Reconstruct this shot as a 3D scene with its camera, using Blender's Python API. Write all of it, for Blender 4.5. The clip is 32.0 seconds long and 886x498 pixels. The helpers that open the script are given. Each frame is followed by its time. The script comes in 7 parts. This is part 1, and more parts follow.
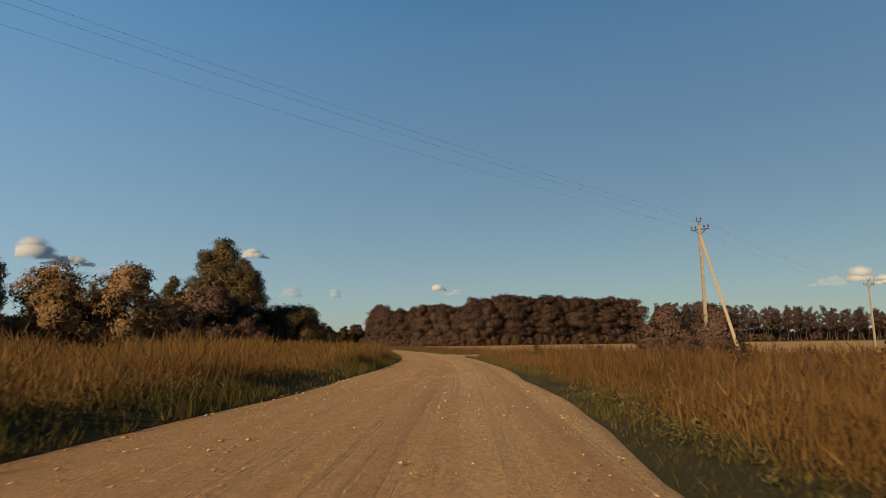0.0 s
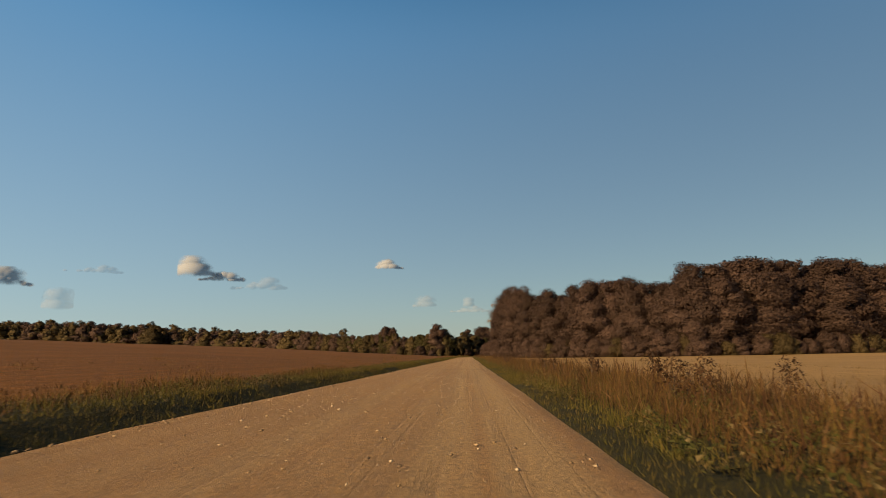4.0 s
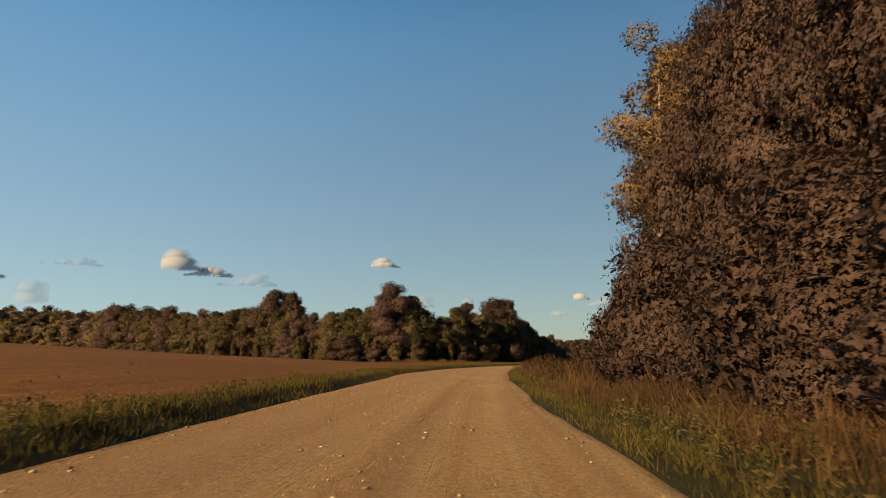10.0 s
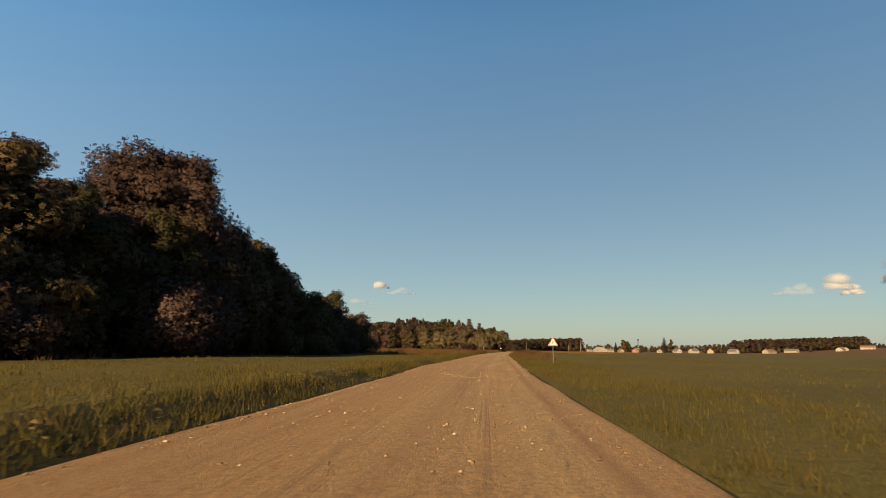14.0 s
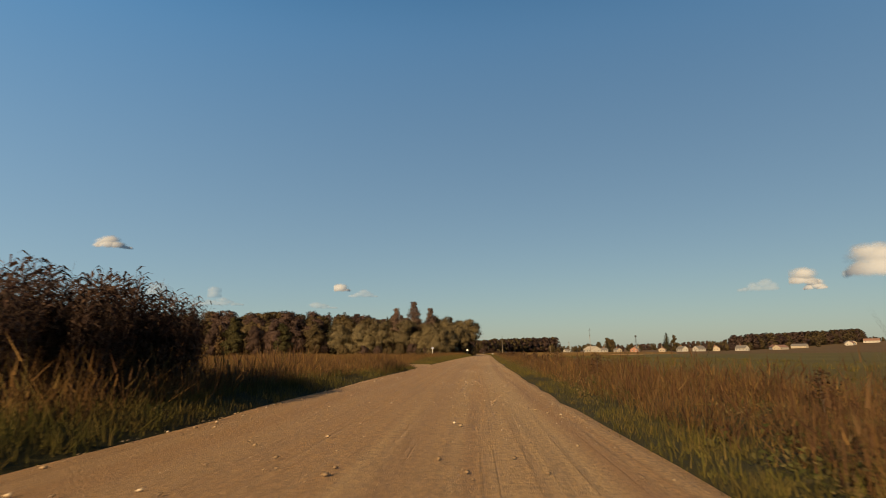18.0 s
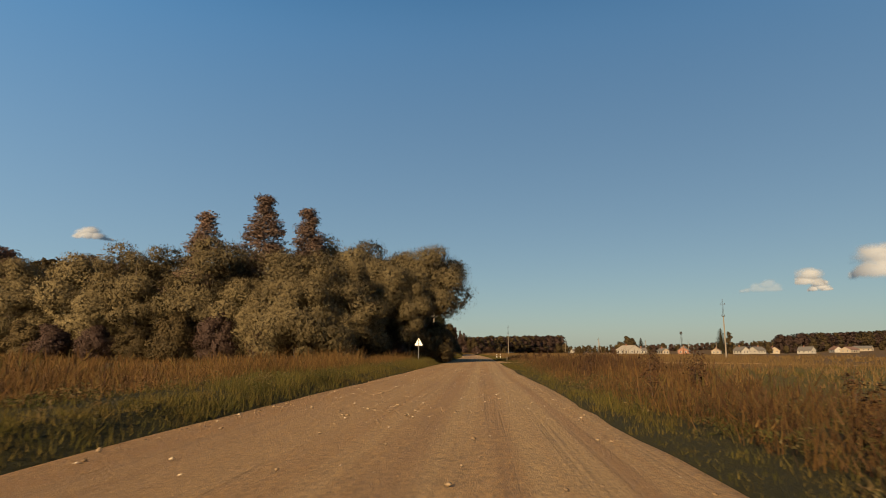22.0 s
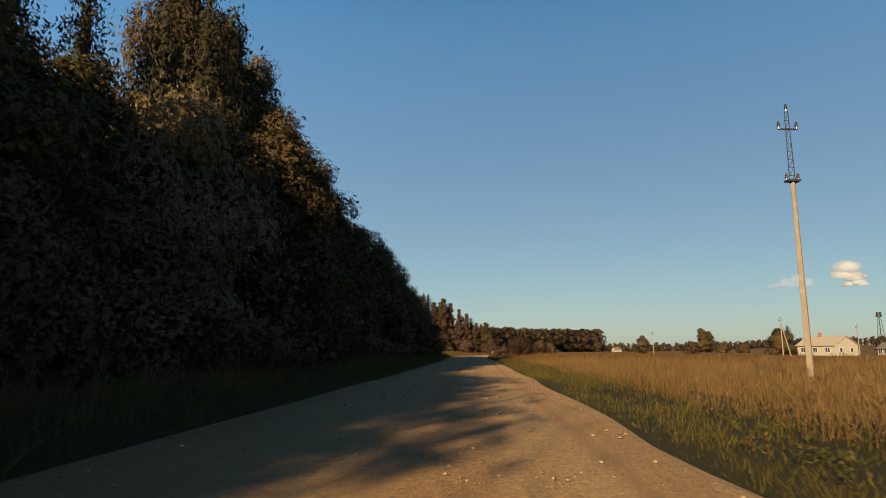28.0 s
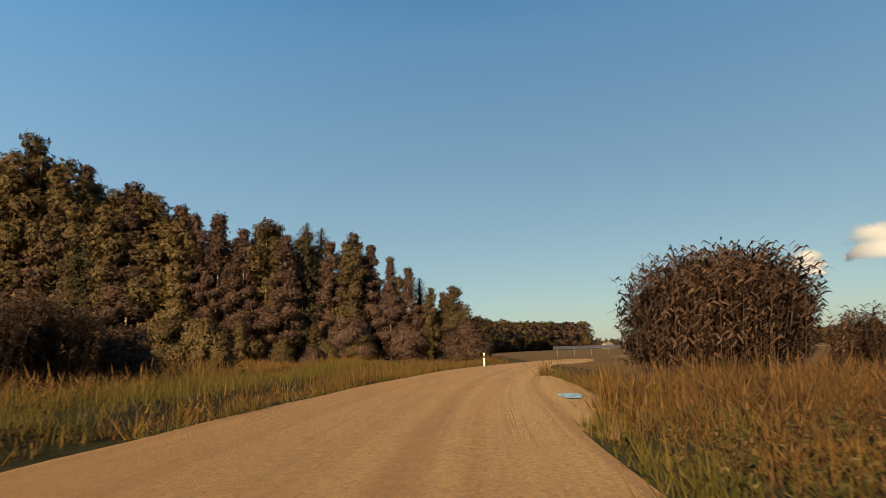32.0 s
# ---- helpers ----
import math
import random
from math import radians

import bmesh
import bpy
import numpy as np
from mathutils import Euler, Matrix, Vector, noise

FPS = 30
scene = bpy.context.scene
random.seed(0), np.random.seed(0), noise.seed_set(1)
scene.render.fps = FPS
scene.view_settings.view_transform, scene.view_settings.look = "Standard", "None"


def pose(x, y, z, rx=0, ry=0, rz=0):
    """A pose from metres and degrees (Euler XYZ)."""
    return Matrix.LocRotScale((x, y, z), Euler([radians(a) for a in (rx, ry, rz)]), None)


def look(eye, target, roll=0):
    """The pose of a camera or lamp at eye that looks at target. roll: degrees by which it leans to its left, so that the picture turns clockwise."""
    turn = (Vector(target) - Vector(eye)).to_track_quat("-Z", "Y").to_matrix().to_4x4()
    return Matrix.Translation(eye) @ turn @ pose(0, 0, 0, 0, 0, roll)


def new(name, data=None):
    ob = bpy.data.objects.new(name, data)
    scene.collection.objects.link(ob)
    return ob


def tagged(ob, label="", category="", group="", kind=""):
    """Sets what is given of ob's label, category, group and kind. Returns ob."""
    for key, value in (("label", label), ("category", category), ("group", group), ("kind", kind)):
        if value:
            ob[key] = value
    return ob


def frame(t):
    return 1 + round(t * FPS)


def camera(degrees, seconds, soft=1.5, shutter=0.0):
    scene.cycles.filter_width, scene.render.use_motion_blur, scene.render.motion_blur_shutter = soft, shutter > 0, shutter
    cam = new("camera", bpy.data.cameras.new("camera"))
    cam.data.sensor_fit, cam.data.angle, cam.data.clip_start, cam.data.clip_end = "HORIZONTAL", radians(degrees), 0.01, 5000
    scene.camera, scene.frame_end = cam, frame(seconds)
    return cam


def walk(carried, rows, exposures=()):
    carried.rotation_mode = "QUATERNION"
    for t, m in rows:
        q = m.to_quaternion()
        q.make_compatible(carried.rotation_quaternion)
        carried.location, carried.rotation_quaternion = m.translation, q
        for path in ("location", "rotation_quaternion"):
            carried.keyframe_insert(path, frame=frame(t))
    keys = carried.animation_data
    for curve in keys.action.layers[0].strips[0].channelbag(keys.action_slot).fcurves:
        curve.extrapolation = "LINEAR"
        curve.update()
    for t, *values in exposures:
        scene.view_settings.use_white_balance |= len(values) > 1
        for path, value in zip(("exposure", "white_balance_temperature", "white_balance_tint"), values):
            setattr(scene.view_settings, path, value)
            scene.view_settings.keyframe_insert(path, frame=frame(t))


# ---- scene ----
cam = camera(72.0, 32.0, soft=0.6, shutter=0.05)
PATH = [
    (0.0, pose(0.000, 0.000, 1.05, 98.89, 0.38, -4.75)),
    (0.5, pose(2.139, 17.891, 1.05, 99.12, -0.01, -2.86)),
    (1.0, pose(3.513, 35.797, 1.05, 99.03, -0.95, 0.11)),
    (1.5, pose(3.930, 53.651, 1.05, 99.58, -0.83, 3.24)),
    (2.0, pose(3.387, 71.408, 1.05, 99.44, -0.74, 6.29)),
    (2.5, pose(2.322, 89.088, 1.05, 99.88, -0.41, 6.62)),
    (3.0, pose(1.006, 106.748, 1.05, 99.68, 0.18, 7.92)),
    (3.5, pose(-0.413, 124.459, 1.05, 99.88, 0.26, 7.26)),
    (4.0, pose(-1.833, 142.273, 1.05, 99.87, 0.56, 7.87)),
    (4.5, pose(-3.534, 160.177, 1.05, 99.75, 0.51, 9.01)),
    (6.5, pose(-10.862, 232.035, 1.05, 100.13, -0.30, 8.65)),
    (7.0, pose(-12.640, 250.008, 1.05, 99.61, -0.09, 8.67)),
    (7.5, pose(-14.375, 267.974, 1.05, 100.23, -0.29, 8.38)),
    (8.0, pose(-16.059, 285.947, 1.05, 99.95, -0.42, 8.34)),
    (8.5, pose(-17.784, 303.892, 1.05, 99.62, -0.09, 8.66)),
    (9.0, pose(-19.573, 321.708, 1.05, 99.79, -0.38, 8.83)),
    (9.5, pose(-21.278, 339.268, 1.05, 100.05, -0.36, 8.27)),
    (10.0, pose(-22.778, 356.473, 1.05, 100.20, -0.38, 7.71)),
    (10.5, pose(-24.067, 373.249, 1.05, 100.04, 0.26, 7.09)),
    (11.0, pose(-25.116, 389.548, 1.05, 99.85, 0.61, 6.29)),
    (11.5, pose(-25.808, 405.382, 1.05, 99.69, 1.34, 4.73)),
    (12.0, pose(-25.720, 420.834, 1.05, 99.54, 1.70, 0.62)),
    (12.5, pose(-24.581, 436.019, 1.05, 99.20, 1.75, -3.19)),
    (13.0, pose(-22.375, 451.106, 1.05, 99.10, 1.24, -7.42)),
    (13.5, pose(-19.282, 466.252, 1.05, 99.29, 0.50, -9.64)),
    (14.0, pose(-15.644, 481.624, 1.05, 99.33, -0.71, -10.96)),
    (14.5, pose(-11.494, 497.320, 1.05, 99.55, -0.64, -12.63)),
    (15.0, pose(-6.883, 513.306, 1.05, 99.54, -0.49, -13.53)),
    (15.5, pose(-2.066, 529.516, 1.05, 99.46, 0.04, -13.55)),
    (17.5, pose(17.335, 595.481, 1.05, 99.55, 0.82, -13.21)),
    (18.0, pose(22.320, 612.126, 1.05, 99.66, 0.58, -14.12)),
    (18.5, pose(27.481, 628.697, 1.05, 99.39, 0.56, -14.46)),
    (19.0, pose(32.693, 645.166, 1.05, 99.83, 0.23, -14.65)),
    (19.5, pose(37.872, 661.534, 1.05, 99.51, 0.09, -14.44)),
    (20.0, pose(43.088, 677.797, 1.05, 99.72, -0.73, -15.11)),
    (20.5, pose(48.430, 693.937, 1.05, 99.83, -1.03, -15.50)),
    (21.0, pose(53.821, 709.926, 1.05, 99.72, -0.18, -15.74)),
    (21.5, pose(59.049, 725.760, 1.05, 99.72, 0.01, -14.78)),
    (22.0, pose(64.076, 741.473, 1.05, 99.61, -0.02, -14.68)),
    (22.5, pose(69.137, 757.108, 1.05, 99.63, 0.14, -15.18)),
    (23.0, pose(74.249, 772.658, 1.05, 99.14, -0.18, -15.20)),
    (23.5, pose(79.403, 788.006, 1.05, 99.77, -0.36, -15.90)),
    (24.0, pose(84.436, 803.150, 1.05, 99.75, -0.15, -14.85)),
    (24.5, pose(89.247, 818.112, 1.05, 99.62, -0.20, -14.79)),
    (25.0, pose(94.043, 832.818, 1.05, 99.41, -0.82, -15.32)),
    (25.5, pose(98.771, 847.320, 1.05, 100.01, -0.48, -14.78)),
    (27.5, pose(116.005, 904.105, 1.05, 99.39, 0.12, -12.96)),
    (28.0, pose(120.046, 917.964, 1.05, 99.46, -0.11, -13.54)),
    (28.5, pose(124.128, 931.627, 1.05, 99.55, 0.05, -13.71)),
    (29.0, pose(128.207, 945.133, 1.05, 99.88, 0.70, -13.89)),
    (29.5, pose(132.274, 958.636, 1.05, 99.38, 0.59, -13.61)),
    (30.0, pose(136.393, 972.291, 1.05, 98.66, 0.01, -13.94)),
    (30.5, pose(140.592, 986.192, 1.05, 98.89, -0.27, -13.66)),
    (31.0, pose(144.917, 1000.338, 1.05, 99.50, -0.10, -14.32)),
    (31.5, pose(149.405, 1014.580, 1.05, 99.40, 0.71, -14.65)),
    (32.0, pose(154.208, 1028.711, 1.05, 99.62, 1.85, -16.88)),
]
walk(cam, PATH, [(0.0, 1.02, 7200, 4), (2.0, 1.02, 7250, 4), (3.0, 1.0, 7850, 5), (4.0, 1.06, 7650, 5), (8.0, 1.14, 7550, 4), (10.0, 1.22, 7800, 4), (11.0, 1.26, 7650, 4), (12.0, 1.30, 7700, 5), (13.0, 1.36, 7550, 5), (16.0, 1.18, 7350, 5), (19.0, 1.12, 7300, 5), (22.0, 1.12, 7100, 5), (23.0, 1.20, 6600, 4), (24.0, 1.32, 7800, 5), (25.0, 1.48, 8050, 7), (27.0, 1.38, 7250, 4), (28.0, 1.36, 7050, 4), (30.0, 1.64, 9250, 11), (31.0, 1.66, 9600, 13), (31.5, 1.62, 8700, 8), (32.0, 1.50, 7500, 2)])

# ---- sky and sun ----
SUN_AZ, SUN_EL = math.radians(-144.0), math.radians(19.5)   # clockwise from ahead (+y); behind and to the left
sun_way = Vector((math.sin(SUN_AZ) * math.cos(SUN_EL), math.cos(SUN_AZ) * math.cos(SUN_EL), math.sin(SUN_EL)))
world = bpy.data.worlds.new("sky")
scene.world = world
world.use_nodes = True
wn = world.node_tree.nodes
sky = wn.new("ShaderNodeTexSky")
sky.sky_type = "NISHITA"
sky.sun_disc = False
sky.sun_elevation, sky.sun_rotation = SUN_EL, SUN_AZ
sky.air_density, sky.dust_density, sky.ozone_density = 1.0, 0.5, 2.5
# thin haze over the whole sky, paler low down and brighter towards the sun
way_in = wn.new("ShaderNodeTexCoord")
toward = wn.new("ShaderNodeVectorMath")
toward.operation = "DOT_PRODUCT"
toward.inputs[1].default_value = sun_way
world.node_tree.links.new(way_in.outputs["Generated"], toward.inputs[0])
glow = wn.new("ShaderNodeMapRange")
glow.interpolation_type = "SMOOTHSTEP"
glow.inputs["From Min"].default_value, glow.inputs["From Max"].default_value = -1.1, 0.05
glow.inputs["To Min"].default_value, glow.inputs["To Max"].default_value = 0.34, 1.14
world.node_tree.links.new(toward.outputs["Value"], glow.inputs["Value"])
haze = wn.new("ShaderNodeVectorMath")
haze.operation = "SCALE"
rise = wn.new("ShaderNodeSeparateXYZ")
world.node_tree.links.new(way_in.outputs["Generated"], rise.inputs[0])
climb = wn.new("ShaderNodeMapRange")
climb.inputs["From Min"].default_value, climb.inputs["From Max"].default_value = 0.0, 0.55
world.node_tree.links.new(rise.outputs["Z"], climb.inputs["Value"])
tint = wn.new("ShaderNodeMix")
tint.data_type = "RGBA"
tint.inputs[6].default_value = (3.2, 4.7, 6.2, 1.0)
tint.inputs[7].default_value = (0.5, 2.5, 5.85, 1.0)
world.node_tree.links.new(climb.outputs[0], tint.inputs[0])
world.node_tree.links.new(tint.outputs[2], haze.inputs[0])
world.node_tree.links.new(glow.outputs[0], haze.inputs["Scale"])
blend = wn.new("ShaderNodeMix")
blend.data_type = "RGBA"
blend.inputs[0].default_value = 0.62
world.node_tree.links.new(sky.outputs[0], blend.inputs[6])
world.node_tree.links.new(haze.outputs[0], blend.inputs[7])
# the clear sky deepens towards the zenith
deep = wn.new("ShaderNodeMapRange")
deep.interpolation_type = "SMOOTHSTEP"
deep.inputs["From Min"].default_value, deep.inputs["From Max"].default_value = 0.46, 0.84
deep.inputs["To Min"].default_value, deep.inputs["To Max"].default_value = 1.0, 0.12
world.node_tree.links.new(rise.outputs["Z"], deep.inputs["Value"])
vault = wn.new("ShaderNodeVectorMath")
vault.operation = "SCALE"
world.node_tree.links.new(blend.outputs[2], vault.inputs[0])
world.node_tree.links.new(deep.outputs[0], vault.inputs["Scale"])
world.node_tree.links.new(vault.outputs[0], wn["Background"].inputs[0])
wn["Background"].inputs[1].default_value = 0.052
sun = new("sun", bpy.data.lights.new("sun", "SUN"))
sun.data.energy, sun.data.angle, sun.data.color = 5.0, math.radians(0.6), (1.0, 0.72, 0.43)
sun.matrix_world = look(sun_way * 500, (0, 0, 0))

# ---- the line of the road ----
LINE = [(-260.0, -1900.0), (-60.0, -438.0), (-16.5, -120.0), (-8.0, -60.0), (0.0, 0.0), (3.5, 35.8), (3.4, 71.4), (1.0, 106.7), (-1.8, 142.3), (-9.0, 214.1), (-16.1, 285.9), (-22.8, 356.5),
        (-25.1, 389.5), (-25.7, 420.8), (-22.4, 451.1), (-15.6, 481.6), (-6.9, 513.3), (2.8, 546.0), (22.3, 612.1), (43.1, 677.8), (64.1, 741.5), (84.4, 803.1), (103.1, 861.5), (120.0, 918.0),
        (136.4, 972.3), (144.9, 1000.3), (154.2, 1028.7),
        (178.0, 1098.0), (420.0, 1800.0), (900.0, 3200.0)]


def smooth_line(pts, step):
    """Dense points, one every step metres, on a smooth curve through pts."""
    pts = [np.array(p, float) for p in pts]
    pts = [2 * pts[0] - pts[1]] + pts + [2 * pts[-1] - pts[-2]]
    out = []
    for a, b, c, d in zip(pts, pts[1:], pts[2:], pts[3:]):
        n = max(2, int(np.linalg.norm(c - b) / step))
        ta, tb = (c - a) / (np.linalg.norm(c - b) + np.linalg.norm(b - a)), (d - b) / (np.linalg.norm(d - c) + np.linalg.norm(c - b))
        ln = np.linalg.norm(c - b)
        for k in range(n):
            t = k / n
            out.append((2 * t**3 - 3 * t**2 + 1) * b + (t**3 - 2 * t**2 + t) * ln * ta + (3 * t**2 - 2 * t**3) * c + (t**3 - t**2) * ln * tb)
    out.append(pts[-2])
    return np.array(out)


class Way:
    """A line on the ground: s metres along it, u metres to its right."""

    def __init__(self, pts, origin=None, step=1.0):
        self.p = smooth_line(pts, step)
        self.s = np.concatenate([[0], np.cumsum(np.linalg.norm(np.diff(self.p, axis=0), axis=1))])
        if origin is not None:
            self.s = self.s - self.s[np.argmin(np.linalg.norm(self.p - np.array(origin), axis=1))]
        d = np.gradient(self.p, axis=0)
        d /= np.linalg.norm(d, axis=1)[:, None]
        k = np.ones(9) / 9
        self.n = np.stack([np.convolve(np.pad(d[:, 1], 4, "edge"), k, "valid"), np.convolve(np.pad(-d[:, 0], 4, "edge"), k, "valid")], 1)
        self.n /= np.linalg.norm(self.n, axis=1)[:, None]

    def at(self, s, u):
        s, u = np.asarray(s, float), np.asarray(u, float)
        x, y = np.interp(s, self.s, self.p[:, 0]), np.interp(s, self.s, self.p[:, 1])
        nx, ny = np.interp(s, self.s, self.n[:, 0]), np.interp(s, self.s, self.n[:, 1])
        w = np.clip((np.abs(u) - 60) / 200, 0, 1)
        w = w * w * (3 - 2 * w)
        nx, ny = nx * (1 - w) + 0.988 * w, ny * (1 - w) - 0.152 * w
        ln = np.hypot(nx, ny)
        return x + nx / ln * u, y + ny / ln * u

    def heading(self, s):
        return math.atan2(float(np.interp(s, self.s, self.n[:, 1])), float(np.interp(s, self.s, self.n[:, 0])))


way = Way(LINE, (0.0, 0.0))
ROAD_L, ROAD_R = -4.5, 1.9
EDGE_S = [0, 12, 42, 52, 78, 117, 150, 190, 257, 330, 360, 385, 402, 430, 460, 480, 503, 523, 627, 695, 730, 770, 797, 845, 900, 946, 965, 1009, 1035, 1064]
EDGE_L = [-4.6, -4.0, -3.1, -3.1, -3.9, -4.8, -5.4, -5.0, -4.3, -4.1, -4.2, -5.0, -5.9, -5.2, -4.5, -3.9, -3.8, -4.5, -4.5, -4.4, -4.4, -4.3, -4.0, -3.8, -3.7, -3.85, -3.7, -3.8, -4.8, -5.2]
EDGE_R = [1.5, 1.9, 2.1, 2.3, 1.9, 1.55, 1.4, 1.6, 2.0, 1.9, 1.75, 1.5, 1.45, 1.45, 1.6, 1.8, 1.95, 1.9, 1.85, 2.05, 2.05, 1.95, 1.8, 1.85, 2.0, 2.2, 2.2, 1.8, 1.2, 1.25]


def road_edges(s):
    """How far the road reaches to each side of its line."""
    return np.interp(s, EDGE_S, EDGE_L), np.interp(s, EDGE_S, EDGE_R)



def ramp(x, a, b):
    t = np.clip((np.asarray(x, float) - a) / (b - a), 0, 1)
    return t * t * (3 - 2 * t)


def ground_z(s, u):
    """The height of the ground: shallow ditches, the field that rises on one side, a low bank, far gentle swells."""
    s, u = np.asarray(s, float), np.asarray(u, float)
    e0, e1 = road_edges(s)
    out = np.where(u < 0, e0 - u, u - e1)
    bank = np.where(u > 0, 0.07, -0.26 * (1 - ramp(s, 658, 666) * (1 - ramp(s, 682, 694))))
    z = -0.06 * (1 - ramp(out, -0.1, 0.15)) - bank * np.where(u > 0, ramp(out, 0.1, 1.4), ramp(out, 0.05, 0.9)) + np.where(u > 0, 0.08, -0.08) * ramp(out, 2.0, 4.5)
    left = ramp(s, 95, 170) * (1 - ramp(s, 400, 480))
    z = z + left * 0.056 * np.clip(-u - 8, 0, 115)
    z = z + ramp(s, 150, 300) * (1 - ramp(s, 640, 800)) * 13.0 * ramp(-u, 190, 420)
    z = z + 0.45 * (1 - ramp(s, 70, 120)) * ramp(-u, 6, 11)
    z = z + ramp(s, 120, 330) * (1 - ramp(s, 600, 800)) * 0.007 * np.clip(u - 40, 0, 400)
    z = z + 15.0 * ramp(u, 250, 800) * ramp(s, 520, 900)
    z = z + 0.5 * ramp(s, 640, 700) * (1 - ramp(s, 790, 830)) * ramp(-u, 10, 60)
    return z + 0.06 * np.sin(s * 0.11 + u * 0.3) * ramp(out, 3, 8)


def spot(s, u, dz=0.0):
    """The place on the ground s along and u across."""
    x, y = way.at(s, u)
    return Vector((float(x), float(y), float(ground_z(s, u)) + dz))


def locate(x, y):
    """s and u of a place."""
    d = np.hypot(way.p[:, 0] - x, way.p[:, 1] - y)
    i = int(np.argmin(d))
    return float(way.s[i]), float((x - way.p[i, 0]) * way.n[i, 0] + (y - way.p[i, 1]) * way.n[i, 1])


def ground_at(x, y):
    s, u = locate(x, y)
    return Vector((x, y, float(ground_z(s, u))))


# ---- materials ----
class Mat:
    """A node material under construction."""

    def __init__(self, name, rough=0.8, metal=0.0):
        self.m = bpy.data.materials.new(name)
        self.m.use_nodes = True
        self.t = self.m.node_tree
        self.b = self.t.nodes["Principled BSDF"]
        self.b.inputs["Specular IOR Level"].default_value = 0.5
        self.b.inputs["Roughness"].default_value, self.b.inputs["Metallic"].default_value = rough, metal

    def node(self, kind, **kw):
        n = self.t.nodes.new(kind)
        for k, v in kw.items():
            n.inputs[k.replace("_", " ")].default_value = v
        return n

    def link(self, a, b):
        self.t.links.new(a, b)

    def coords(self, uv=False):
        return self.node("ShaderNodeTexCoord").outputs["UV" if uv else "Object"]

    def noise(self, scale, detail=4.0, rough=0.55, vec=None, stretch=None):
        n = self.node("ShaderNodeTexNoise", Scale=scale, Detail=detail, Roughness=rough)
        v = vec if vec is not None else self.coords()
        if stretch:
            mp = self.node("ShaderNodeMapping")
            mp.inputs["Scale"].default_value = stretch
            self.link(v, mp.inputs["Vector"])
            v = mp.outputs[0]
        self.link(v, n.inputs["Vector"])
        return n.outputs["Fac"]

    def ramp(self, fac, stops):
        r = self.node("ShaderNodeValToRGB")
        while len(r.color_ramp.elements) < len(stops):
            r.color_ramp.elements.new(0.5)
        for e, (p, c) in zip(r.color_ramp.elements, stops):
            e.position, e.color = p, (*c, 1)
        self.link(fac, r.inputs["Fac"])
        return r.outputs["Color"]

    def mix(self, a, b, fac, mode="MIX"):
        n = self.t.nodes.new("ShaderNodeMix")
        n.data_type, n.blend_type = "RGBA", mode
        for sock, v in ((n.inputs[6], a), (n.inputs[7], b), (n.inputs[0], fac)):
            if isinstance(v, (tuple, float, int)):
                sock.default_value = (*v, 1) if isinstance(v, tuple) else v
            else:
                self.link(v, sock)
        return n.outputs[2]

    def bump(self, fac, strength, dist):
        n = self.node("ShaderNodeBump", Strength=strength, Distance=dist)
        self.link(fac, n.inputs["Height"])
        self.link(n.outputs[0], self.b.inputs["Normal"])

    def color(self, c):
        if isinstance(c, tuple):
            self.b.inputs["Base Color"].default_value = (*c, 1)
        else:
            self.link(c, self.b.inputs["Base Color"])
        return self


def leaf_mat(name, lo, mid, hi, glow=0.26, gap=0.46):
    """Foliage: every leaf its own tone, every plant its own shade; some light passes through."""
    m = Mat(name, 0.75)
    m.b.inputs["Specular IOR Level"].default_value = 0.15
    isl = m.node("ShaderNodeNewGeometry").outputs["Random Per Island"]
    lo, hi = (tuple(p * 0.4 + q * 0.6 for p, q in zip(e, mid)) for e in (lo, hi))
    tone = m.ramp(isl, [(0.0, lo), (0.5, mid), (1.0, hi)])
    # single leaves within each spray: lighter blades, shade of the gaps painted dark
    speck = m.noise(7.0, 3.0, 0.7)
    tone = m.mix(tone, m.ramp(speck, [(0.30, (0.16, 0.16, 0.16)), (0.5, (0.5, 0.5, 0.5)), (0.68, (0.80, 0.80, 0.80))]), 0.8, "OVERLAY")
    hsv = m.node("ShaderNodeHueSaturation")
    rnd = m.node("ShaderNodeObjectInfo").outputs["Random"]
    mr = m.node("ShaderNodeMapRange")
    mr.inputs["To Min"].default_value, mr.inputs["To Max"].default_value = 0.72, 1.28
    m.link(rnd, mr.inputs["Value"])
    m.link(mr.outputs[0], hsv.inputs["Value"])
    m.link(tone, hsv.inputs["Color"])
    patch = m.noise(0.35, 2.0)
    tone2 = m.mix(hsv.outputs[0], tuple(c * 0.6 for c in mid), m.ramp(patch, [(0.42, (0, 0, 0)), (0.75, (0.7, 0.7, 0.7))]))
    m.color(tone2)
    tr = m.node("ShaderNodeBsdfTranslucent")
    m.link(tone2, tr.inputs["Color"])
    mx = m.node("ShaderNodeMixShader", Fac=glow)
    m.link(m.b.outputs[0], mx.inputs[1])
    m.link(tr.outputs[0], mx.inputs[2])
    # the gaps between the single leaves of a spray
    gaps = m.ramp(m.noise(11.0, 3.0, 0.6), [(gap, (0, 0, 0)), (gap + 0.03, (1, 1, 1))])
    open_air = m.node("ShaderNodeMixShader")
    m.link(gaps, open_air.inputs[0])
    m.link(m.node("ShaderNodeBsdfTransparent").outputs[0], open_air.inputs[1])
    m.link(mx.outputs[0], open_air.inputs[2])
    m.link(open_air.outputs[0], m.t.nodes["Material Output"].inputs["Surface"])
    return m.m


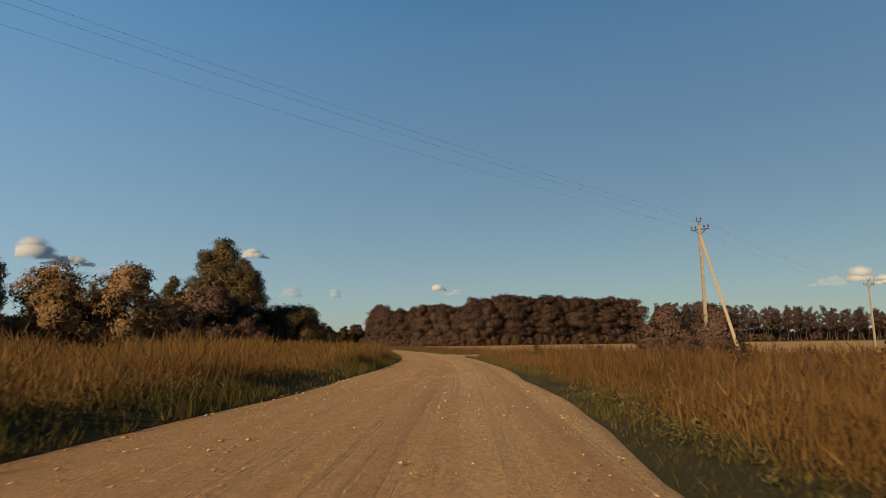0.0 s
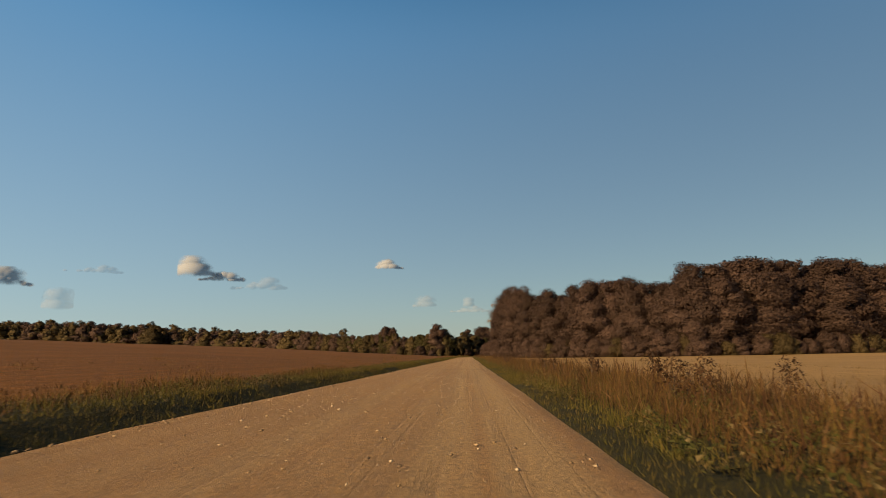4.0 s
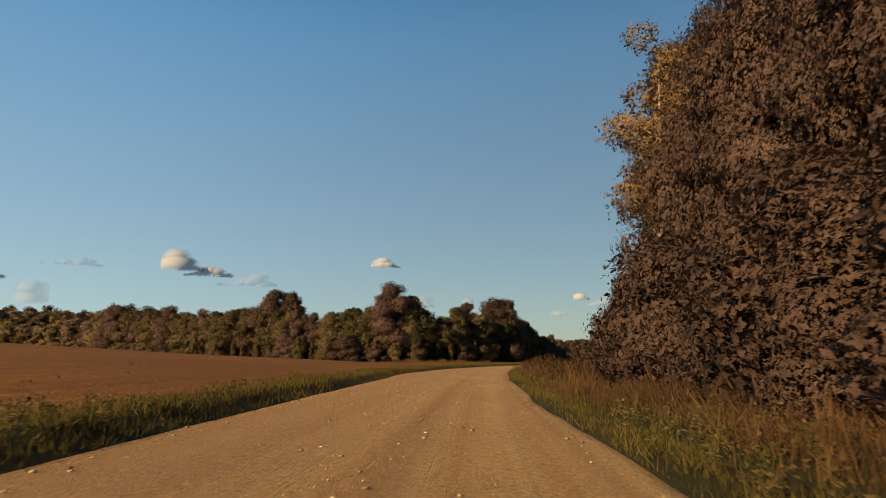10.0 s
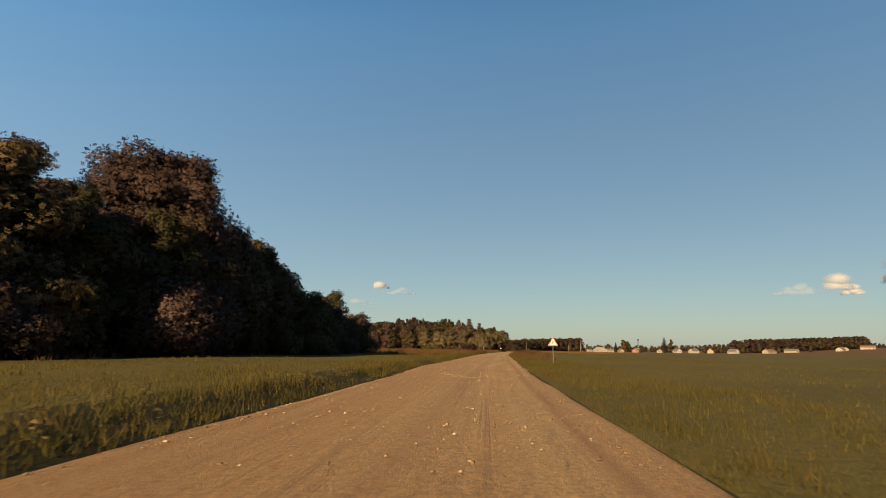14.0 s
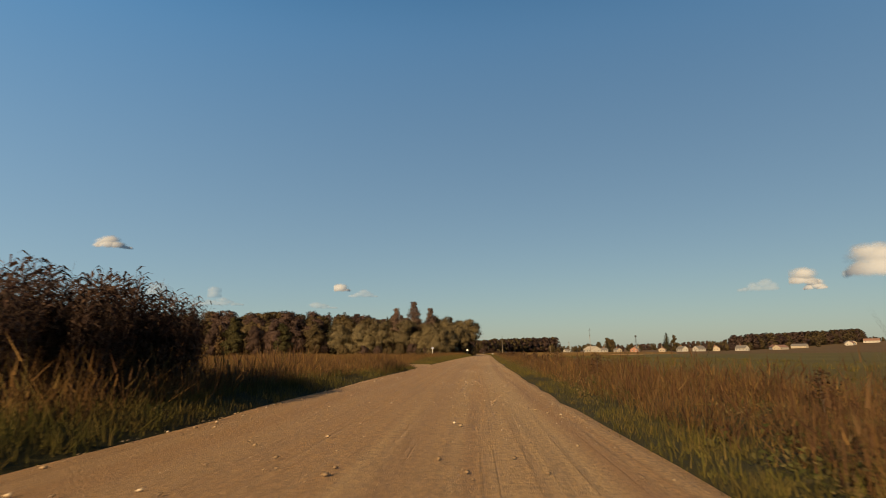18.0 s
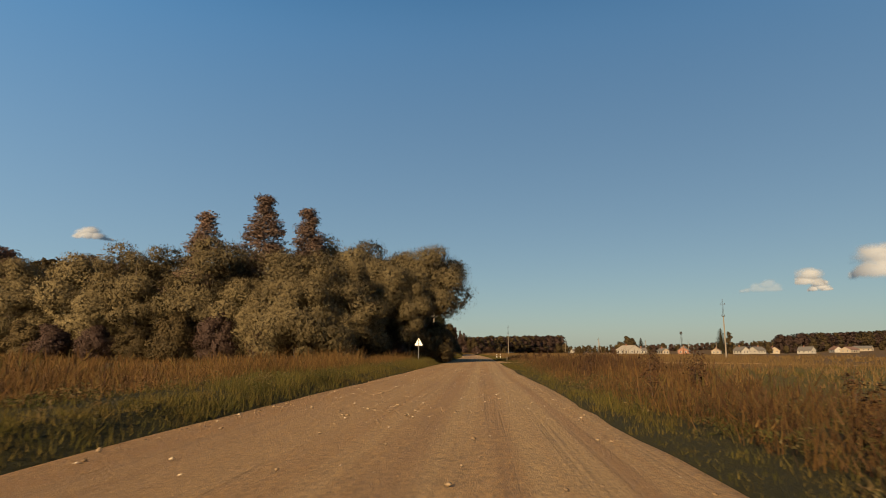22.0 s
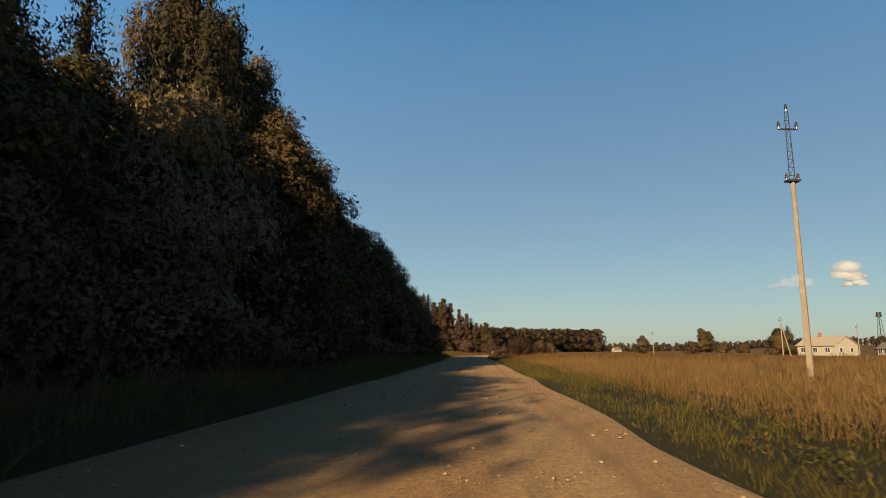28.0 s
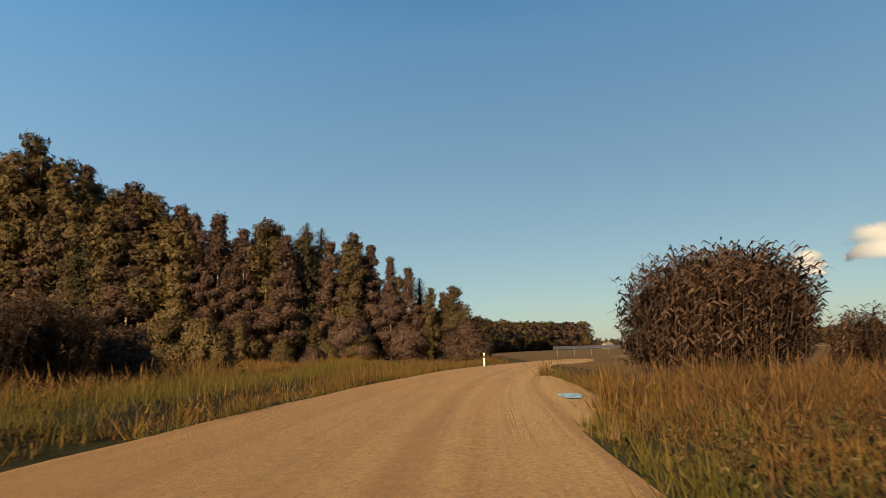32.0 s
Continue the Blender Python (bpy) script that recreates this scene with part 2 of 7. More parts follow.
def grass_mat(name, stops, other, glow=0.2):
    m = Mat(name, 0.8)
    m.b.inputs["Specular IOR Level"].default_value = 0.1
    isl = m.node("ShaderNodeNewGeometry").outputs["Random Per Island"]
    tone = m.ramp(isl, stops)
    patch = m.noise(0.22, 3.0)
    tone = m.mix(tone, m.ramp(isl, [(p, tuple(v * 0.55 for v in c)) for p, c in stops]), m.ramp(patch, [(0.4, (0, 0, 0)), (0.7, (0.8, 0.8, 0.8))]))
    spots = m.noise(0.85, 3.0, 0.6)
    tone = m.mix(tone, m.ramp(isl, [(0.0, other[0]), (1.0, other[1])]), m.ramp(spots, [(0.48, (0, 0, 0)), (0.62, (0.75, 0.75, 0.75))]))
    m.color(tone)
    tr = m.node("ShaderNodeBsdfTranslucent")
    m.link(tone, tr.inputs["Color"])
    mx = m.node("ShaderNodeMixShader", Fac=glow)
    m.link(m.b.outputs[0], mx.inputs[1])
    m.link(tr.outputs[0], mx.inputs[2])
    m.link(mx.outputs[0], m.t.nodes["Material Output"].inputs["Surface"])
    return m.m


def soil_mat(name, a, b, c, scale, furrow=0.0, bump=0.6):
    m = Mat(name, 0.95)
    m.b.inputs["Specular IOR Level"].default_value = 0.15
    big, fine = m.noise(0.05, 4.0), m.noise(scale, 6.0, 0.7)
    col = m.mix(m.ramp(fine, [(0.3, a), (0.55, b), (0.75, c)]), m.ramp(fine, [(0.3, tuple(v * 0.7 for v in a)), (0.7, b)]), m.ramp(big, [(0.4, (0, 0, 0)), (0.65, (1, 1, 1))]))
    height = fine
    if furrow:
        rows = m.noise(0.6, 3.0, 0.5, m.coords(True), (2.2, 0.03, 1.0))
        col = m.mix(col, tuple(v * 0.62 for v in b), m.ramp(rows, [(0.45, (0, 0, 0)), (0.62, (furrow,) * 3)]))
    m.color(col)
    m.bump(height, bump, 0.12)
    return m.m


def gravel_mat():
    """Packed gravel: pale wheel lanes, rusty loose bands between them, stones."""
    m = Mat("gravel", 0.9)
    uv = m.coords(True)
    fine, mid, broad = m.noise(38.0, 5.0, 0.75), m.noise(3.0, 4.0), m.noise(0.12, 3.0)
    lane = m.noise(0.55, 3.0, 0.6, uv, (3.1, 0.018, 1.0))
    col = m.mix((0.296, 0.188, 0.082), (0.236, 0.126, 0.043), m.ramp(lane, [(0.42, (0, 0, 0)), (0.62, (0.85, 0.85, 0.85))]))
    col = m.mix(col, (0.325, 0.205, 0.085), m.ramp(mid, [(0.5, (0, 0, 0)), (0.75, (0.5, 0.5, 0.5))]))
    col = m.mix(col, (0.140, 0.078, 0.035), m.ramp(broad, [(0.5, (0, 0, 0)), (0.8, (0.45, 0.45, 0.45))]))
    col = m.mix(col, m.ramp(fine, [(0.32, (0.12, 0.085, 0.06)), (0.5, (0.5, 0.5, 0.5)), (0.72, (0.95, 0.88, 0.8))]), 0.45, "OVERLAY")
    ruts = m.noise(1.0, 2.0, 0.5, uv, (9.0, 0.05, 1.0))
    col = m.mix(col, (0.116, 0.066, 0.032), m.ramp(ruts, [(0.56, (0, 0, 0)), (0.68, (0.2, 0.2, 0.2))]))
    clods = m.noise(11.0, 3.0, 0.6)
    col = m.mix(col, (0.285, 0.192, 0.095), m.ramp(clods, [(0.66, (0, 0, 0)), (0.74, (0.55, 0.55, 0.55))]))
    pebble = m.noise(15.0, 5.0, 0.8)
    col = m.mix(col, m.ramp(pebble, [(0.36, (0.10, 0.08, 0.06)), (0.5, (0.5, 0.5, 0.5)), (0.66, (0.9, 0.83, 0.72))]), 0.5, "OVERLAY")
    streak = m.noise(1.0, 3.0, 0.6, uv, (14.0, 0.09, 1.0))
    col = m.mix(col, (0.29, 0.192, 0.092), m.ramp(streak, [(0.54, (0, 0, 0)), (0.7, (0.14, 0.14, 0.14))]))
    # thin tyre ruts that come and go along the driving line
    rut = m.ramp(m.noise(1.0, 2.0, 0.5, uv, (4.2, 0.022, 1.0)), [(0.53, (0, 0, 0)), (0.585, (1, 1, 1)), (0.64, (0, 0, 0))])
    rut = m.mix((0.0, 0.0, 0.0), rut, m.ramp(m.noise(0.9, 3.0, 0.7, uv, (1.0, 0.12, 1.0)), [(0.42, (0, 0, 0)), (0.58, (1, 1, 1))]))
    weak = m.node("ShaderNodeMath")
    weak.inputs[1].default_value = 0.34
    weak.operation = "MULTIPLY"
    m.link(rut, weak.inputs[0])
    col = m.mix(col, (0.085, 0.046, 0.022), weak.outputs[0])
    # a rusty, loose band just inside the outer rim, and one along the middle
    across = m.node("ShaderNodeSeparateXYZ")
    m.link(uv, across.inputs[0])
    lean = m.node("ShaderNodeMapRange")
    lean.interpolation_type = "SMOOTHSTEP"
    lean.inputs["From Min"].default_value, lean.inputs["From Max"].default_value = 0.2, -3.6
    lean.inputs["To Max"].default_value = 0.55
    m.link(across.outputs["X"], lean.inputs["Value"])
    col = m.mix(col, (0.205, 0.106, 0.036), lean.outputs[0])
    wave = m.noise(1.0, 2.0, 0.5, uv, (0.0, 0.03, 1.0))
    for at, half, deep in ((1.25, 0.22, 0.55), (-0.75, 0.4, 0.4)):
        shift = m.node("ShaderNodeMath")
        shift.operation = "MULTIPLY_ADD"
        shift.inputs[1].default_value, shift.inputs[2].default_value = -0.9, 0.45 - at
        m.link(wave, shift.inputs[0])
        off = m.node("ShaderNodeMath")
        off.operation = "ADD"
        m.link(across.outputs["X"], off.inputs[0])
        m.link(shift.outputs[0], off.inputs[1])
        away = m.node("ShaderNodeMath")
        away.operation = "ABSOLUTE"
        m.link(off.outputs[0], away.inputs[0])
        band = m.node("ShaderNodeMapRange")
        band.interpolation_type = "SMOOTHSTEP"
        band.inputs["From Min"].default_value, band.inputs["From Max"].default_value = half, 0.0
        band.inputs["To Max"].default_value = deep
        m.link(away.outputs[0], band.inputs["Value"])
        col = m.mix(col, (0.165, 0.076, 0.024), band.outputs[0])
    m.color(col)
    hsum = m.node("ShaderNodeMath")
    hsum.operation = "ADD"
    m.link(fine, hsum.inputs[0])
    m.link(pebble, hsum.inputs[1])
    sunk = m.node("ShaderNodeMath")
    sunk.operation = "SUBTRACT"
    m.link(hsum.outputs[0], sunk.inputs[0])
    m.link(weak.outputs[0], sunk.inputs[1])
    m.bump(sunk.outputs[0], 0.9, 0.045)
    return m.m


def plain_mat(name, c, rough=0.7, metal=0.0, vary=0.25, scale=3.0, bump=0.0):
    m = Mat(name, rough, metal)
    n = m.noise(scale, 5.0, 0.65)
    m.color(m.ramp(n, [(0.3, tuple(v * (1 - vary) for v in c)), (0.7, tuple(min(1, v * (1 + vary * 0.6)) for v in c))]))
    if bump:
        m.bump(n, bump, 0.02)
    return m.m


GRAVEL = gravel_mat()
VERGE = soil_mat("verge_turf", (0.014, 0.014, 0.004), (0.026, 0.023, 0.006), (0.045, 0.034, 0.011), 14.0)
PLOUGHED = soil_mat("ploughed_soil", (0.082, 0.031, 0.006), (0.148, 0.060, 0.0105), (0.205, 0.092, 0.020), 2.2, furrow=0.7, bump=1.0)
STUBBLE = soil_mat("stubble", (0.218, 0.129, 0.054), (0.282, 0.181, 0.082), (0.327, 0.223, 0.109), 7.0, furrow=0.35)
MEADOW = soil_mat("meadow_turf", (0.054, 0.047, 0.010), (0.084, 0.068, 0.016), (0.115, 0.088, 0.023), 5.0)
DRY = soil_mat("dry_grassland", (0.059, 0.034, 0.012), (0.104, 0.062, 0.022), (0.144, 0.092, 0.040), 6.0)

G_DRY = grass_mat("dry_grass", [(0.0, (0.050, 0.025, 0.009)), (0.4, (0.094, 0.050, 0.018)), (0.75, (0.134, 0.079, 0.030)), (1.0, (0.045, 0.040, 0.011))], ((0.056, 0.029, 0.010), (0.088, 0.048, 0.016)))
G_PALE = grass_mat("pale_grass", [(0.0, (0.094, 0.057, 0.024)), (0.6, (0.158, 0.102, 0.047)), (1.0, (0.070, 0.052, 0.017))], ((0.080, 0.044, 0.018), (0.120, 0.072, 0.028)))
G_GREEN = grass_mat("green_grass", [(0.0, (0.034, 0.033, 0.008)), (0.5, (0.060, 0.053, 0.013)), (0.8, (0.086, 0.067, 0.018)), (1.0, (0.110, 0.080, 0.025))], ((0.052, 0.038, 0.012), (0.09, 0.062, 0.02)))
G_WEED = grass_mat("brown_weeds", [(0.0, (0.027, 0.013, 0.007)), (0.45, (0.054, 0.026, 0.014)), (0.75, (0.090, 0.050, 0.025)), (1.0, (0.032, 0.030, 0.010))], ((0.068, 0.036, 0.016), (0.112, 0.068, 0.030)))

G_HERB = grass_mat("verge_herbs", [(0.0, (0.026, 0.030, 0.009)), (0.5, (0.050, 0.050, 0.016)), (0.85, (0.080, 0.060, 0.026)), (1.0, (0.140, 0.108, 0.055))], ((0.046, 0.028, 0.013), (0.080, 0.050, 0.024)))
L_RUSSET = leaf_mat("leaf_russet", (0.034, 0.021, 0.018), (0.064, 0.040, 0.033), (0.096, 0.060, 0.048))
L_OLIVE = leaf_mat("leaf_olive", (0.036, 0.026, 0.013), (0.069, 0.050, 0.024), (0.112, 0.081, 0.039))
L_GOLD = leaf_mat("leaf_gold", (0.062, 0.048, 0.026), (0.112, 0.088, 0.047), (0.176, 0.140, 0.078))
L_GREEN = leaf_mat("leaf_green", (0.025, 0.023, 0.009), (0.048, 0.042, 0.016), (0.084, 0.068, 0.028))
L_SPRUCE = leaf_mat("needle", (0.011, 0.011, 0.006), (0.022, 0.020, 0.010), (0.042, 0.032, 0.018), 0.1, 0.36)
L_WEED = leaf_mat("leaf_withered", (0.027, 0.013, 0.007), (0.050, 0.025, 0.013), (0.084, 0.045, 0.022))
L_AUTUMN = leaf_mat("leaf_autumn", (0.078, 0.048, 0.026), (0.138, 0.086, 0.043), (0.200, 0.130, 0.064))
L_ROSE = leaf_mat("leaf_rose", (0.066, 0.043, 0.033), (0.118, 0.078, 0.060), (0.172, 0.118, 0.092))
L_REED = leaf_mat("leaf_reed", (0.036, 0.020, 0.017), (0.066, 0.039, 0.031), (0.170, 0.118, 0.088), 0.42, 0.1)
REED_STEM = plain_mat("reed_stem", (0.060, 0.034, 0.024), 0.8, vary=0.35, scale=5.0)
BARK = plain_mat("bark", (0.050, 0.037, 0.027), 0.9, vary=0.4, scale=6.0, bump=0.5)
BARK_PALE = plain_mat("pale_bark", (0.189, 0.158, 0.129), 0.85, vary=0.55, scale=4.0, bump=0.4)
CONCRETE = plain_mat("concrete", (0.165, 0.138, 0.108), 0.85, vary=0.25, scale=5.0, bump=0.3)
STEEL = plain_mat("galvanised_steel", (0.158, 0.158, 0.164), 0.5, 0.7)
DARKMETAL = plain_mat("dark_metal", (0.025, 0.025, 0.027), 0.55, 0.5)
CERAMIC = plain_mat("brown_ceramic", (0.034, 0.022, 0.018), 0.25)
WHITE = plain_mat("white_paint", (0.40, 0.385, 0.36), 0.5, vary=0.08)
BLACK = plain_mat("black_paint", (0.02, 0.02, 0.022), 0.5)
RED = plain_mat("red_paint", (0.258, 0.025, 0.020), 0.45)
BLUE = plain_mat("blue_paint", (0.03, 0.08, 0.35), 0.45)
TIMBER = plain_mat("weathered_timber", (0.112, 0.092, 0.074), 0.85, vary=0.35, scale=8.0, bump=0.3)
PLASTER = plain_mat("cream_plaster", (0.213, 0.174, 0.128), 0.85, vary=0.08)
PLASTER_W = plain_mat("white_plaster", (0.239, 0.220, 0.193), 0.85, vary=0.08)
BRICKY = plain_mat("red_brickwork", (0.178, 0.084, 0.054), 0.9, vary=0.2)
ROOF = plain_mat("grey_roof_sheets", (0.099, 0.090, 0.084), 0.8, vary=0.25)
ROOF_R = plain_mat("rusty_roof_sheets", (0.149, 0.079, 0.054), 0.8, vary=0.25)
GLASS = plain_mat("window_glass", (0.03, 0.035, 0.045), 0.08)
WIRE = plain_mat("wire", (0.10, 0.10, 0.11), 0.5, 0.6)
pebbles = Mat("road_stone", 0.9)
pebbles.color(pebbles.ramp(pebbles.node("ShaderNodeNewGeometry").outputs["Random Per Island"], [(0.0, (0.075, 0.046, 0.025)), (0.4, (0.165, 0.108, 0.058)), (0.85, (0.25, 0.175, 0.102)), (1.0, (0.35, 0.28, 0.2))]))
STONE = pebbles.m

# ---- mesh helpers ----
def mesh_from(name, verts, faces, mats, index=None, smooth=False, normals=None):
    """A mesh from arrays: faces is an (n, 3) or (n, 4) array."""
    verts, faces = np.asarray(verts, np.float32), np.asarray(faces, np.int32)
    me = bpy.data.meshes.new(name)
    k = faces.shape[1]
    me.vertices.add(len(verts))
    me.vertices.foreach_set("co", verts.ravel())
    me.loops.add(faces.size)
    me.loops.foreach_set("vertex_index", faces.ravel())
    me.polygons.add(len(faces))
    me.polygons.foreach_set("loop_start", np.arange(0, faces.size, k, dtype=np.int32))
    me.polygons.foreach_set("loop_total", np.full(len(faces), k, np.int32))
    if index is not None:
        me.polygons.foreach_set("material_index", np.asarray(index, np.int32))
    if smooth:
        me.polygons.foreach_set("use_smooth", np.ones(len(faces), bool))
    for m in mats:
        me.materials.append(m)
    me.update(calc_edges=True)
    if normals is not None:
        me.polygons.foreach_set("use_smooth", np.ones(len(faces), bool))
        cn = me.attributes.new("custom_normal", "FLOAT_VECTOR", "POINT")
        cn.data.foreach_set("vector", np.asarray(normals, np.float32).ravel())
    return me


def part(name, data, parent, label="", at=None):
    """Links a mesh as one object under a thing or a part."""
    ob = new(name, data)
    ob.parent = parent
    if at is not None:
        ob.matrix_basis = at
    if label:
        ob["label"] = label
    return ob


def bm_mesh(name, bm, mat, bevel=0.0):
    if bevel:
        bmesh.ops.bevel(bm, geom=list(bm.edges), offset=bevel, segments=1, affect="EDGES", profile=0.7)
    me = bpy.data.meshes.new(name)
    bm.to_mesh(me)
    bm.free()
    me.materials.append(mat)
    return me


def box(bm, size, m=Matrix()):
    bmesh.ops.create_cube(bm, size=1.0, matrix=m @ Matrix.Diagonal((*size, 1)))


def rod(bm, a, b, r1, r2=None, n=8):
    """A tapered rod from a to b."""
    a, b = Vector(a), Vector(b)
    d = b - a
    m = Matrix.Translation((a + b) / 2) @ d.to_track_quat("Z", "Y").to_matrix().to_4x4()
    bmesh.ops.create_cone(bm, cap_ends=True, segments=n, radius1=r1, radius2=r1 if r2 is None else r2, depth=d.length, matrix=m)


def thing(name, place, rz=0.0, label="", category="", group="", kind="", scale=1.0):
    ob = new(name)
    ob.empty_display_size = 0.2
    ob.matrix_basis = Matrix.Translation(place) @ pose(0, 0, 0, 0, 0, rz) @ Matrix.Scale(scale, 4)
    return tagged(ob, label, category, group, kind)


# ---- ground ----
def lateral():
    far = [30, 38, 48, 62, 78, 100, 140, 200, 260, 330, 420, 520, 630, 760, 1100, 2200]
    near_l = [4.35, 4.52, 4.68, 4.9, 5.12, 5.6, 6.2, 6.8, 7.4, 8.0, 9.0, 10.5, 12.5, 15, 19, 24]
    near_r = [1.75, 1.95, 2.15, 2.5, 3.0, 3.6, 4.2, 4.8, 5.6, 6.6, 8, 10, 12.5, 16, 22]
    return np.array([-v for v in reversed(near_l + far)] + [-3.0, -1.3, 0.4] + near_r + far)


def build_ground():
    us = lateral()
    ss = np.concatenate([np.linspace(-1700, -100, 9), np.arange(-60, 1130, 4.0), np.array([1150, 1200, 1280, 1400, 1600, 2000, 2600, 3200])])
    S, U = np.meshgrid(ss, us, indexing="ij")
    e0, e1 = road_edges(S)
    U = U + np.where(U < -3.5, e0 - ROAD_L, np.where(U > 1.0, e1 - ROAD_R, 0.0)) * (np.abs(U) < 30)
    x, y = way.at(S.ravel(), U.ravel())
    z = ground_z(S.ravel(), U.ravel())
    n = len(us)
    i, j = np.meshgrid(np.arange(len(ss) - 1), np.arange(n - 1), indexing="ij")
    a = (i * n + j).ravel()
    faces = np.stack([a, a + 1, a + n + 1, a + n], 1)
    sc, uc = (S[:-1, :-1] + S[1:, 1:]).ravel() / 2, (U[:-1, :-1] + U[1:, 1:]).ravel() / 2
    mat = np.full(len(faces), 4)
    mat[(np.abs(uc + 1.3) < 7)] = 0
    mat[(uc < -8.6) & (sc > 112) & (sc < 176)] = 1
    mat[(uc < -6.0) & (sc > 176) & (sc < 472)] = 1
    mat[(uc > 6.2) & (sc > 52) & (sc < 318)] = 2
    mat[(uc < -5.4) & (sc > 472) & (sc < 596)] = 3
    mat[(uc > 5.2) & (sc > 446) & (sc < 800)] = 3
    mat[(uc > 2.0) & (sc > 446) & (sc < 580)] = 3
    mat[(uc > 70) & (sc > 800)] = 4
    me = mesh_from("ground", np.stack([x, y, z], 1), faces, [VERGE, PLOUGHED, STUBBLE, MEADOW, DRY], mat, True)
    uvl = me.uv_layers.new(name="along")
    uvs = np.stack([U.ravel(), S.ravel()], 1)[faces.ravel()]
    uvl.data.foreach_set("uv", uvs.astype(np.float32).ravel())
    tagged(new("ground", me), "gently rolling farmland with ploughed, stubble and grass fields", "ground", kind="structure")


def build_strip(name, line, s0, s1, edges, label, crown=0.05, ragged=0.16, lift=0.0, step=1.5, category="road", drape=False):
    """A gravel strip along a line between two edges, slightly crowned, with ragged rims that sink into the verge."""
    ss = np.arange(s0, s1 + step, step)
    fr = np.array([-0.06, 0.0, 0.03, 0.08, 0.18, 0.3, 0.42, 0.5, 0.58, 0.7, 0.82, 0.92, 0.97, 1.0, 1.06])
    rng = np.random.default_rng(5)
    wob = np.convolve(rng.normal(0, 1, len(ss) + 8), np.ones(4) / 4, "valid")[: len(ss)] * ragged
    wob2 = np.convolve(rng.normal(0, 1, len(ss) + 8), np.ones(4) / 4, "valid")[: len(ss)] * ragged
    verts, uvs = [], []
    for k, s in enumerate(ss):
        e0, e1 = edges(s)
        e0, e1 = e0 + wob[k], e1 + wob2[k]
        u = e0 + fr * (e1 - e0)
        x, y = line.at(np.full(len(u), s), u)
        c = 1 - (2 * np.clip(fr, 0, 1) - 1) ** 2
        z = lift + crown * c - 0.02 + 0.012 * np.sin(u * 4.1 + s * 0.05) * c
        if drape:
            z = z + np.array([float(ground_z(*locate(a, b))) for a, b in zip(x, y)]) + 0.045
            z[1], z[-2] = z[1] - 0.03, z[-2] - 0.03
            z[0], z[-1] = z[0] - 0.2, z[-1] - 0.2
        else:
            z[0] = z[-1] = -0.35
            z[1] = z[-2] = lift - 0.028
        verts.append(np.stack([x, y, z], 1))
        uvs.append(np.stack([u, np.full(len(u), s)], 1))
    n = len(fr)
    i, j = np.meshgrid(np.arange(len(ss) - 1), np.arange(n - 1), indexing="ij")
    a = (i * n + j).ravel()
    faces = np.stack([a, a + 1, a + n + 1, a + n], 1)
    me = mesh_from(name, np.concatenate(verts), faces, [GRAVEL], None, True)
    uvl = me.uv_layers.new(name="along")
    uvl.data.foreach_set("uv", np.concatenate(uvs)[faces.ravel()].astype(np.float32).ravel())
    return tagged(new(name, me), label, category, kind="structure")


build_ground()
bend = Way([(148.0, 1008.0), (154.2, 1028.7), (163.4, 1051.0), (176.0, 1071.0), (195.0, 1087.5), (226.0, 1104.0), (300.0, 1136.0)])


road_way = Way(LINE[:27] + [(163.4, 1051.0), (176.0, 1071.0), (195.0, 1087.5), (226.0, 1104.0), (300.0, 1136.0)], (0.0, 0.0))


def bend_edges(s):
    e0, e1 = road_edges(s)
    k = float(ramp(s, 1050, 1075))
    wide = 0.8 * float(ramp(s, 1063, 1069) * (1 - ramp(s, 1074, 1086)))
    return e0 * (1 - k) - 4.8 * k, e1 * (1 - k) + 1.7 * k + wide


build_strip("road", road_way, -70, 1215, bend_edges, "sunlit tan gravel road with rusty loose bands and wheel tracks")


def cross_way(*su):
    """A line through places given along and across the road."""
    return Way([tuple(float(v) for v in way.at(s, u)) for s, u in su])


def mouth(half, flare, reach, start=0.0):
    """Half the width of a side track that widens into the road."""
    return lambda s: half + flare * min(1.0, max(0.0, 1 - (s - start) / reach))


track_right = cross_way((59, -0.5), (59, 6), (59.5, 14), (60, 30), (60, 60))
track_left = cross_way((670.6, 0.5), (670.8, -4.5), (673.4, -9), (675.8, -14), (678.5, -22), (687, -60))
track_farm = cross_way((822, -1.5), (822, 3.0), (820.5, 7), (816, 16), (806, 40), (800, 60))
W_RIGHT, W_LEFT, W_FARM = mouth(3.9, 3.6, 13.0), mouth(2.9, 3.3, 9.0, 4.6), mouth(2.9, 6.0, 2.2, 2.4)
for nm, ln, width, end, lab in (("field_track", track_right, W_RIGHT, 58, "gravel field track joining the road"), ("side_road", track_left, W_LEFT, 66, "gravel side road leaving between tall grass"), ("farm_track", track_farm, W_FARM, 60, "gravel farm track joining the road")):
    build_strip(nm, ln, 0, end, lambda s, w=width: (-w(s), w(s)), lab, crown=0.02, drape=True, step=0.6)
TRACKS = [(track_right, 0, 58, W_RIGHT, 0.0), (track_left, 0, 66, W_LEFT, 0.0), (track_farm, 0, 60, W_FARM, 0.0), (bend, 26, 190, lambda s: 3.15, -1.75), (cross_way((1066.5, 1.1), (1069, 1.7), (1071, 2.2), (1075, 2.4), (1082, 2.6)), 0, 15.5, lambda s: 0.95, 0.0)]


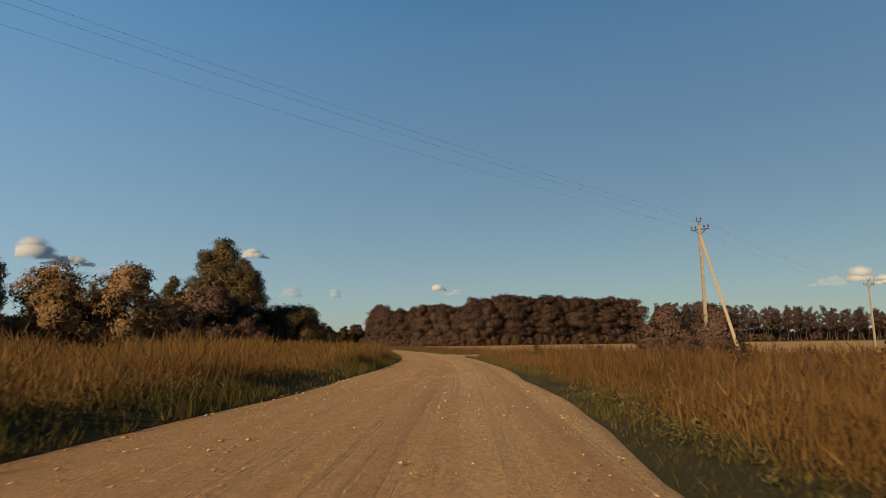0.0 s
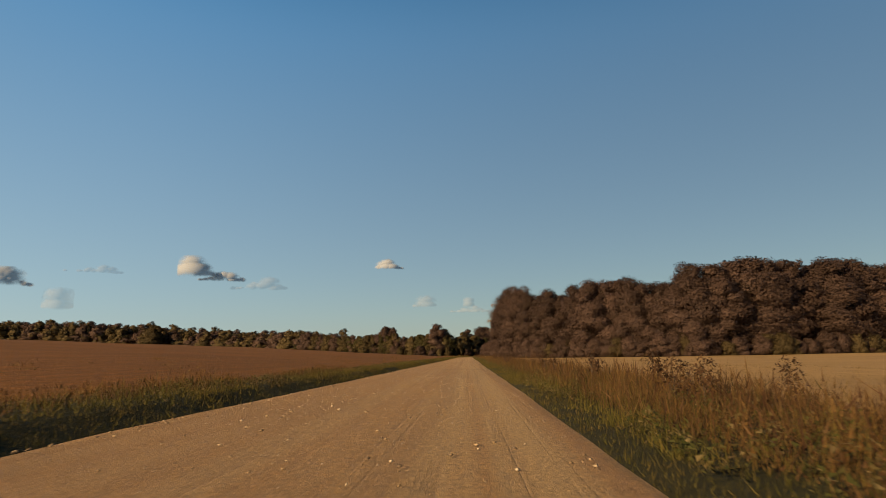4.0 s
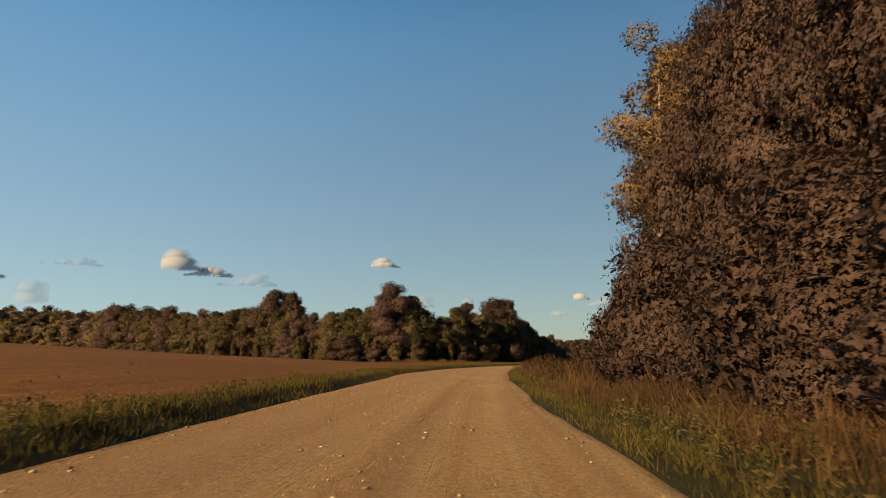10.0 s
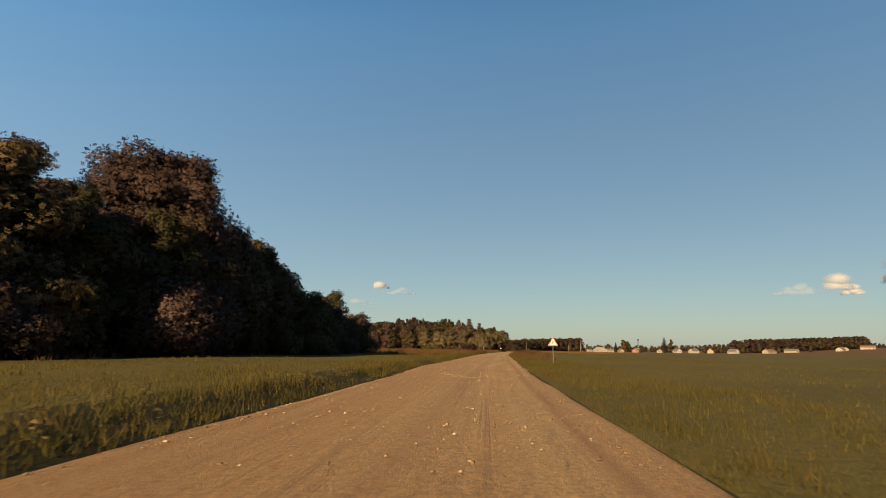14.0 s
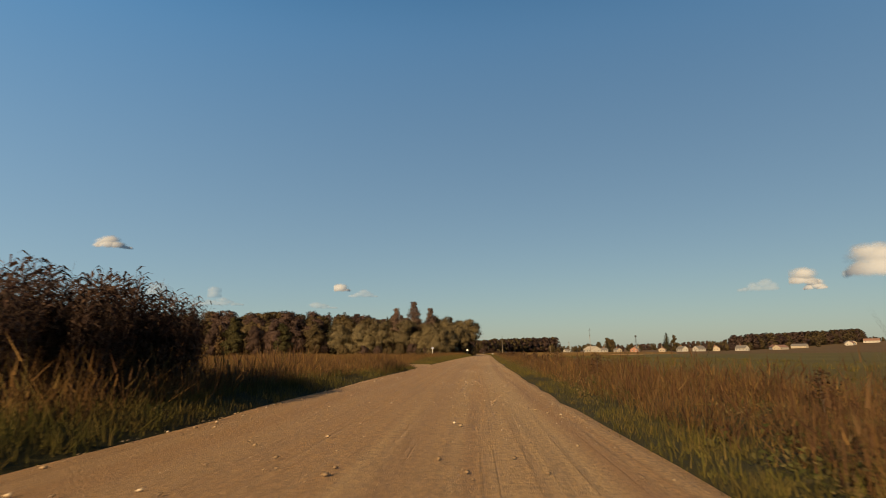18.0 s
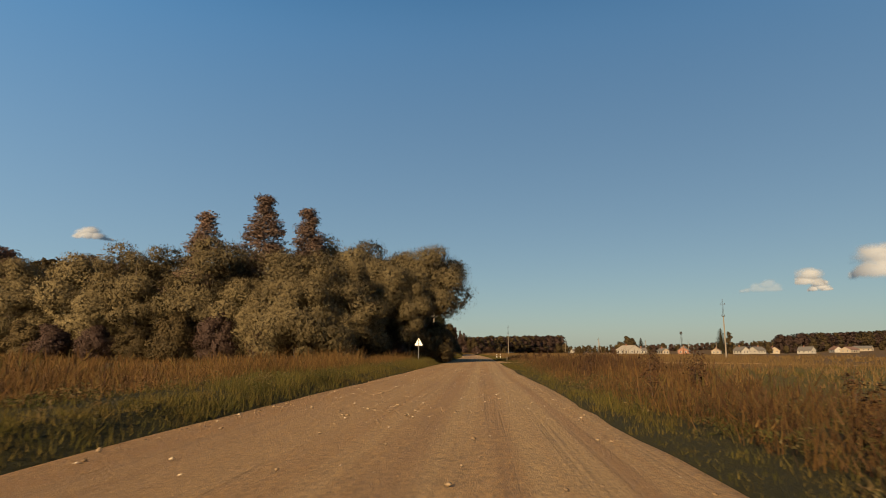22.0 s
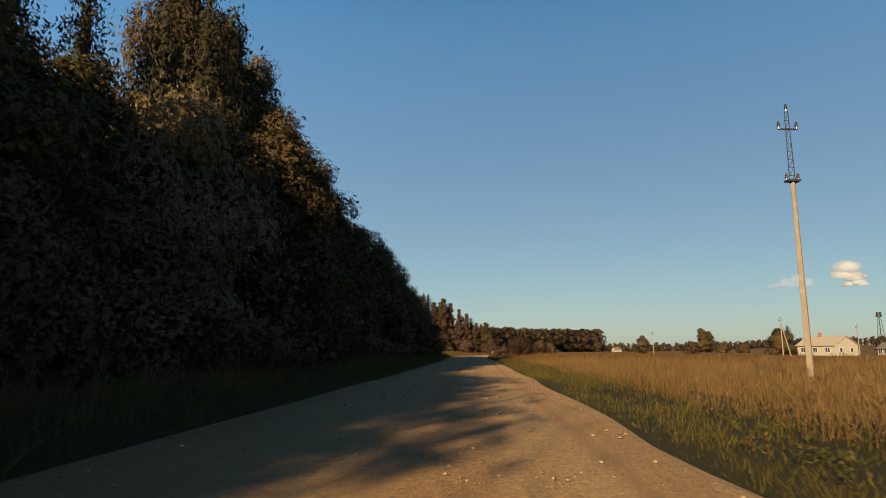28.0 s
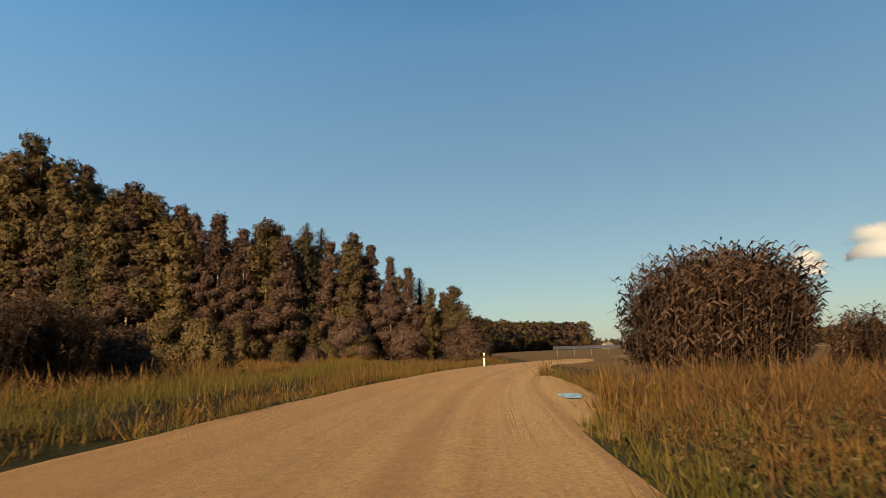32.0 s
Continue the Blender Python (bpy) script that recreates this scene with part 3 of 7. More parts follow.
def off_tracks(x, y):
    """True where a place lies on none of the side tracks."""
    ok = np.ones(len(x), bool)
    for w, start, ln, half, off in TRACKS:
        sel = (w.s >= start) & (w.s <= ln)
        p, s, nn = (w.p + w.n * off)[sel], w.s[sel], w.n[sel]
        near = (np.abs(x - p[:, 0].mean()) < ln) & (np.abs(y - p[:, 1].mean()) < ln)
        idx = np.where(near)[0]
        for q, sq, n in zip(p, s, nn):
            dx, dy = x[idx] - q[0], y[idx] - q[1]
            ok[idx] &= ~((np.abs(dx * n[1] - dy * n[0]) < 0.6) & (np.abs(dx * n[0] + dy * n[1]) < half(sq) - 0.1))
    return ok


# ---- trees ----
ICO = None


def ico():
    global ICO
    if ICO is None:
        bm = bmesh.new()
        bmesh.ops.create_icosphere(bm, subdivisions=1, radius=1.0)
        bm.verts.ensure_lookup_table()
        ICO = (np.array([v.co[:] for v in bm.verts]), np.array([[v.index for v in f.verts] for f in bm.faces]))
        bm.free()
    return ICO


def unit(rng, n):
    v = rng.normal(0, 1, (n, 3))
    return v / np.linalg.norm(v, axis=1)[:, None]


def leaves(rng, centres, normals, size, slim=0.55, droop=0.0):
    """Two-triangle leaf sprays at the centres, facing roughly along the normals; they shade as the clump's skin does."""
    n = len(centres)
    nn = normals + unit(rng, n) * 0.85
    nn *= np.where((nn * normals).sum(1) < 0, -1.0, 1.0)[:, None]
    nn /= np.linalg.norm(nn, axis=1)[:, None]
    t = np.cross(nn, unit(rng, n))
    t[:, 2] -= droop
    t /= np.linalg.norm(t, axis=1)[:, None] + 1e-6
    b = -np.cross(nn, t)
    sz = size * rng.uniform(0.6, 1.35, n)[:, None]
    v = np.stack([centres - t * sz, centres + b * sz * slim, centres + t * sz * 0.9, centres - b * sz * slim], 1).reshape(-1, 3)
    k = np.arange(n)[:, None] * 4
    skin = normals + unit(rng, n) * 0.28
    skin /= np.linalg.norm(skin, axis=1)[:, None] + 1e-6
    return v, np.concatenate([k + np.array([[0, 1, 2]]), k + np.array([[0, 2, 3]])]), np.repeat(skin, 4, 0)


def crown_mesh(rng, clumps, per, size, core=0.72, slim=0.55, droop=0.0):
    """Clumps (x, y, z, r) of leaf sprays round a dim core."""
    vs, fs, ns, off = [], [], [], 0
    cl = np.array(clumps)
    heart, half = cl[:, :3].mean(0), max(0.5, np.ptp(cl[:, 2]) / 2)
    for x, y, z, r in clumps:
        c = np.array([x, y, z])
        out = (c - heart) * np.array([1, 1, 0.7])
        out = out / (np.linalg.norm(out) + 0.25 * half) + np.array([0, 0, 0.12])
        k = max(6, int(per * (r ** 1.6)))
        d = unit(rng, k)
        d[:, 2] = np.where(rng.random(k) < 0.35, np.abs(d[:, 2]), d[:, 2])
        p = c + d * r * np.where(rng.random(k) < 0.6, rng.uniform(0.84, 1.04, k), rng.uniform(1.0, 1.28, k))[:, None] * np.array([1, 1, 0.82])
        skin = d * 0.62 + out * 0.55
        skin /= np.linalg.norm(skin, axis=1)[:, None] + 1e-6
        v, f, sn = leaves(rng, p, skin, size * 1.5, slim, droop)
        vs.append(v)
        fs.append(f + off)
        ns.append(sn)
        off += len(v)
        if core:
            leaf = max(size * 1.25, r * 0.13)
            q = int(min(330, 12.0 * core * (r / leaf) ** 2))
            d = unit(rng, q)
            skin = d * 0.62 + out * 0.55
            skin /= np.linalg.norm(skin, axis=1)[:, None] + 1e-6
            v, f, sn = leaves(rng, c + d * r * rng.uniform(0.6, 0.88, q)[:, None] * np.array([1, 1, 0.82]), skin, leaf, 0.62)
            vs.append(v)
            fs.append(f + off)
            ns.append(sn)
            off += len(v)
    return np.concatenate(vs), np.concatenate(fs), np.concatenate(ns)


def trunk_mesh(rng, h, r, limbs, bend=0.03, sides=7):
    """A tapered, slightly crooked trunk with limbs towards the given ends."""
    vs, fs, off = [], [], 0

    def tube(pts, rad):
        nonlocal off
        pts = np.array(pts)
        for k, p in enumerate(pts):
            d = pts[min(k + 1, len(pts) - 1)] - pts[max(k - 1, 0)]
            d = d / (np.linalg.norm(d) + 1e-9)
            a = np.cross(d, [0.3, 0.9, 0.1])
            a /= np.linalg.norm(a)
            b = np.cross(d, a)
            ang = np.arange(sides) * 2 * math.pi / sides
            vs.append(p + rad[k] * (np.cos(ang)[:, None] * a + np.sin(ang)[:, None] * b))
        for k in range(len(pts) - 1):
            for q in range(sides):
                q2 = (q + 1) % sides
                a0, a1, b0, b1 = off + k * sides + q, off + k * sides + q2, off + (k + 1) * sides + q, off + (k + 1) * sides + q2
                fs.append((a0, a1, b1))
                fs.append((a0, b1, b0))
        off += len(pts) * sides

    zs = np.linspace(0, 1, 6)
    wob = np.cumsum(rng.normal(0, bend, (6, 2)), axis=0) * h
    stem = np.stack([wob[:, 0] * 0.5, wob[:, 1] * 0.5, zs * h], 1)
    stem[0] = 0
    stem[0, 2] = -0.25
    tube(stem, r * (1 - zs * 0.8) * np.array([1.35, 1, 1, 1, 1, 1]))
    for e in limbs:
        e = np.array(e)
        z0 = max(h * 0.18, e[2] - np.hypot(e[0], e[1]) * 0.9)
        p0 = np.array([np.interp(z0, stem[:, 2], stem[:, 0]), np.interp(z0, stem[:, 2], stem[:, 1]), z0])
        rr = r * (1 - 0.8 * z0 / h) * 0.55
        tube([p0, p0 * 0.45 + e * 0.55 + np.array([0, 0, 0.25]), e], [rr, rr * 0.6, rr * 0.25])
    return np.concatenate(vs), np.array(fs)


def clump_cloud(rng, n, h0, h1, rx, prof, r0, r1):
    """Clump centres inside a crown whose half-width at height fraction f is rx * prof(f)."""
    out = []
    for k in range(n):
        f = (k + rng.random()) / n
        w = rx * prof(f)
        a, q = rng.random() * 2 * math.pi, math.sqrt(rng.random()) * 0.9
        r = rng.uniform(r0, r1) * (0.65 + 0.5 * prof(f))
        out.append((w * q * math.cos(a), w * q * math.sin(a), h0 + f * (h1 - h0), r))
    return out


KINDS = {}


def tree_kind(key, leaf, bark, seed, h, rx, base, n, r0, r1, per, size, prof, trunk=0.16, core=0.72, slim=0.55, droop=0.0, limbs=7):
    """Builds the meshes of one kind of tree, h metres high, with its foot at the origin."""
    rng = np.random.default_rng(seed)
    cl = clump_cloud(rng, n, h * base, h * 0.95, rx, prof, r0, r1)
    cv, cf, cn = crown_mesh(rng, cl, per, size, core, slim, droop)
    ends = [cl[i][:3] for i in rng.choice(len(cl), min(limbs, len(cl)), replace=False)]
    tv, tf = trunk_mesh(rng, h * 0.88, trunk, ends, 0.006 if prof is tip else 0.03)
    KINDS.setdefault(key, []).append((mesh_from("trunk", tv, tf, [bark], None, True), mesh_from("crown", cv, cf, [leaf], None, False, cn), h))
    return cv, cf, tv, tf, cn


def spruce_kind(key, leaf, seed, h, rx, levels=17, dense=11, size=0.55, step=0.3):
    """A spruce: tiers of drooping boughs round a tapered trunk."""
    rng = np.random.default_rng(seed)
    vs, fs, ns, off = [], [], [], 0
    for k in range(levels):
        f = k / (levels - 1)
        z = h * (0.07 + 0.9 * f)
        w = rx * (1 - f) ** 0.62 * (0.8 + 0.35 * rng.random()) + 0.4
        m = max(7, int(dense * (1.1 - f * 0.35)))
        for q in range(m):
            a = rng.random() * 2 * math.pi
            ln = w * rng.uniform(0.7, 1.15)
            d = np.array([math.cos(a), math.sin(a), 0])
            steps = max(3, int(ln / step))
            rr = ((np.arange(steps) + rng.random(steps)) / steps) ** 0.8
            p = np.array([0, 0, z]) + d * (ln * rr)[:, None] + np.array([0, 0, -1]) * (0.32 * ln * rr ** 1.5)[:, None]
            p += rng.normal(0, 0.11, p.shape)
            nn = np.tile(d * 0.75 + np.array([0, 0, 0.65]), (steps, 1))
            v, fc, sn = leaves(rng, p, nn, size * (0.55 + 0.45 * (1 - f)), 0.42, 0.35)
            vs.append(v)
            fs.append(fc + off)
            ns.append(sn)
            off += len(v)
    iv, jf = ico()
    for k in range(8):
        f = k / 8
        w = iv * np.array([rx * 0.34 * (1 - f), rx * 0.34 * (1 - f), h * 0.1]) + np.array([0, 0, h * (0.14 + f * 0.85)])
        vs.append(w)
        fs.append(jf + off)
        ns.append(iv)
        off += len(w)
    tv, tf = trunk_mesh(rng, h * 0.93, 0.12, [], 0.002)
    cv, cf, cn = np.concatenate(vs), np.concatenate(fs), np.concatenate(ns)
    KINDS.setdefault(key, []).append((mesh_from("trunk", tv, tf, [BARK], None, True), mesh_from("crown", cv, cf, [leaf], None, False, cn), h))
    return cv, cf, tv, tf, cn


def oval(f):
    return math.sqrt(max(0.02, 1 - (2 * f - 0.85) ** 2 * 0.95)) if f < 0.93 else 0.35


def spire(f):
    return max(0.12, (1 - f) ** 0.7 * min(1.0, 0.45 + f * 3))


def tip(f):
    return max(0.06, (1 - f) ** 0.95 * min(1.0, 0.4 + f * 2.4) * 1.15)


def dome(f):
    return math.sqrt(max(0.04, 1 - f * f * 0.9))


def billow(f):
    return 0.55 + 0.45 * math.sin(math.pi * min(1.0, f * 0.85 + 0.1)) if f < 0.9 else 0.6


def column(f):
    return 0.9 if f < 0.75 else max(0.2, 0.9 - (f - 0.75) * 3)


for sd in (1, 2, 3):
    tree_kind("russet", L_RUSSET, BARK, 10 + sd, 17.0, 3.9, 0.06, 52, 1.1, 1.9, 85, 0.16, oval, core=0.62)
    tree_kind("russet_pale", L_RUSSET, BARK_PALE, 20 + sd, 17.0, 3.0, 0.15, 52, 0.8, 1.4, 55, 0.20, oval, core=0.55)
    tree_kind("olive", L_OLIVE, BARK, 30 + sd, 14.0, 3.6, 0.05, 58, 1.0, 1.7, 48, 0.22, oval, core=0.62)
for sd in (1, 2):
    tree_kind("near_russet", L_RUSSET, BARK_PALE, 210 + sd, 16.0, 3.9, 0.04, 46, 0.85, 1.75, 200, 0.085, oval, core=0.55)
    tree_kind("near_green", L_GREEN, BARK, 220 + sd, 13.0, 3.3, 0.04, 56, 0.7, 1.35, 130, 0.105, oval, core=0.6)
    tree_kind("near_olive", L_OLIVE, BARK_PALE, 230 + sd, 13.0, 3.1, 0.05, 56, 0.7, 1.35, 130, 0.105, oval, core=0.45)
    tree_kind("close_green", L_GREEN, BARK, 350 + sd, 9.0, 2.8, 0.03, 50, 0.6, 1.2, 270, 0.07, oval, core=0.6)
    tree_kind("close_olive", L_OLIVE, BARK_PALE, 360 + sd, 9.0, 2.7, 0.04, 50, 0.6, 1.2, 270, 0.07, oval, core=0.55)
    tree_kind("near_bush", L_RUSSET, BARK, 240 + sd, 4.0, 2.0, 0.02, 46, 0.45, 0.9, 230, 0.07, dome, 0.04, 0.4, 0.5, 0.0, 12)
    tree_kind("near_bush_olive", L_OLIVE, BARK, 250 + sd, 4.0, 2.0, 0.02, 46, 0.45, 0.9, 230, 0.07, dome, 0.04, 0.4, 0.5, 0.0, 12)
    tree_kind("willow", L_GOLD, BARK, 40 + sd, 11.0, 4.4, 0.26, 38, 0.8, 1.6, 215, 0.09, billow, 0.2, 0.6, 0.32, 0.8)
    tree_kind("willow_over", L_GOLD, BARK, 340 + sd, 10.6, 4.3, 0.46, 40, 1.0, 1.7, 300, 0.078, billow, 0.2, 0.6, 0.32, 0.8)
    tree_kind("willow_low", L_GOLD, BARK, 46 + sd, 9.0, 4.0, 0.05, 50, 0.9, 1.6, 190, 0.095, dome, 0.16, 0.6, 0.32, 0.8)
    tree_kind("green", L_GREEN, BARK, 50 + sd, 13.0, 3.4, 0.04, 56, 0.8, 1.5, 55, 0.21, oval, core=0.6)
    tree_kind("birch", L_AUTUMN, BARK_PALE, 60 + sd, 15.0, 2.4, 0.12, 84, 0.45, 0.95, 150, 0.10, spire, 0.13, 0.5)
    tree_kind("birch_rose", L_ROSE, BARK_PALE, 420 + sd, 15.0, 3.3, 0.06, 150, 0.34, 0.8, 150, 0.08, tip, 0.13, 0.4)
    tree_kind("birch_dim", L_RUSSET, BARK_PALE, 62 + sd, 15.0, 2.9, 0.05, 100, 0.42, 0.95, 90, 0.12, tip, 0.13, 0.55)
    tree_kind("aspen", L_OLIVE, BARK_PALE, 65 + sd, 15.0, 2.1, 0.05, 56, 0.6, 1.1, 80, 0.16, column, 0.13, 0.55)
    tree_kind("bush", L_OLIVE, BARK, 70 + sd, 4.0, 2.2, 0.02, 50, 0.45, 0.85, 150, 0.09, dome, 0.05, 0.5, 0.5, 0.0, 9)
    tree_kind("russet_bush", L_RUSSET, BARK, 80 + sd, 3.5, 2.0, 0.02, 54, 0.42, 0.8, 150, 0.085, dome, 0.04, 0.5, 0.45, 0.0, 9)
    tree_kind("autumn_bush", L_AUTUMN, BARK, 85 + sd, 4.5, 2.5, 0.05, 34, 0.5, 0.95, 110, 0.11, dome, 0.05, 0.5, 0.5, 0.0, 9)
    tree_kind("bare_tall", L_RUSSET, BARK, 90 + sd, 19.0, 2.7, 0.34, 26, 0.6, 1.3, 60, 0.2, oval, 0.16, 0.3, limbs=10)
    tree_kind("weed_shrub", L_WEED, BARK, 300 + sd, 1.2, 0.34, 0.12, 34, 0.07, 0.17, 420, 0.03, column, 0.012, 0.0, 0.45, 0.0, 14)
    tree_kind("pale_shrub", L_GOLD, BARK, 310 + sd, 1.2, 0.34, 0.12, 30, 0.07, 0.15, 420, 0.03, column, 0.012, 0.0, 0.6, 0.0, 12)
    tree_kind("airy", L_AUTUMN, BARK_PALE, 400 + sd, 19.0, 3.2, 0.42, 30, 0.55, 1.15, 150, 0.09, oval, 0.17, 0.35, limbs=16)
    spruce_kind("spruce", L_SPRUCE, 100 + sd, 17.0, 3.7, 46, 22, 0.22, 0.16)


def reed_kind(seed, h=3.6, rx=0.62, stems=95, each=14):
    """A clump of reeds: thin stems, long leaves that bow over to one side, a soft plume on top."""
    rng = np.random.default_rng(seed)
    a, q = rng.uniform(0, 2 * math.pi, stems), np.sqrt(rng.random(stems))
    foot = np.stack([np.cos(a) * q * rx, np.sin(a) * q * rx, np.full(stems, -0.1)], 1)
    top = foot * np.array([1.45, 1.45, 0]) + np.stack([rng.normal(0.18, 0.16, stems), rng.normal(-0.05, 0.14, stems), h * rng.uniform(0.62, 0.97, stems)], 1)
    ring = np.array([(0.006, 0, 0), (-0.003, 0.005, 0), (-0.003, -0.005, 0)])
    tv = np.concatenate([foot[:, None] + ring, top[:, None] + ring * 0.5], 1).reshape(-1, 3)
    base = (np.arange(stems) * 6)[:, None]
    tf = np.concatenate([base + np.array([[m, (m + 1) % 3, (m + 1) % 3 + 3]]) for m in range(3)] + [base + np.array([[m, (m + 1) % 3 + 3, m + 3]]) for m in range(3)])
    n = stems * each
    st = np.repeat(np.arange(stems), each)
    f = rng.uniform(0.14, 1.0, n) ** 0.8
    p = foot[st] + (top - foot)[st] * f[:, None]
    b = rng.uniform(0, 2 * math.pi, n)
    d = np.stack([np.cos(b) + 0.55, np.sin(b) - 0.15, np.zeros(n)], 1)
    d /= np.linalg.norm(d, axis=1)[:, None] + 1e-6
    ln = (rng.uniform(0.22, 0.5, n) * (1.1 - 0.35 * f))[:, None]
    w = np.stack([-d[:, 1], d[:, 0], rng.normal(0, 0.5, n)], 1) * (rng.uniform(0.016, 0.03, n))[:, None]
    up = np.array([0, 0, 1.0])
    bow = rng.uniform(0.0, 0.55, n)[:, None]
    mid = p + d * ln * 0.55 + up * ln * 0.42
    end = p + d * ln * 1.02 + up * ln * (0.42 - bow)
    v = np.stack([p - w * 0.5, p + w * 0.5, mid + w, mid - w, end], 1).reshape(-1, 3)
    k = (np.arange(n) * 5)[:, None]
    cf = np.concatenate([k + np.array([[0, 1, 2]]), k + np.array([[0, 2, 3]]), k + np.array([[3, 2, 4]])])
    mean = p * np.array([1.0, 1.0, 0]) / (rx * 1.2)
    skin = mean * 0.8 + d * 0.3 + up * (0.25 + 0.35 * f)[:, None] + unit(rng, n) * 0.3
    skin /= np.linalg.norm(skin, axis=1)[:, None] + 1e-6
    KINDS.setdefault("reed", []).append((mesh_from("stalk", tv, tf, [REED_STEM], None, False), mesh_from("foliage", v, cf, [L_REED], None, False, np.repeat(skin, 5, 0)), h))


for sd in (1, 2, 3):
    reed_kind(430 + sd)
tree_kind("poplar", L_OLIVE, BARK, 120, 16.0, 2.0, 0.05, 30, 0.8, 1.4, 40, 0.28, column)
# plain, light kinds for woods that stay far away
FAR = []
for sd in range(4):
    FAR.append(tree_kind("far", L_RUSSET if sd % 2 else L_OLIVE, BARK, 130 + sd, 14.0, 3.6, 0.05, 12, 1.3, 2.3, 8, 0.6, oval, 0.2, 0.8, limbs=0))
FAR.append(spruce_kind("far_spruce", L_SPRUCE, 140, 16.0, 2.8, 9, 5, 1.0))
MID = []
for sd in range(4):
    MID.append(tree_kind("mid", L_RUSSET if sd % 2 else L_OLIVE, BARK, 150 + sd, 14.0, 3.6, 0.04, 26, 1.1, 1.9, 20, 0.3, oval, 0.2, 0.7, limbs=0))
MID.append(spruce_kind("mid_spruce", L_SPRUCE, 160, 16.0, 2.8, 16, 9, 0.6))
WORDS = {
    "russet": ("russet_tree", "tall broadleaf tree with dense russet-brown foliage", "tree"),
    "russet_pale": ("russet_tree", "tall pale-barked tree with russet-brown foliage", "tree"),
    "olive": ("broadleaf_tree", "dense broadleaf tree with olive-brown foliage", "tree"),
    "near_russet": ("russet_tree", "pale-barked roadside tree with dense russet leaves", "tree"),
    "near_green": ("green_tree", "dense dark green roadside tree", "tree"),
    "near_olive": ("broadleaf_tree", "roadside tree with olive-brown leaves", "tree"),
    "close_green": ("green_tree", "dense dark green tree close to the road", "tree"),
    "close_olive": ("broadleaf_tree", "dense olive-brown tree close to the road", "tree"),
    "near_bush": ("bush", "dense russet roadside bush", "bush"),
    "near_bush_olive": ("bush", "dense olive-green roadside bush", "bush"),
    "willow": ("willow_tree", "spreading willow with drooping golden-olive foliage", "tree"),
    "willow_over": ("willow_tree", "willow with a rounded golden crown overhanging the road", "tree"),
    "willow_low": ("willow_tree", "low willow with golden-olive foliage down to the ground", "tree"),
    "green": ("green_tree", "dense dark green broadleaf tree", "tree"),
    "birch": ("birch_tree", "slender birch with yellowing autumn leaves", "tree"),
    "birch_rose": ("birch_tree", "slender pointed birch with pinkish-brown leaves", "tree"),
    "birch_dim": ("birch_tree", "slender pointed birch with dull purple-brown leaves", "tree"),
    "aspen": ("aspen_tree", "slim pale-barked aspen with olive-brown leaves", "tree"),
    "bush": ("bush", "rounded olive-green bush among dry grass", "bush"),
    "russet_bush": ("bush", "low russet-brown bush among dry grass", "bush"),
    "autumn_bush": ("bush", "broad bush with orange autumn leaves", "bush"),
    "bare_tall": ("bare_tree", "tall thin tree with a bare trunk and sparse top", "tree"),
    "reed": ("reed_clump", "clump of tall reeds with drooping purple-brown leaves", "reeds"),
    "weed_shrub": ("withered_shrub", "small withered reddish-brown shrub in the verge", "shrub"),
    "pale_shrub": ("pale_shrub", "small shrub with pale yellow leaves in the verge", "shrub"),
    "spruce": ("spruce_tree", "dark conical spruce with drooping boughs", "tree"),
    "airy": ("pale_barked_tree", "tall pale-barked tree with an airy golden-brown crown", "tree"),
    "poplar": ("poplar_tree", "tall columnar dark poplar", "tree"),
}
trng = random.Random(7)


def plant(key, place, height, group="", wide=1.0, turn=None, label=""):
    """One tree or bush of a kind, scaled to the given height, standing on the ground."""
    trunk, crown, h = trng.choice(KINDS[key])
    name, words, cat = WORDS[key]
    k = height / h
    ob = new(name)
    ob.empty_display_size = 0.3
    rz = trng.uniform(0, 360) if turn is None else turn
    ob.matrix_basis = Matrix.Translation(place) @ pose(0, 0, 0, trng.uniform(-2, 2), trng.uniform(-2, 2), rz) @ Matrix.Diagonal((k * wide, k * wide, k, 1))
    tagged(ob, label or words, cat, group)
    part("stalk" if key == "reed" else "trunk", trunk, ob)
    part("foliage" if key == "reed" else "crown", crown, ob)
    return ob


def row(keys, pts, gap, heights, group, jitter=1.5, rows=1, deep=5.0, wide=1.0, side=1):
    """Trees along a line of (x, y) points, in rows that go back from it."""
    w = Way(pts)
    total = w.s[-1]
    for r in range(rows):
        s = trng.uniform(0, gap)
        while s < total:
            x, y = w.at(s, side * r * deep)
            x, y = float(x) + trng.uniform(-jitter, jitter), float(y) + trng.uniform(-jitter, jitter)
            lo, hi = (heights[k] + (heights[k - 2] - heights[k]) * s / total for k in (0, 1))
            plant(trng.choice(keys), ground_at(x, y), trng.uniform(lo, hi), group, wide * trng.uniform(0.85, 1.2))
            s += gap * trng.uniform(0.75, 1.3)


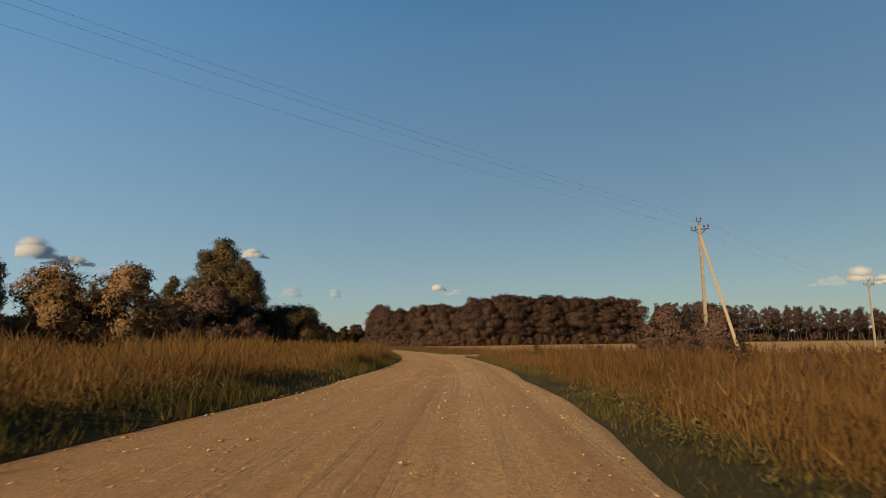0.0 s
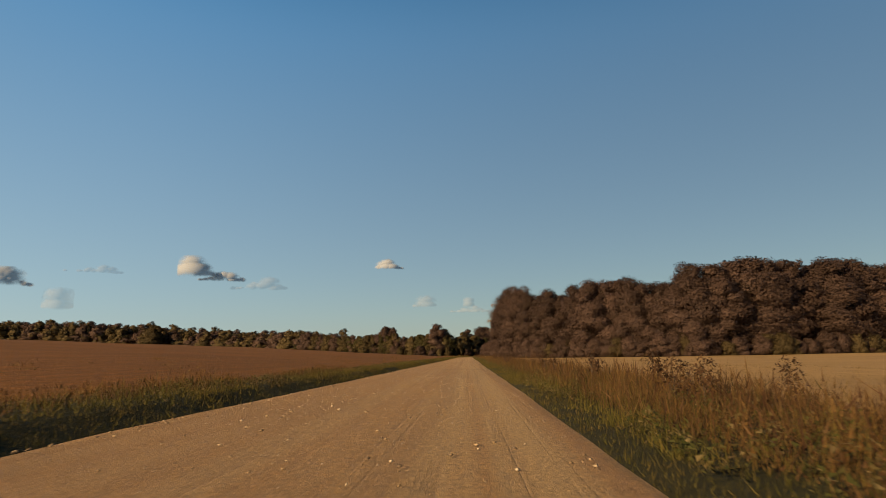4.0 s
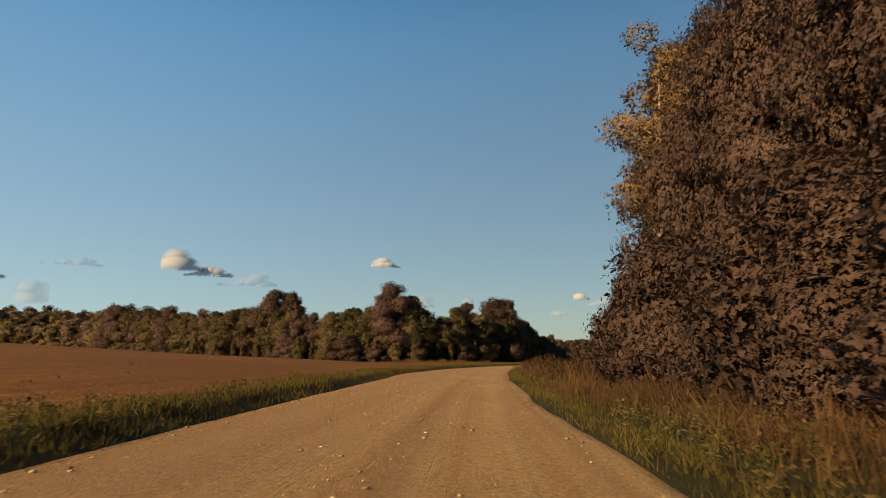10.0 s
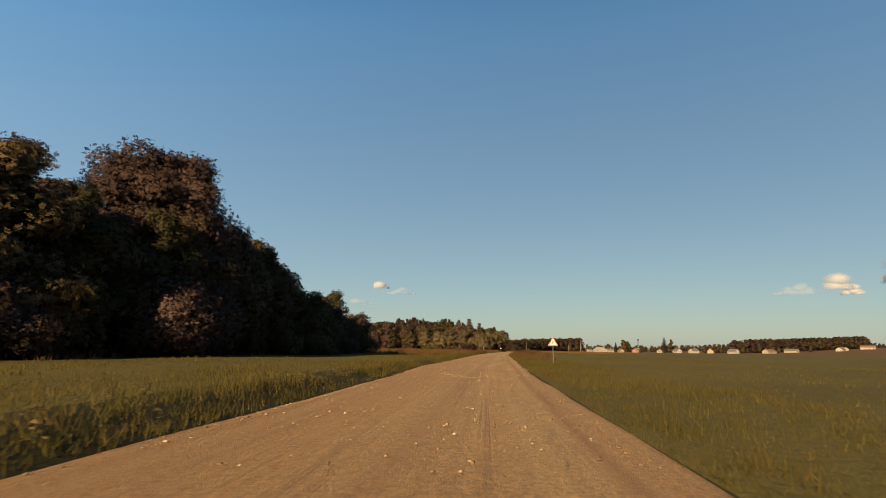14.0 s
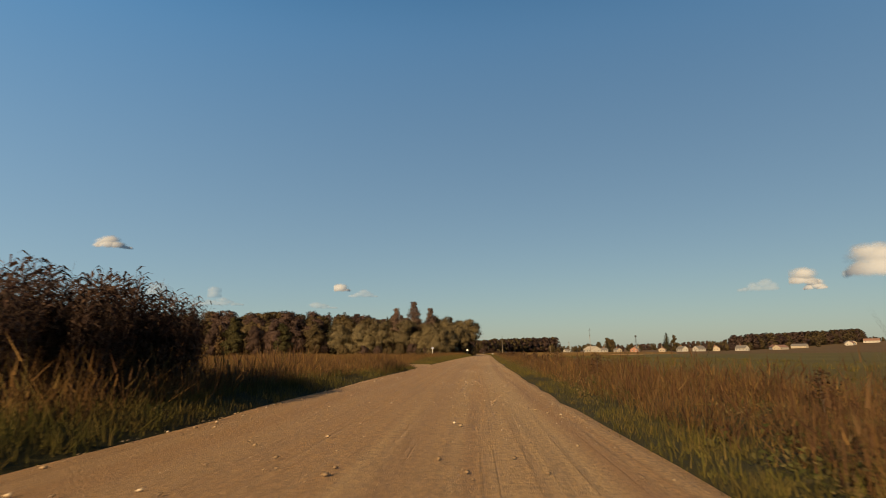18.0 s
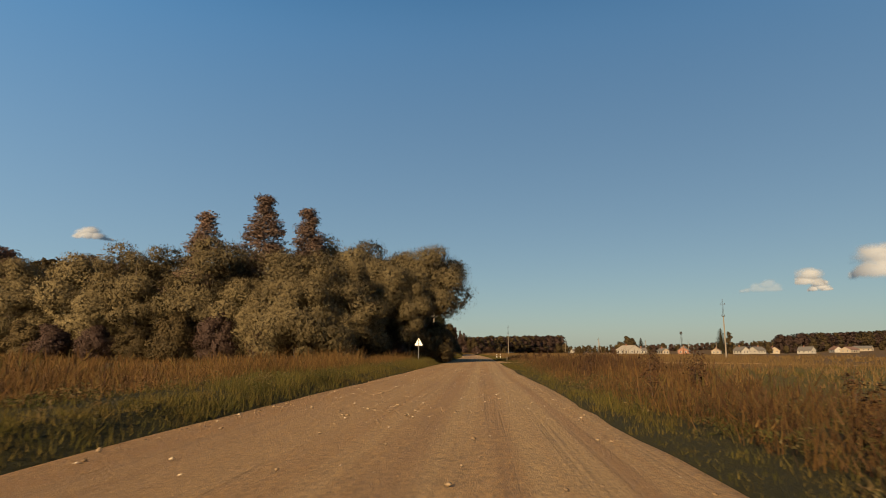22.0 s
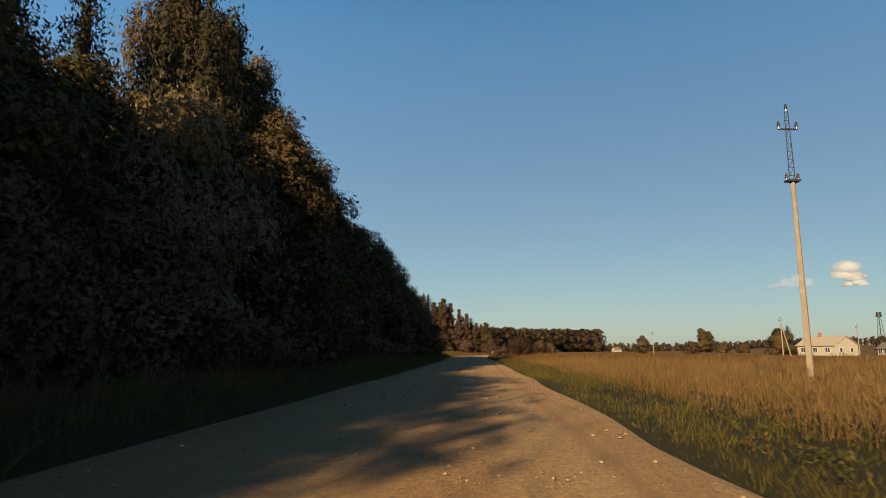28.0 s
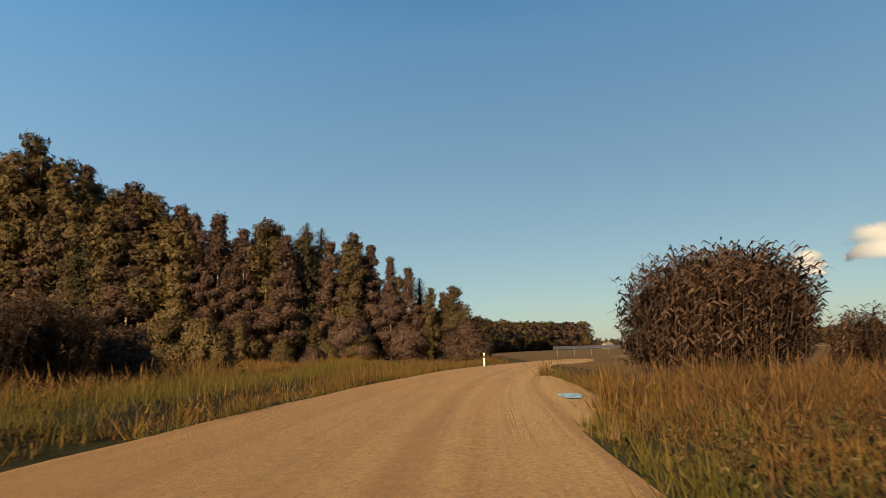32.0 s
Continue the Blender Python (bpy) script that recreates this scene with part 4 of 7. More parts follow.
def woods(name, pts, gap, heights, rows, deep, label, kinds=(0, 1, 2, 3), side=1, seed=3, lift=0.0, stock=None):
    """A far wood as one mesh: many small trees, uneven in height."""
    rng = np.random.default_rng(seed)
    w = Way(pts, step=4.0)
    vs, fs, ms, ns, off = [], [], [], [], 0
    for r in range(rows):
        s = rng.uniform(0, gap)
        while s < w.s[-1]:
            x, y = w.at(s, side * r * deep)
            x, y = float(x) + rng.uniform(-2, 2), float(y) + rng.uniform(-2, 2)
            z = ground_at(x, y)[2] + lift * r
            q = int(rng.choice(kinds))
            cv, cf, tv, tf, cn = (stock or FAR)[q]
            lo, hi = (heights[i] + (heights[i - 2] - heights[i]) * s / w.s[-1] for i in (0, 1))
            k = rng.uniform(lo, hi) / (16.0 if q == 4 else 14.0)
            a = rng.uniform(0, 2 * math.pi)
            R = np.array([[math.cos(a), -math.sin(a), 0], [math.sin(a), math.cos(a), 0], [0, 0, 1]]) * k * np.array([[1.35], [1.35], [1.0]])
            for v, f, nv, mi in ((cv, cf, cn, 2 if q == 4 else q % 2), (tv, tf, tv * np.array([1, 1, 0]) + 1e-4, 3)):
                if mi == 3 and r > 0:
                    continue
                vs.append(v @ R.T + np.array([x, y, z]))
                fs.append(f + off)
                nv = nv @ (R / k).T
                ns.append(nv / np.linalg.norm(nv, axis=1)[:, None])
                ms.append(np.full(len(f), mi))
                off += len(v)
            s += gap * rng.uniform(0.7, 1.35)
    me = mesh_from(name, np.concatenate(vs), np.concatenate(fs), [L_OLIVE, L_RUSSET, L_SPRUCE, BARK], np.concatenate(ms), False, np.concatenate(ns))
    return tagged(new(name, me), label, "woods", kind="stuff")


# first stretch, beside the bend: trees and bushes on the left, thin trees far on the right
plant("near_olive", spot(87, -24.8), 15.3, wide=1.1, label="big rounded olive-brown tree in tall dry grass")
for s, u, h in ((85, -26.5, 13.2), (89.5, -22.0, 11.4), (84.5, -22.5, 12.0), (88.5, -26.4, 13.8)):
    plant("near_olive", spot(s, u), h, "trees beside the bend", 1.0, label="stem of a big rounded olive-brown tree clump")
for s, u, h, k in ((95, -14.4, 4.8, "near_bush_olive"), (92, -14.8, 6.0, "near_bush_olive"), (90, -16.0, 6.0, "near_bush_olive"), (93, -18.5, 6.2, "near_bush_olive"), (89, -19.5, 5.5, "near_bush"), (92, -16.5, 5.5, "near_bush_olive"), (80, -26, 7.5, "russet_bush"), (84, -29, 8.0, "autumn_bush"), (95, -19.5, 4.5, "near_bush_olive"), (82, -31, 9.5, "aspen"), (79, -33, 8.0, "aspen"), (75, -29, 6.0, "autumn_bush"),
                   (47, -23.5, 6.2, "autumn_bush"), (44, -27, 6.0, "autumn_bush"), (55, -38, 8.0, "olive"), (62, -44, 9.0, "willow"), (70, -52, 9.0, "olive"), (82, -21, 4.5, "russet_bush"), (52, -31, 5.5, "bush"),
                   (66, -33, 5.5, "russet_bush"), (38, -32, 6.0, "bush"), (34, -38, 7.0, "olive"), (88, -34, 7.0, "green"), (104, -30, 4.0, "bush"), (60, -24, 4.2, "russet_bush")):
    plant(k, spot(s, u), h, "trees beside the bend")
for s, u, h, k in ((41, 15.0, 3.4, "russet_bush"), (42, 18.6, 3.8, "russet_bush"), (45, 21, 3.0, "bush")):
    plant(k, spot(s, u), h, "bushes round the braced pole")

# the wood on the right, its front to the stubble field and its edge to the road
plant("near_russet", ground_at(-4.2, 347.0), 23.5, "wood beside the stubble field", 1.1)
plant("near_russet", ground_at(-9.6, 358.0), 23.0, "wood beside the stubble field", 0.95)
plant("near_russet", ground_at(-6.9, 352.0), 24.0, "wood beside the stubble field", 1.0)
plant("near_russet", ground_at(-3.0, 344.5), 23.0, "wood beside the stubble field", 1.1)
row(["russet", "russet", "russet_pale", "russet_pale"], [(-3, 342), (6, 332), (10, 328)], 3.6, (18, 20.5), "wood beside the stubble field", 1.2, 2, 6.0, 1.1, -1)
row(["russet", "russet", "russet_pale", "russet_pale"], [(13, 326), (22, 320), (42, 314)], 3.8, (19.3, 22.3), "wood beside the stubble field", 1.2, 2, 6.0, 1.1, -1)
row(["russet", "russet", "russet_pale"], [(42, 314), (70, 324), (110, 342), (147, 360)], 4.6, (24, 27, 25.5, 28), "wood beside the stubble field", 2.0, 1, 7.0, 1.25)
row(["near_russet"], [(-7.0, 346), (-10.0, 356), (-12.2, 372), (-13.0, 388), (-12.5, 397)], 3.4, (15.5, 18, 19, 22), "wood beside the road", 0.6, 1, 6.0, 0.66)
row(["near_russet"], [(-2, 350), (-4, 364), (-6.5, 380), (-8, 394)], 4.5, (17, 21), "wood beside the road", 1.0, 1, 6.0, 1.0)
row(["near_bush", "near_bush", "near_bush"], [(-7.0, 338), (-13.0, 348), (-15.4, 362), (-17.0, 378), (-16.8, 392), (-14.5, 404), (-10.5, 418), (-9.5, 432)], 2.2, (2.6, 5.5), "bushes at the edge of the wood", 0.6, 1, 2.0)
for x, y, h in ((-9.2, 429.5, 13.6), (-6.0, 433, 13.0), (-7.0, 426, 14.5), (-2.5, 430, 12.5), (-9.6, 434.5, 8.5), (-4, 420, 14), (-5.5, 415, 14), (-8.5, 425, 9.0), (-9, 405, 15)):
    plant("near_russet", ground_at(x, y), h, "wood beside the road")
for x, y, h in ((-14.6, 393.5, 22.0), (-12.6, 397.5, 20.0), (-13.4, 389.0, 19.0)):
    plant("airy", ground_at(x, y), h, "wood beside the road", 1.1)
for x, y, h in ((-8, 446, 3.1), (-5, 448, 3.5), (-10.5, 437, 3.2), (-9.5, 441, 2.6), (-2, 447, 3.9)):
    plant("near_bush", ground_at(x, y), h, "bushes at the edge of the wood")
row(["near_bush", "russet_bush", "near_bush_olive"], [(-5, 337), (2, 330), (12, 321.5), (22, 315)], 1.9, (3.5, 6.0), "bushes at the edge of the wood", 0.8)
row(["russet_bush", "bush"], [(22, 315), (44, 309), (80, 320), (130, 344), (160, 362), (215, 388), (270, 416)], 3.0, (3.5, 6.0), "bushes at the edge of the wood", 1.2)
row(["russet", "russet_pale", "russet"], [(12, 355), (26, 342), (46, 336), (66, 342)], 4.4, (19.5, 23), "wood beside the stubble field", 1.5, 2, 6.0, 1.15, -1)
woods("wood_behind", [(62, 342), (80, 346), (120, 364), (150, 380)], 4.6, (25, 28.5), 3, 7.0, "dense russet wood behind the field edge", (1, 1, 3, 0), -1)
row(["bare_tall"], [(157, 366), (200, 388), (262, 420), (330, 455), (400, 480), (470, 520)], 7.5, (21, 27), "thin trees beyond the field", 4.0, 2, 9.0)
woods("wood_far_right", [(160, 386), (240, 425), (340, 470), (470, 540), (640, 640)], 7.0, (5, 9, 9, 15), 2, 10.0, "low distant wood beyond the stubble field", (1, 3))

# far left: the long tree line behind the ploughed field
woods("tree_line_left", [(-560, 520), (-430, 560), (-330, 588), (-250, 590), (-190, 575), (-150, 540)], 4.2, (13.5, 18.5), 3, 6.0, "long distant tree line behind the ploughed field", (0, 1, 2, 3, 4), -1)
woods("tree_line_back", [(-640, 560), (-480, 610), (-340, 640), (-230, 640), (-150, 620)], 5, (15, 22), 2, 9.0, "distant wooded rise", (0, 1, 2, 3), -1, 8)

plant("olive", ground_at(-286, 580), 21.0, "trees behind the ploughed field", 1.4)
plant("olive", ground_at(-293, 582), 18.0, "trees behind the ploughed field", 1.3)

# the grove on the left, ahead of the second bend
row(["olive", "russet", "green"], [(-146, 522), (-110, 512), (-84, 506), (-56, 502), (-36, 522), (-29, 536)], 3.4, (12.5, 15.5, 11.2, 13.0), "grove beside the meadow", 1.4, 1, -6.0, 1.1, 1)
row(["olive", "green"], [(-29, 536), (-24, 552), (-20, 566)], 3.4, (11, 13.5), "grove beside the meadow", 1.2, 2, -5.0, 1.1, 1)
row(["green", "olive"], [(-19, 566), (-15.5, 578)], 3.0, (7.5, 9.5), "grove beside the meadow", 1.0, 2, -5.0, 1.2, 1)
row(["green", "olive"], [(-15.5, 579), (-13, 590), (-12, 600)], 3.0, (4.8, 6.5), "grove beside the meadow", 1.0, 2, -5.0, 1.2, 1)
for x, y, h, k in ((-83, 508, 18.0, "russet_pale"), (-56, 504, 18.0, "russet"), (-52, 506, 16.5, "olive"), (-29.5, 540, 18.2, "russet"), (-33, 537, 17.6, "russet"), (-42, 525, 15.0, "olive"), (-39.5, 534, 17.0, "russet"), (-28.3, 541, 18.4, "russet"), (-66, 507, 13.5, "green"), (-100, 514, 13.5, "olive"), (-125, 522, 13.0, "olive")):
    plant(k, ground_at(x, y), h, "grove beside the meadow", 1.1)
row(["russet_bush", "bush", "aspen"], [(-110, 505), (-80, 499), (-56, 496), (-38, 514), (-30, 528), (-24, 540), (-19, 556), (-13, 576), (-10, 592)], 4.0, (3.5, 6.5), "bushes along the grove", 0.8, 1)
woods("grove_back", [(-140, 535), (-90, 522), (-60, 514), (-44, 530), (-36, 550)], 5.0, (9, 13), 3, 7.0, "dense grove behind the front trees", (0, 1, 2), -1, 5, 0.0, MID)

# between the grove and the side road
plant("bush", ground_at(-1.3, 671), 3.8, "bushes in the dry grass", 1.3)
plant("bush", ground_at(-16, 640), 4.0, "bushes in the dry grass", 1.2)
for s, u, h, k in ((625, -9.0, 2.0, "near_bush"), (632, -9.5, 2.0, "near_bush"), (709, -9.0, 1.5, "bush"), (757, -10.5, 1.2, "russet_bush")):
    plant(k, spot(s, u), h, "bushes beside the road")
woods("forest_left", [(-330, 800), (-220, 830), (-120, 838), (-50, 832), (10, 838), (52, 850)], 3.6, (12.5, 16), 3, 6.0, "long dark mixed forest behind the dry fields", (0, 1, 2, 3, 4), -1, 11, 0.8, MID)
row(["russet", "olive", "green", "birch"], [(-120, 824), (-70, 818), (-20, 815), (22, 816)], 4.0, (9.5, 12), "forest edge", 2.0, 1, 6.0, 1.1)

# the willows where the trees reach the road
for x, y, h, k in ((76.0, 807.5, 8.0, "near_green"), (70.8, 806, 12.6, "willow"), (73.5, 804.0, 11.0, "willow"), (71.5, 800, 9.8, "willow"), (65, 798.5, 10.0, "willow"), (68, 796.5, 6.0, "willow_low"),
                   (58, 801, 11.0, "willow"), (61, 797, 7.0, "willow_low"), (51, 805, 11.0, "willow"), (45, 808, 10.0, "willow_low"), (38, 812, 10.0, "willow"), (31, 815, 10.5, "olive"), (74, 812, 9.0, "near_green"), (70, 812, 12.0, "willow"), (61, 816, 12.5, "olive")):
    plant(k, ground_at(x, y), h, "willow clump beside the road", 1.1)
for s, u, h, k in ((806, -11.5, 8.5, "willow"), (811.5, -9.0, 8.8, "willow_over"), (802, -14, 8.5, "willow_low"), (813.5, -12.5, 10.5, "willow"), (808.5, -10.0, 5.5, "willow_low"), (813.5, -9.2, 5.0, "willow_low"), (803.5, -11.5, 4.5, "willow_low"), (817.5, -9.5, 7.0, "near_green")):
    plant(k, spot(s, u), h, "willow clump beside the road", 0.95)
for x, y, h in ((66.5, 803, 15.6), (61.5, 807, 18.0), (56, 807, 15.8)):
    plant("birch_rose", ground_at(x, y), h, "willow clump beside the road", 1.6)
plant("willow_over", ground_at(78.0, 801.2), 11.0, "willow clump beside the road", 0.98, 40)
row(["russet_bush", "bush"], [(36, 805), (50, 799), (62, 794), (72, 796), (79, 801)], 3.6, (2.6, 4.2), "bushes under the willows", 0.7)

# the shady row along the left of the road
row(["close_green", "close_olive"], [tuple(way.at(s, u)) for s, u in ((808, -13), (814, -11), (822, -11))], 2.6, (6.5, 9.5), "trees along the shady side", 0.6, 2, -4.0, 1.15)
for s, u, h, k in ((838, -13.7, 12.6, "spruce"), (843, -12.6, 13.8, "birch_rose"), (843, -14.8, 13.4, "birch_rose"), (836.5, -17, 13.8, "birch_rose"), (833.5, -15.6, 13.0, "birch_rose"), (831, -19, 12.5, "spruce"), (846, -10.2, 6.0, "close_green"), (849, -11.6, 7.0, "close_green"), (853, -14.0, 9.4, "close_green"), (857, -18.0, 11.5, "close_olive"),
                   (867.6, -17.4, 5.6, "close_olive"), (889, -15.5, 11.6, "close_olive"), (977, -15.2, 18.6, "spruce"), (819, -8.8, 7.6, "close_green"), (822.5, -8.2, 7.4, "close_green"), (826, -9.6, 8.0, "close_green"), (829.5, -9.0, 5.0, "close_green"), (833, -10.0, 5.5, "close_green"), (836.5, -9.6, 5.0, "close_green"), (840, -10.2, 6.0, "close_green"), (843, -9.6, 5.0, "close_green"),
                   (834, -12.6, 7.5, "close_green"), (838.5, -11.6, 7.0, "close_green"), (829, -13.0, 9.0, "close_olive"), (824, -13.5, 10.5, "close_olive"), (846, -14.5, 9.5, "close_olive"), (850, -10.2, 5.4, "close_olive"), (857, -10.2, 5.2, "close_green"), (864, -10.6, 3.5, "close_olive"), (872, -10.4, 5.4, "close_green")):
    plant(k, spot(s, u), h, "trees along the shady side", 1.2)
row(["close_green", "close_olive", "near_bush_olive"], [(76.0, 814), (79.0, 823), (81.5, 832), (84, 840)], 3.0, (3.5, 5.5), "trees along the shady side", 0.8)
row(["close_olive", "close_olive", "aspen", "close_green"], [(85, 852), (87, 861)], 3.0, (4.0, 5.4), "trees along the shady side", 1.0, 2, -4.5, 1.2)
row(["close_olive", "close_olive", "aspen", "close_green"], [(89, 865), (92, 874), (98, 892), (103, 908)], 4.0, (7.0, 9.5), "trees along the shady side", 1.0, 2, -4.5, 1.2)
for x, y, h, k in ((95.5, 879.5, 11.0, "spruce"), (100.2, 899.5, 10.9, "spruce"), (114.0, 968.0, 12.0, "close_olive")):
    plant(k, ground_at(x, y), h, "trees along the shady side")
row(["near_bush_olive", "near_bush_olive", "close_green"], [(88, 850), (93, 866), (97.5, 882), (102.5, 898)], 3.0, (2.5, 4.5), "bushes along the shady side", 0.7)
row(["close_green", "close_olive", "spruce", "close_green"], [(97, 894), (99, 902), (102.5, 914)], 3.2, (13, 16.5, 13, 16.5), "trees along the shady side", 0.8, 2, -5.0, 1.1)
row(["close_green", "close_olive", "spruce", "close_green"], [(107.5, 928), (110, 934), (116.5, 948), (121, 960)], 3.4, (9.5, 11.5, 9, 11), "trees along the shady side", 0.8, 2, -5.0, 1.1)
row(["close_green", "close_olive", "close_green"], [(121.5, 962), (126, 976), (131, 990), (135.5, 1003)], 2.6, (9.2, 10.6, 7.0, 8.6), "trees along the shady side", 0.6, 2, -4.0, 1.08)
plant("spruce", ground_at(115.9, 941.5), 15.6, "trees along the shady side", 0.8)
plant("spruce", ground_at(114.6, 942.0), 16.2, "trees along the shady side", 0.62)
plant("spruce", ground_at(112.7, 939.5), 14.4, "trees along the shady side", 0.72)
for x, y, h in ((110.2, 936.5, 15.5), (111.0, 938.5, 15.0), (114.2, 946.5, 13.0)):
    plant("spruce", ground_at(x, y), h, "trees along the shady side", 0.8)
row(["near_bush_olive", "close_green", "near_bush_olive"], [(104, 903), (108.5, 919), (114.5, 934), (120.5, 950), (125.5, 965), (131, 982), (138, 1003)], 2.3, (3.0, 6.0), "bushes along the shady side", 0.6)
woods("wood_left_back", [(60, 836), (74, 866), (84, 900), (96, 935), (108, 965)], 5.5, (10, 15), 3, 6.0, "dark wood behind the roadside trees", (0, 2, 4), -1, 21)

# beyond the trees: an open strip of dry grass and the wood behind it
END_ROW = Way([(60, 1134), (90, 1129), (120, 1122), (137, 1117), (149, 1115), (160, 1113), (168, 1114), (176, 1111), (184, 1108)])
for r in range(2):
    s = 1.0
    while s < END_ROW.s[-1]:
        x, y = END_ROW.at(s, -5.0 * r)
        f = s / END_ROW.s[-1]
        h = float(np.interp(x, [60, 112, 126, 138, 148, 163, 172, 180, 185], [34.5, 33.5, 31, 26, 21.5, 19.5, 16.5, 10.5, 6])) * trng.uniform(0.82, 1.04)
        plant(trng.choice(["aspen", "birch_dim", "birch_dim", "birch_dim", "birch_dim", "spruce"]), ground_at(float(x), float(y) + trng.uniform(-1.5, 1.5)), h, "wood behind the open strip", trng.uniform(0.95, 1.3))
        s += trng.uniform(2.2, 3.6)
for x, y, h in ((92, 1112, 15), (100, 1110, 16), (107, 1112, 14), (114, 1110, 11), (122, 1110, 9), (128, 1108, 7)):
    plant(trng.choice(["olive", "russet"]), ground_at(x, y), h, "wood behind the open strip", 1.2)
row(["bush", "russet_bush", "aspen"], [(70, 1126), (100, 1120), (125, 1114), (142, 1110), (158, 1107), (170, 1107), (182, 1103)], 4.2, (3, 6), "bushes along the wood", 1.0)
for x, y, h, k in ((139, 1056, 2.8, "russet_bush"), (143, 1060, 3.0, "russet_bush"), (152, 1058, 2.6, "bush"), (139, 1034, 3.0, "russet_bush"), (144.5, 1050.5, 2.6, "russet_bush"), (160, 1082, 2.2, "bush"), (150, 1052, 2.0, "russet_bush"), (158, 1072, 1.6, "russet_bush")):
    plant(k, ground_at(x, y), h, "bushes in the open strip")
woods("wood_end_back", [(50, 1146), (90, 1142), (126, 1134), (150, 1126), (170, 1122)], 5.0, (14, 19), 3, 6.5, "dense wood behind the open strip", (0, 1, 2, 4), -1, 31)

# bushes on the right near the end
plant("russet_bush", ground_at(148.0, 999.0), 1.8, "bushes on the open side", 1.1)
for x, y, h in ((180, 1063, 3.6), (184, 1066, 3.2)):
    plant("bush", ground_at(x, y), h, "bushes on the open side")

# beds of reeds in the damp verge
def reed_bed(mid, along, ax, ay, n, h0, h1, group):
    """Reed clumps spread over an oval bed, tallest in its middle."""
    for k in range(n):
        q, a = math.sqrt((k + 0.5) / n), k * 2.39996
        dx, dy = ax * q * math.cos(a), ay * q * math.sin(a)
        c, s = math.cos(along), math.sin(along)
        plant("reed", ground_at(mid[0] + dx * c - dy * s, mid[1] + dx * s + dy * c), h0 + (h1 - h0) * (1 - q * q) * trng.uniform(0.9, 1.1), group, 1.15, trng.uniform(-35, 35))


reed_bed((167.4, 1044.1), -0.4, 2.15, 2.0, 24, 3.1, 4.2, "reeds beside the puddle")
reed_bed((171.5, 1041.5), -0.4, 2.2, 1.2, 8, 1.5, 2.2, "reeds beside the puddle")
reed_bed((150.2, 997.2), 0.3, 1.6, 1.4, 7, 1.7, 2.4, "reeds on the open side")
reed_bed((134.6, 1028.0), 0.9, 3.2, 2.0, 16, 2.4, 3.4, "reeds in the open strip")
reed_bed((147.4, 1048.6), 0.9, 2.8, 1.7, 13, 2.2, 3.1, "reeds in the open strip")
reed_bed(way.at(631.0, -7.4), 1.3, 3.9, 1.5, 15, 1.9, 2.6, "reeds beside the road")

# far woods round the village and at the end of the view
woods("wood_ahead", [(190, 1185), (215, 1215), (240, 1262), (272, 1320), (350, 1430), (430, 1510)], 5.5, (10, 12, 20, 24), 3, 7.0, "distant low wood at the end of the fields", (0, 1, 3), -1, 41)
woods("wood_village_low", [(470, 1205), (540, 1235), (620, 1280)], 7.0, (6, 10), 1, 9.0, "low trees beside the village wood", (0, 1, 3), -1, 52)
woods("wood_village", [(560, 1245), (640, 1290), (820, 1385), (1000, 1480)], 7.0, (16, 20, 19, 24), 3, 9.0, "distant wood behind the village", (0, 1, 2, 3, 4), -1, 51)
woods("wood_horizon", [(200, 1900), (600, 1900), (1100, 1900), (1600, 1800)], 12, (12, 17), 2, 12.0, "wood on the horizon", (0, 1, 2), -1, 61)
for x, y, h, k in ((343, 1087, 17.0, "spruce"), (356, 1095, 15.5, "poplar"), (417, 1322, 18.0, "olive"), (424, 1326, 16.0, "olive"), (241, 1088, 4.0, "bush"), (403, 1459, 13.0, "olive"), (285, 1100, 9.0, "olive"), (300, 1112, 11.0, "spruce"), (262, 1074, 7.0, "bush"), (318, 1090, 6.5, "olive"), (420, 1130, 9.0, "olive"),
                   (262, 1150, 7.5, "olive"), (500, 1170, 9.0, "olive"), (580, 1205, 8.0, "olive"), (372, 1112, 7.0, "bush"), (352, 1215, 6.0, "bush"), (362, 1212, 5.5, "bush"), (380, 1205, 9.0, "olive"), (455, 1150, 7.0, "olive"), (660, 1240, 9.0, "olive")):
    plant(k, ground_at(x, y), h, "village trees", 1.2)

# single withered shrubs standing out of the verge
for s0, s1, n, u0, u1, h0, h1 in ((118, 258, 40, 4.0, 6.8, 0.8, 1.4), (584, 794, 44, 3.6, 6.6, 0.7, 1.3), (785, 806, 22, 4.6, 8.8, 0.7, 1.15), (384, 424, 50, 2.8, 7.0, 0.8, 1.5), (84, 130, 26, -6.2, -9.5, 0.8, 1.5), (8, 50, 16, 4.5, 12.0, 0.8, 1.3), (824, 840, 10, 4.5, 8.0, 0.8, 1.3)):
    for k in range(n):
        plant("weed_shrub", spot(trng.uniform(s0, s1), trng.uniform(u0, u1)), trng.uniform(h0, h1), "withered verge shrubs", 1.1)
for s, u, h in ((396.5, 3.4, 0.8), (397.4, 3.9, 0.95), (394.0, 4.2, 0.9), (402.0, 3.2, 0.6), (398.5, 3.3, 0.7), (399.6, 3.5, 0.55), (391, 3.4, 0.6), (135, 4.6, 1.2), (137, 5.4, 1.1), (123, 5.6, 1.4), (126, 6.2, 1.5), (542, 4.6, 0.9), (544, 5.6, 0.8)):
    plant("pale_shrub", spot(s, u), h, "pale verge shrubs", 1.2)
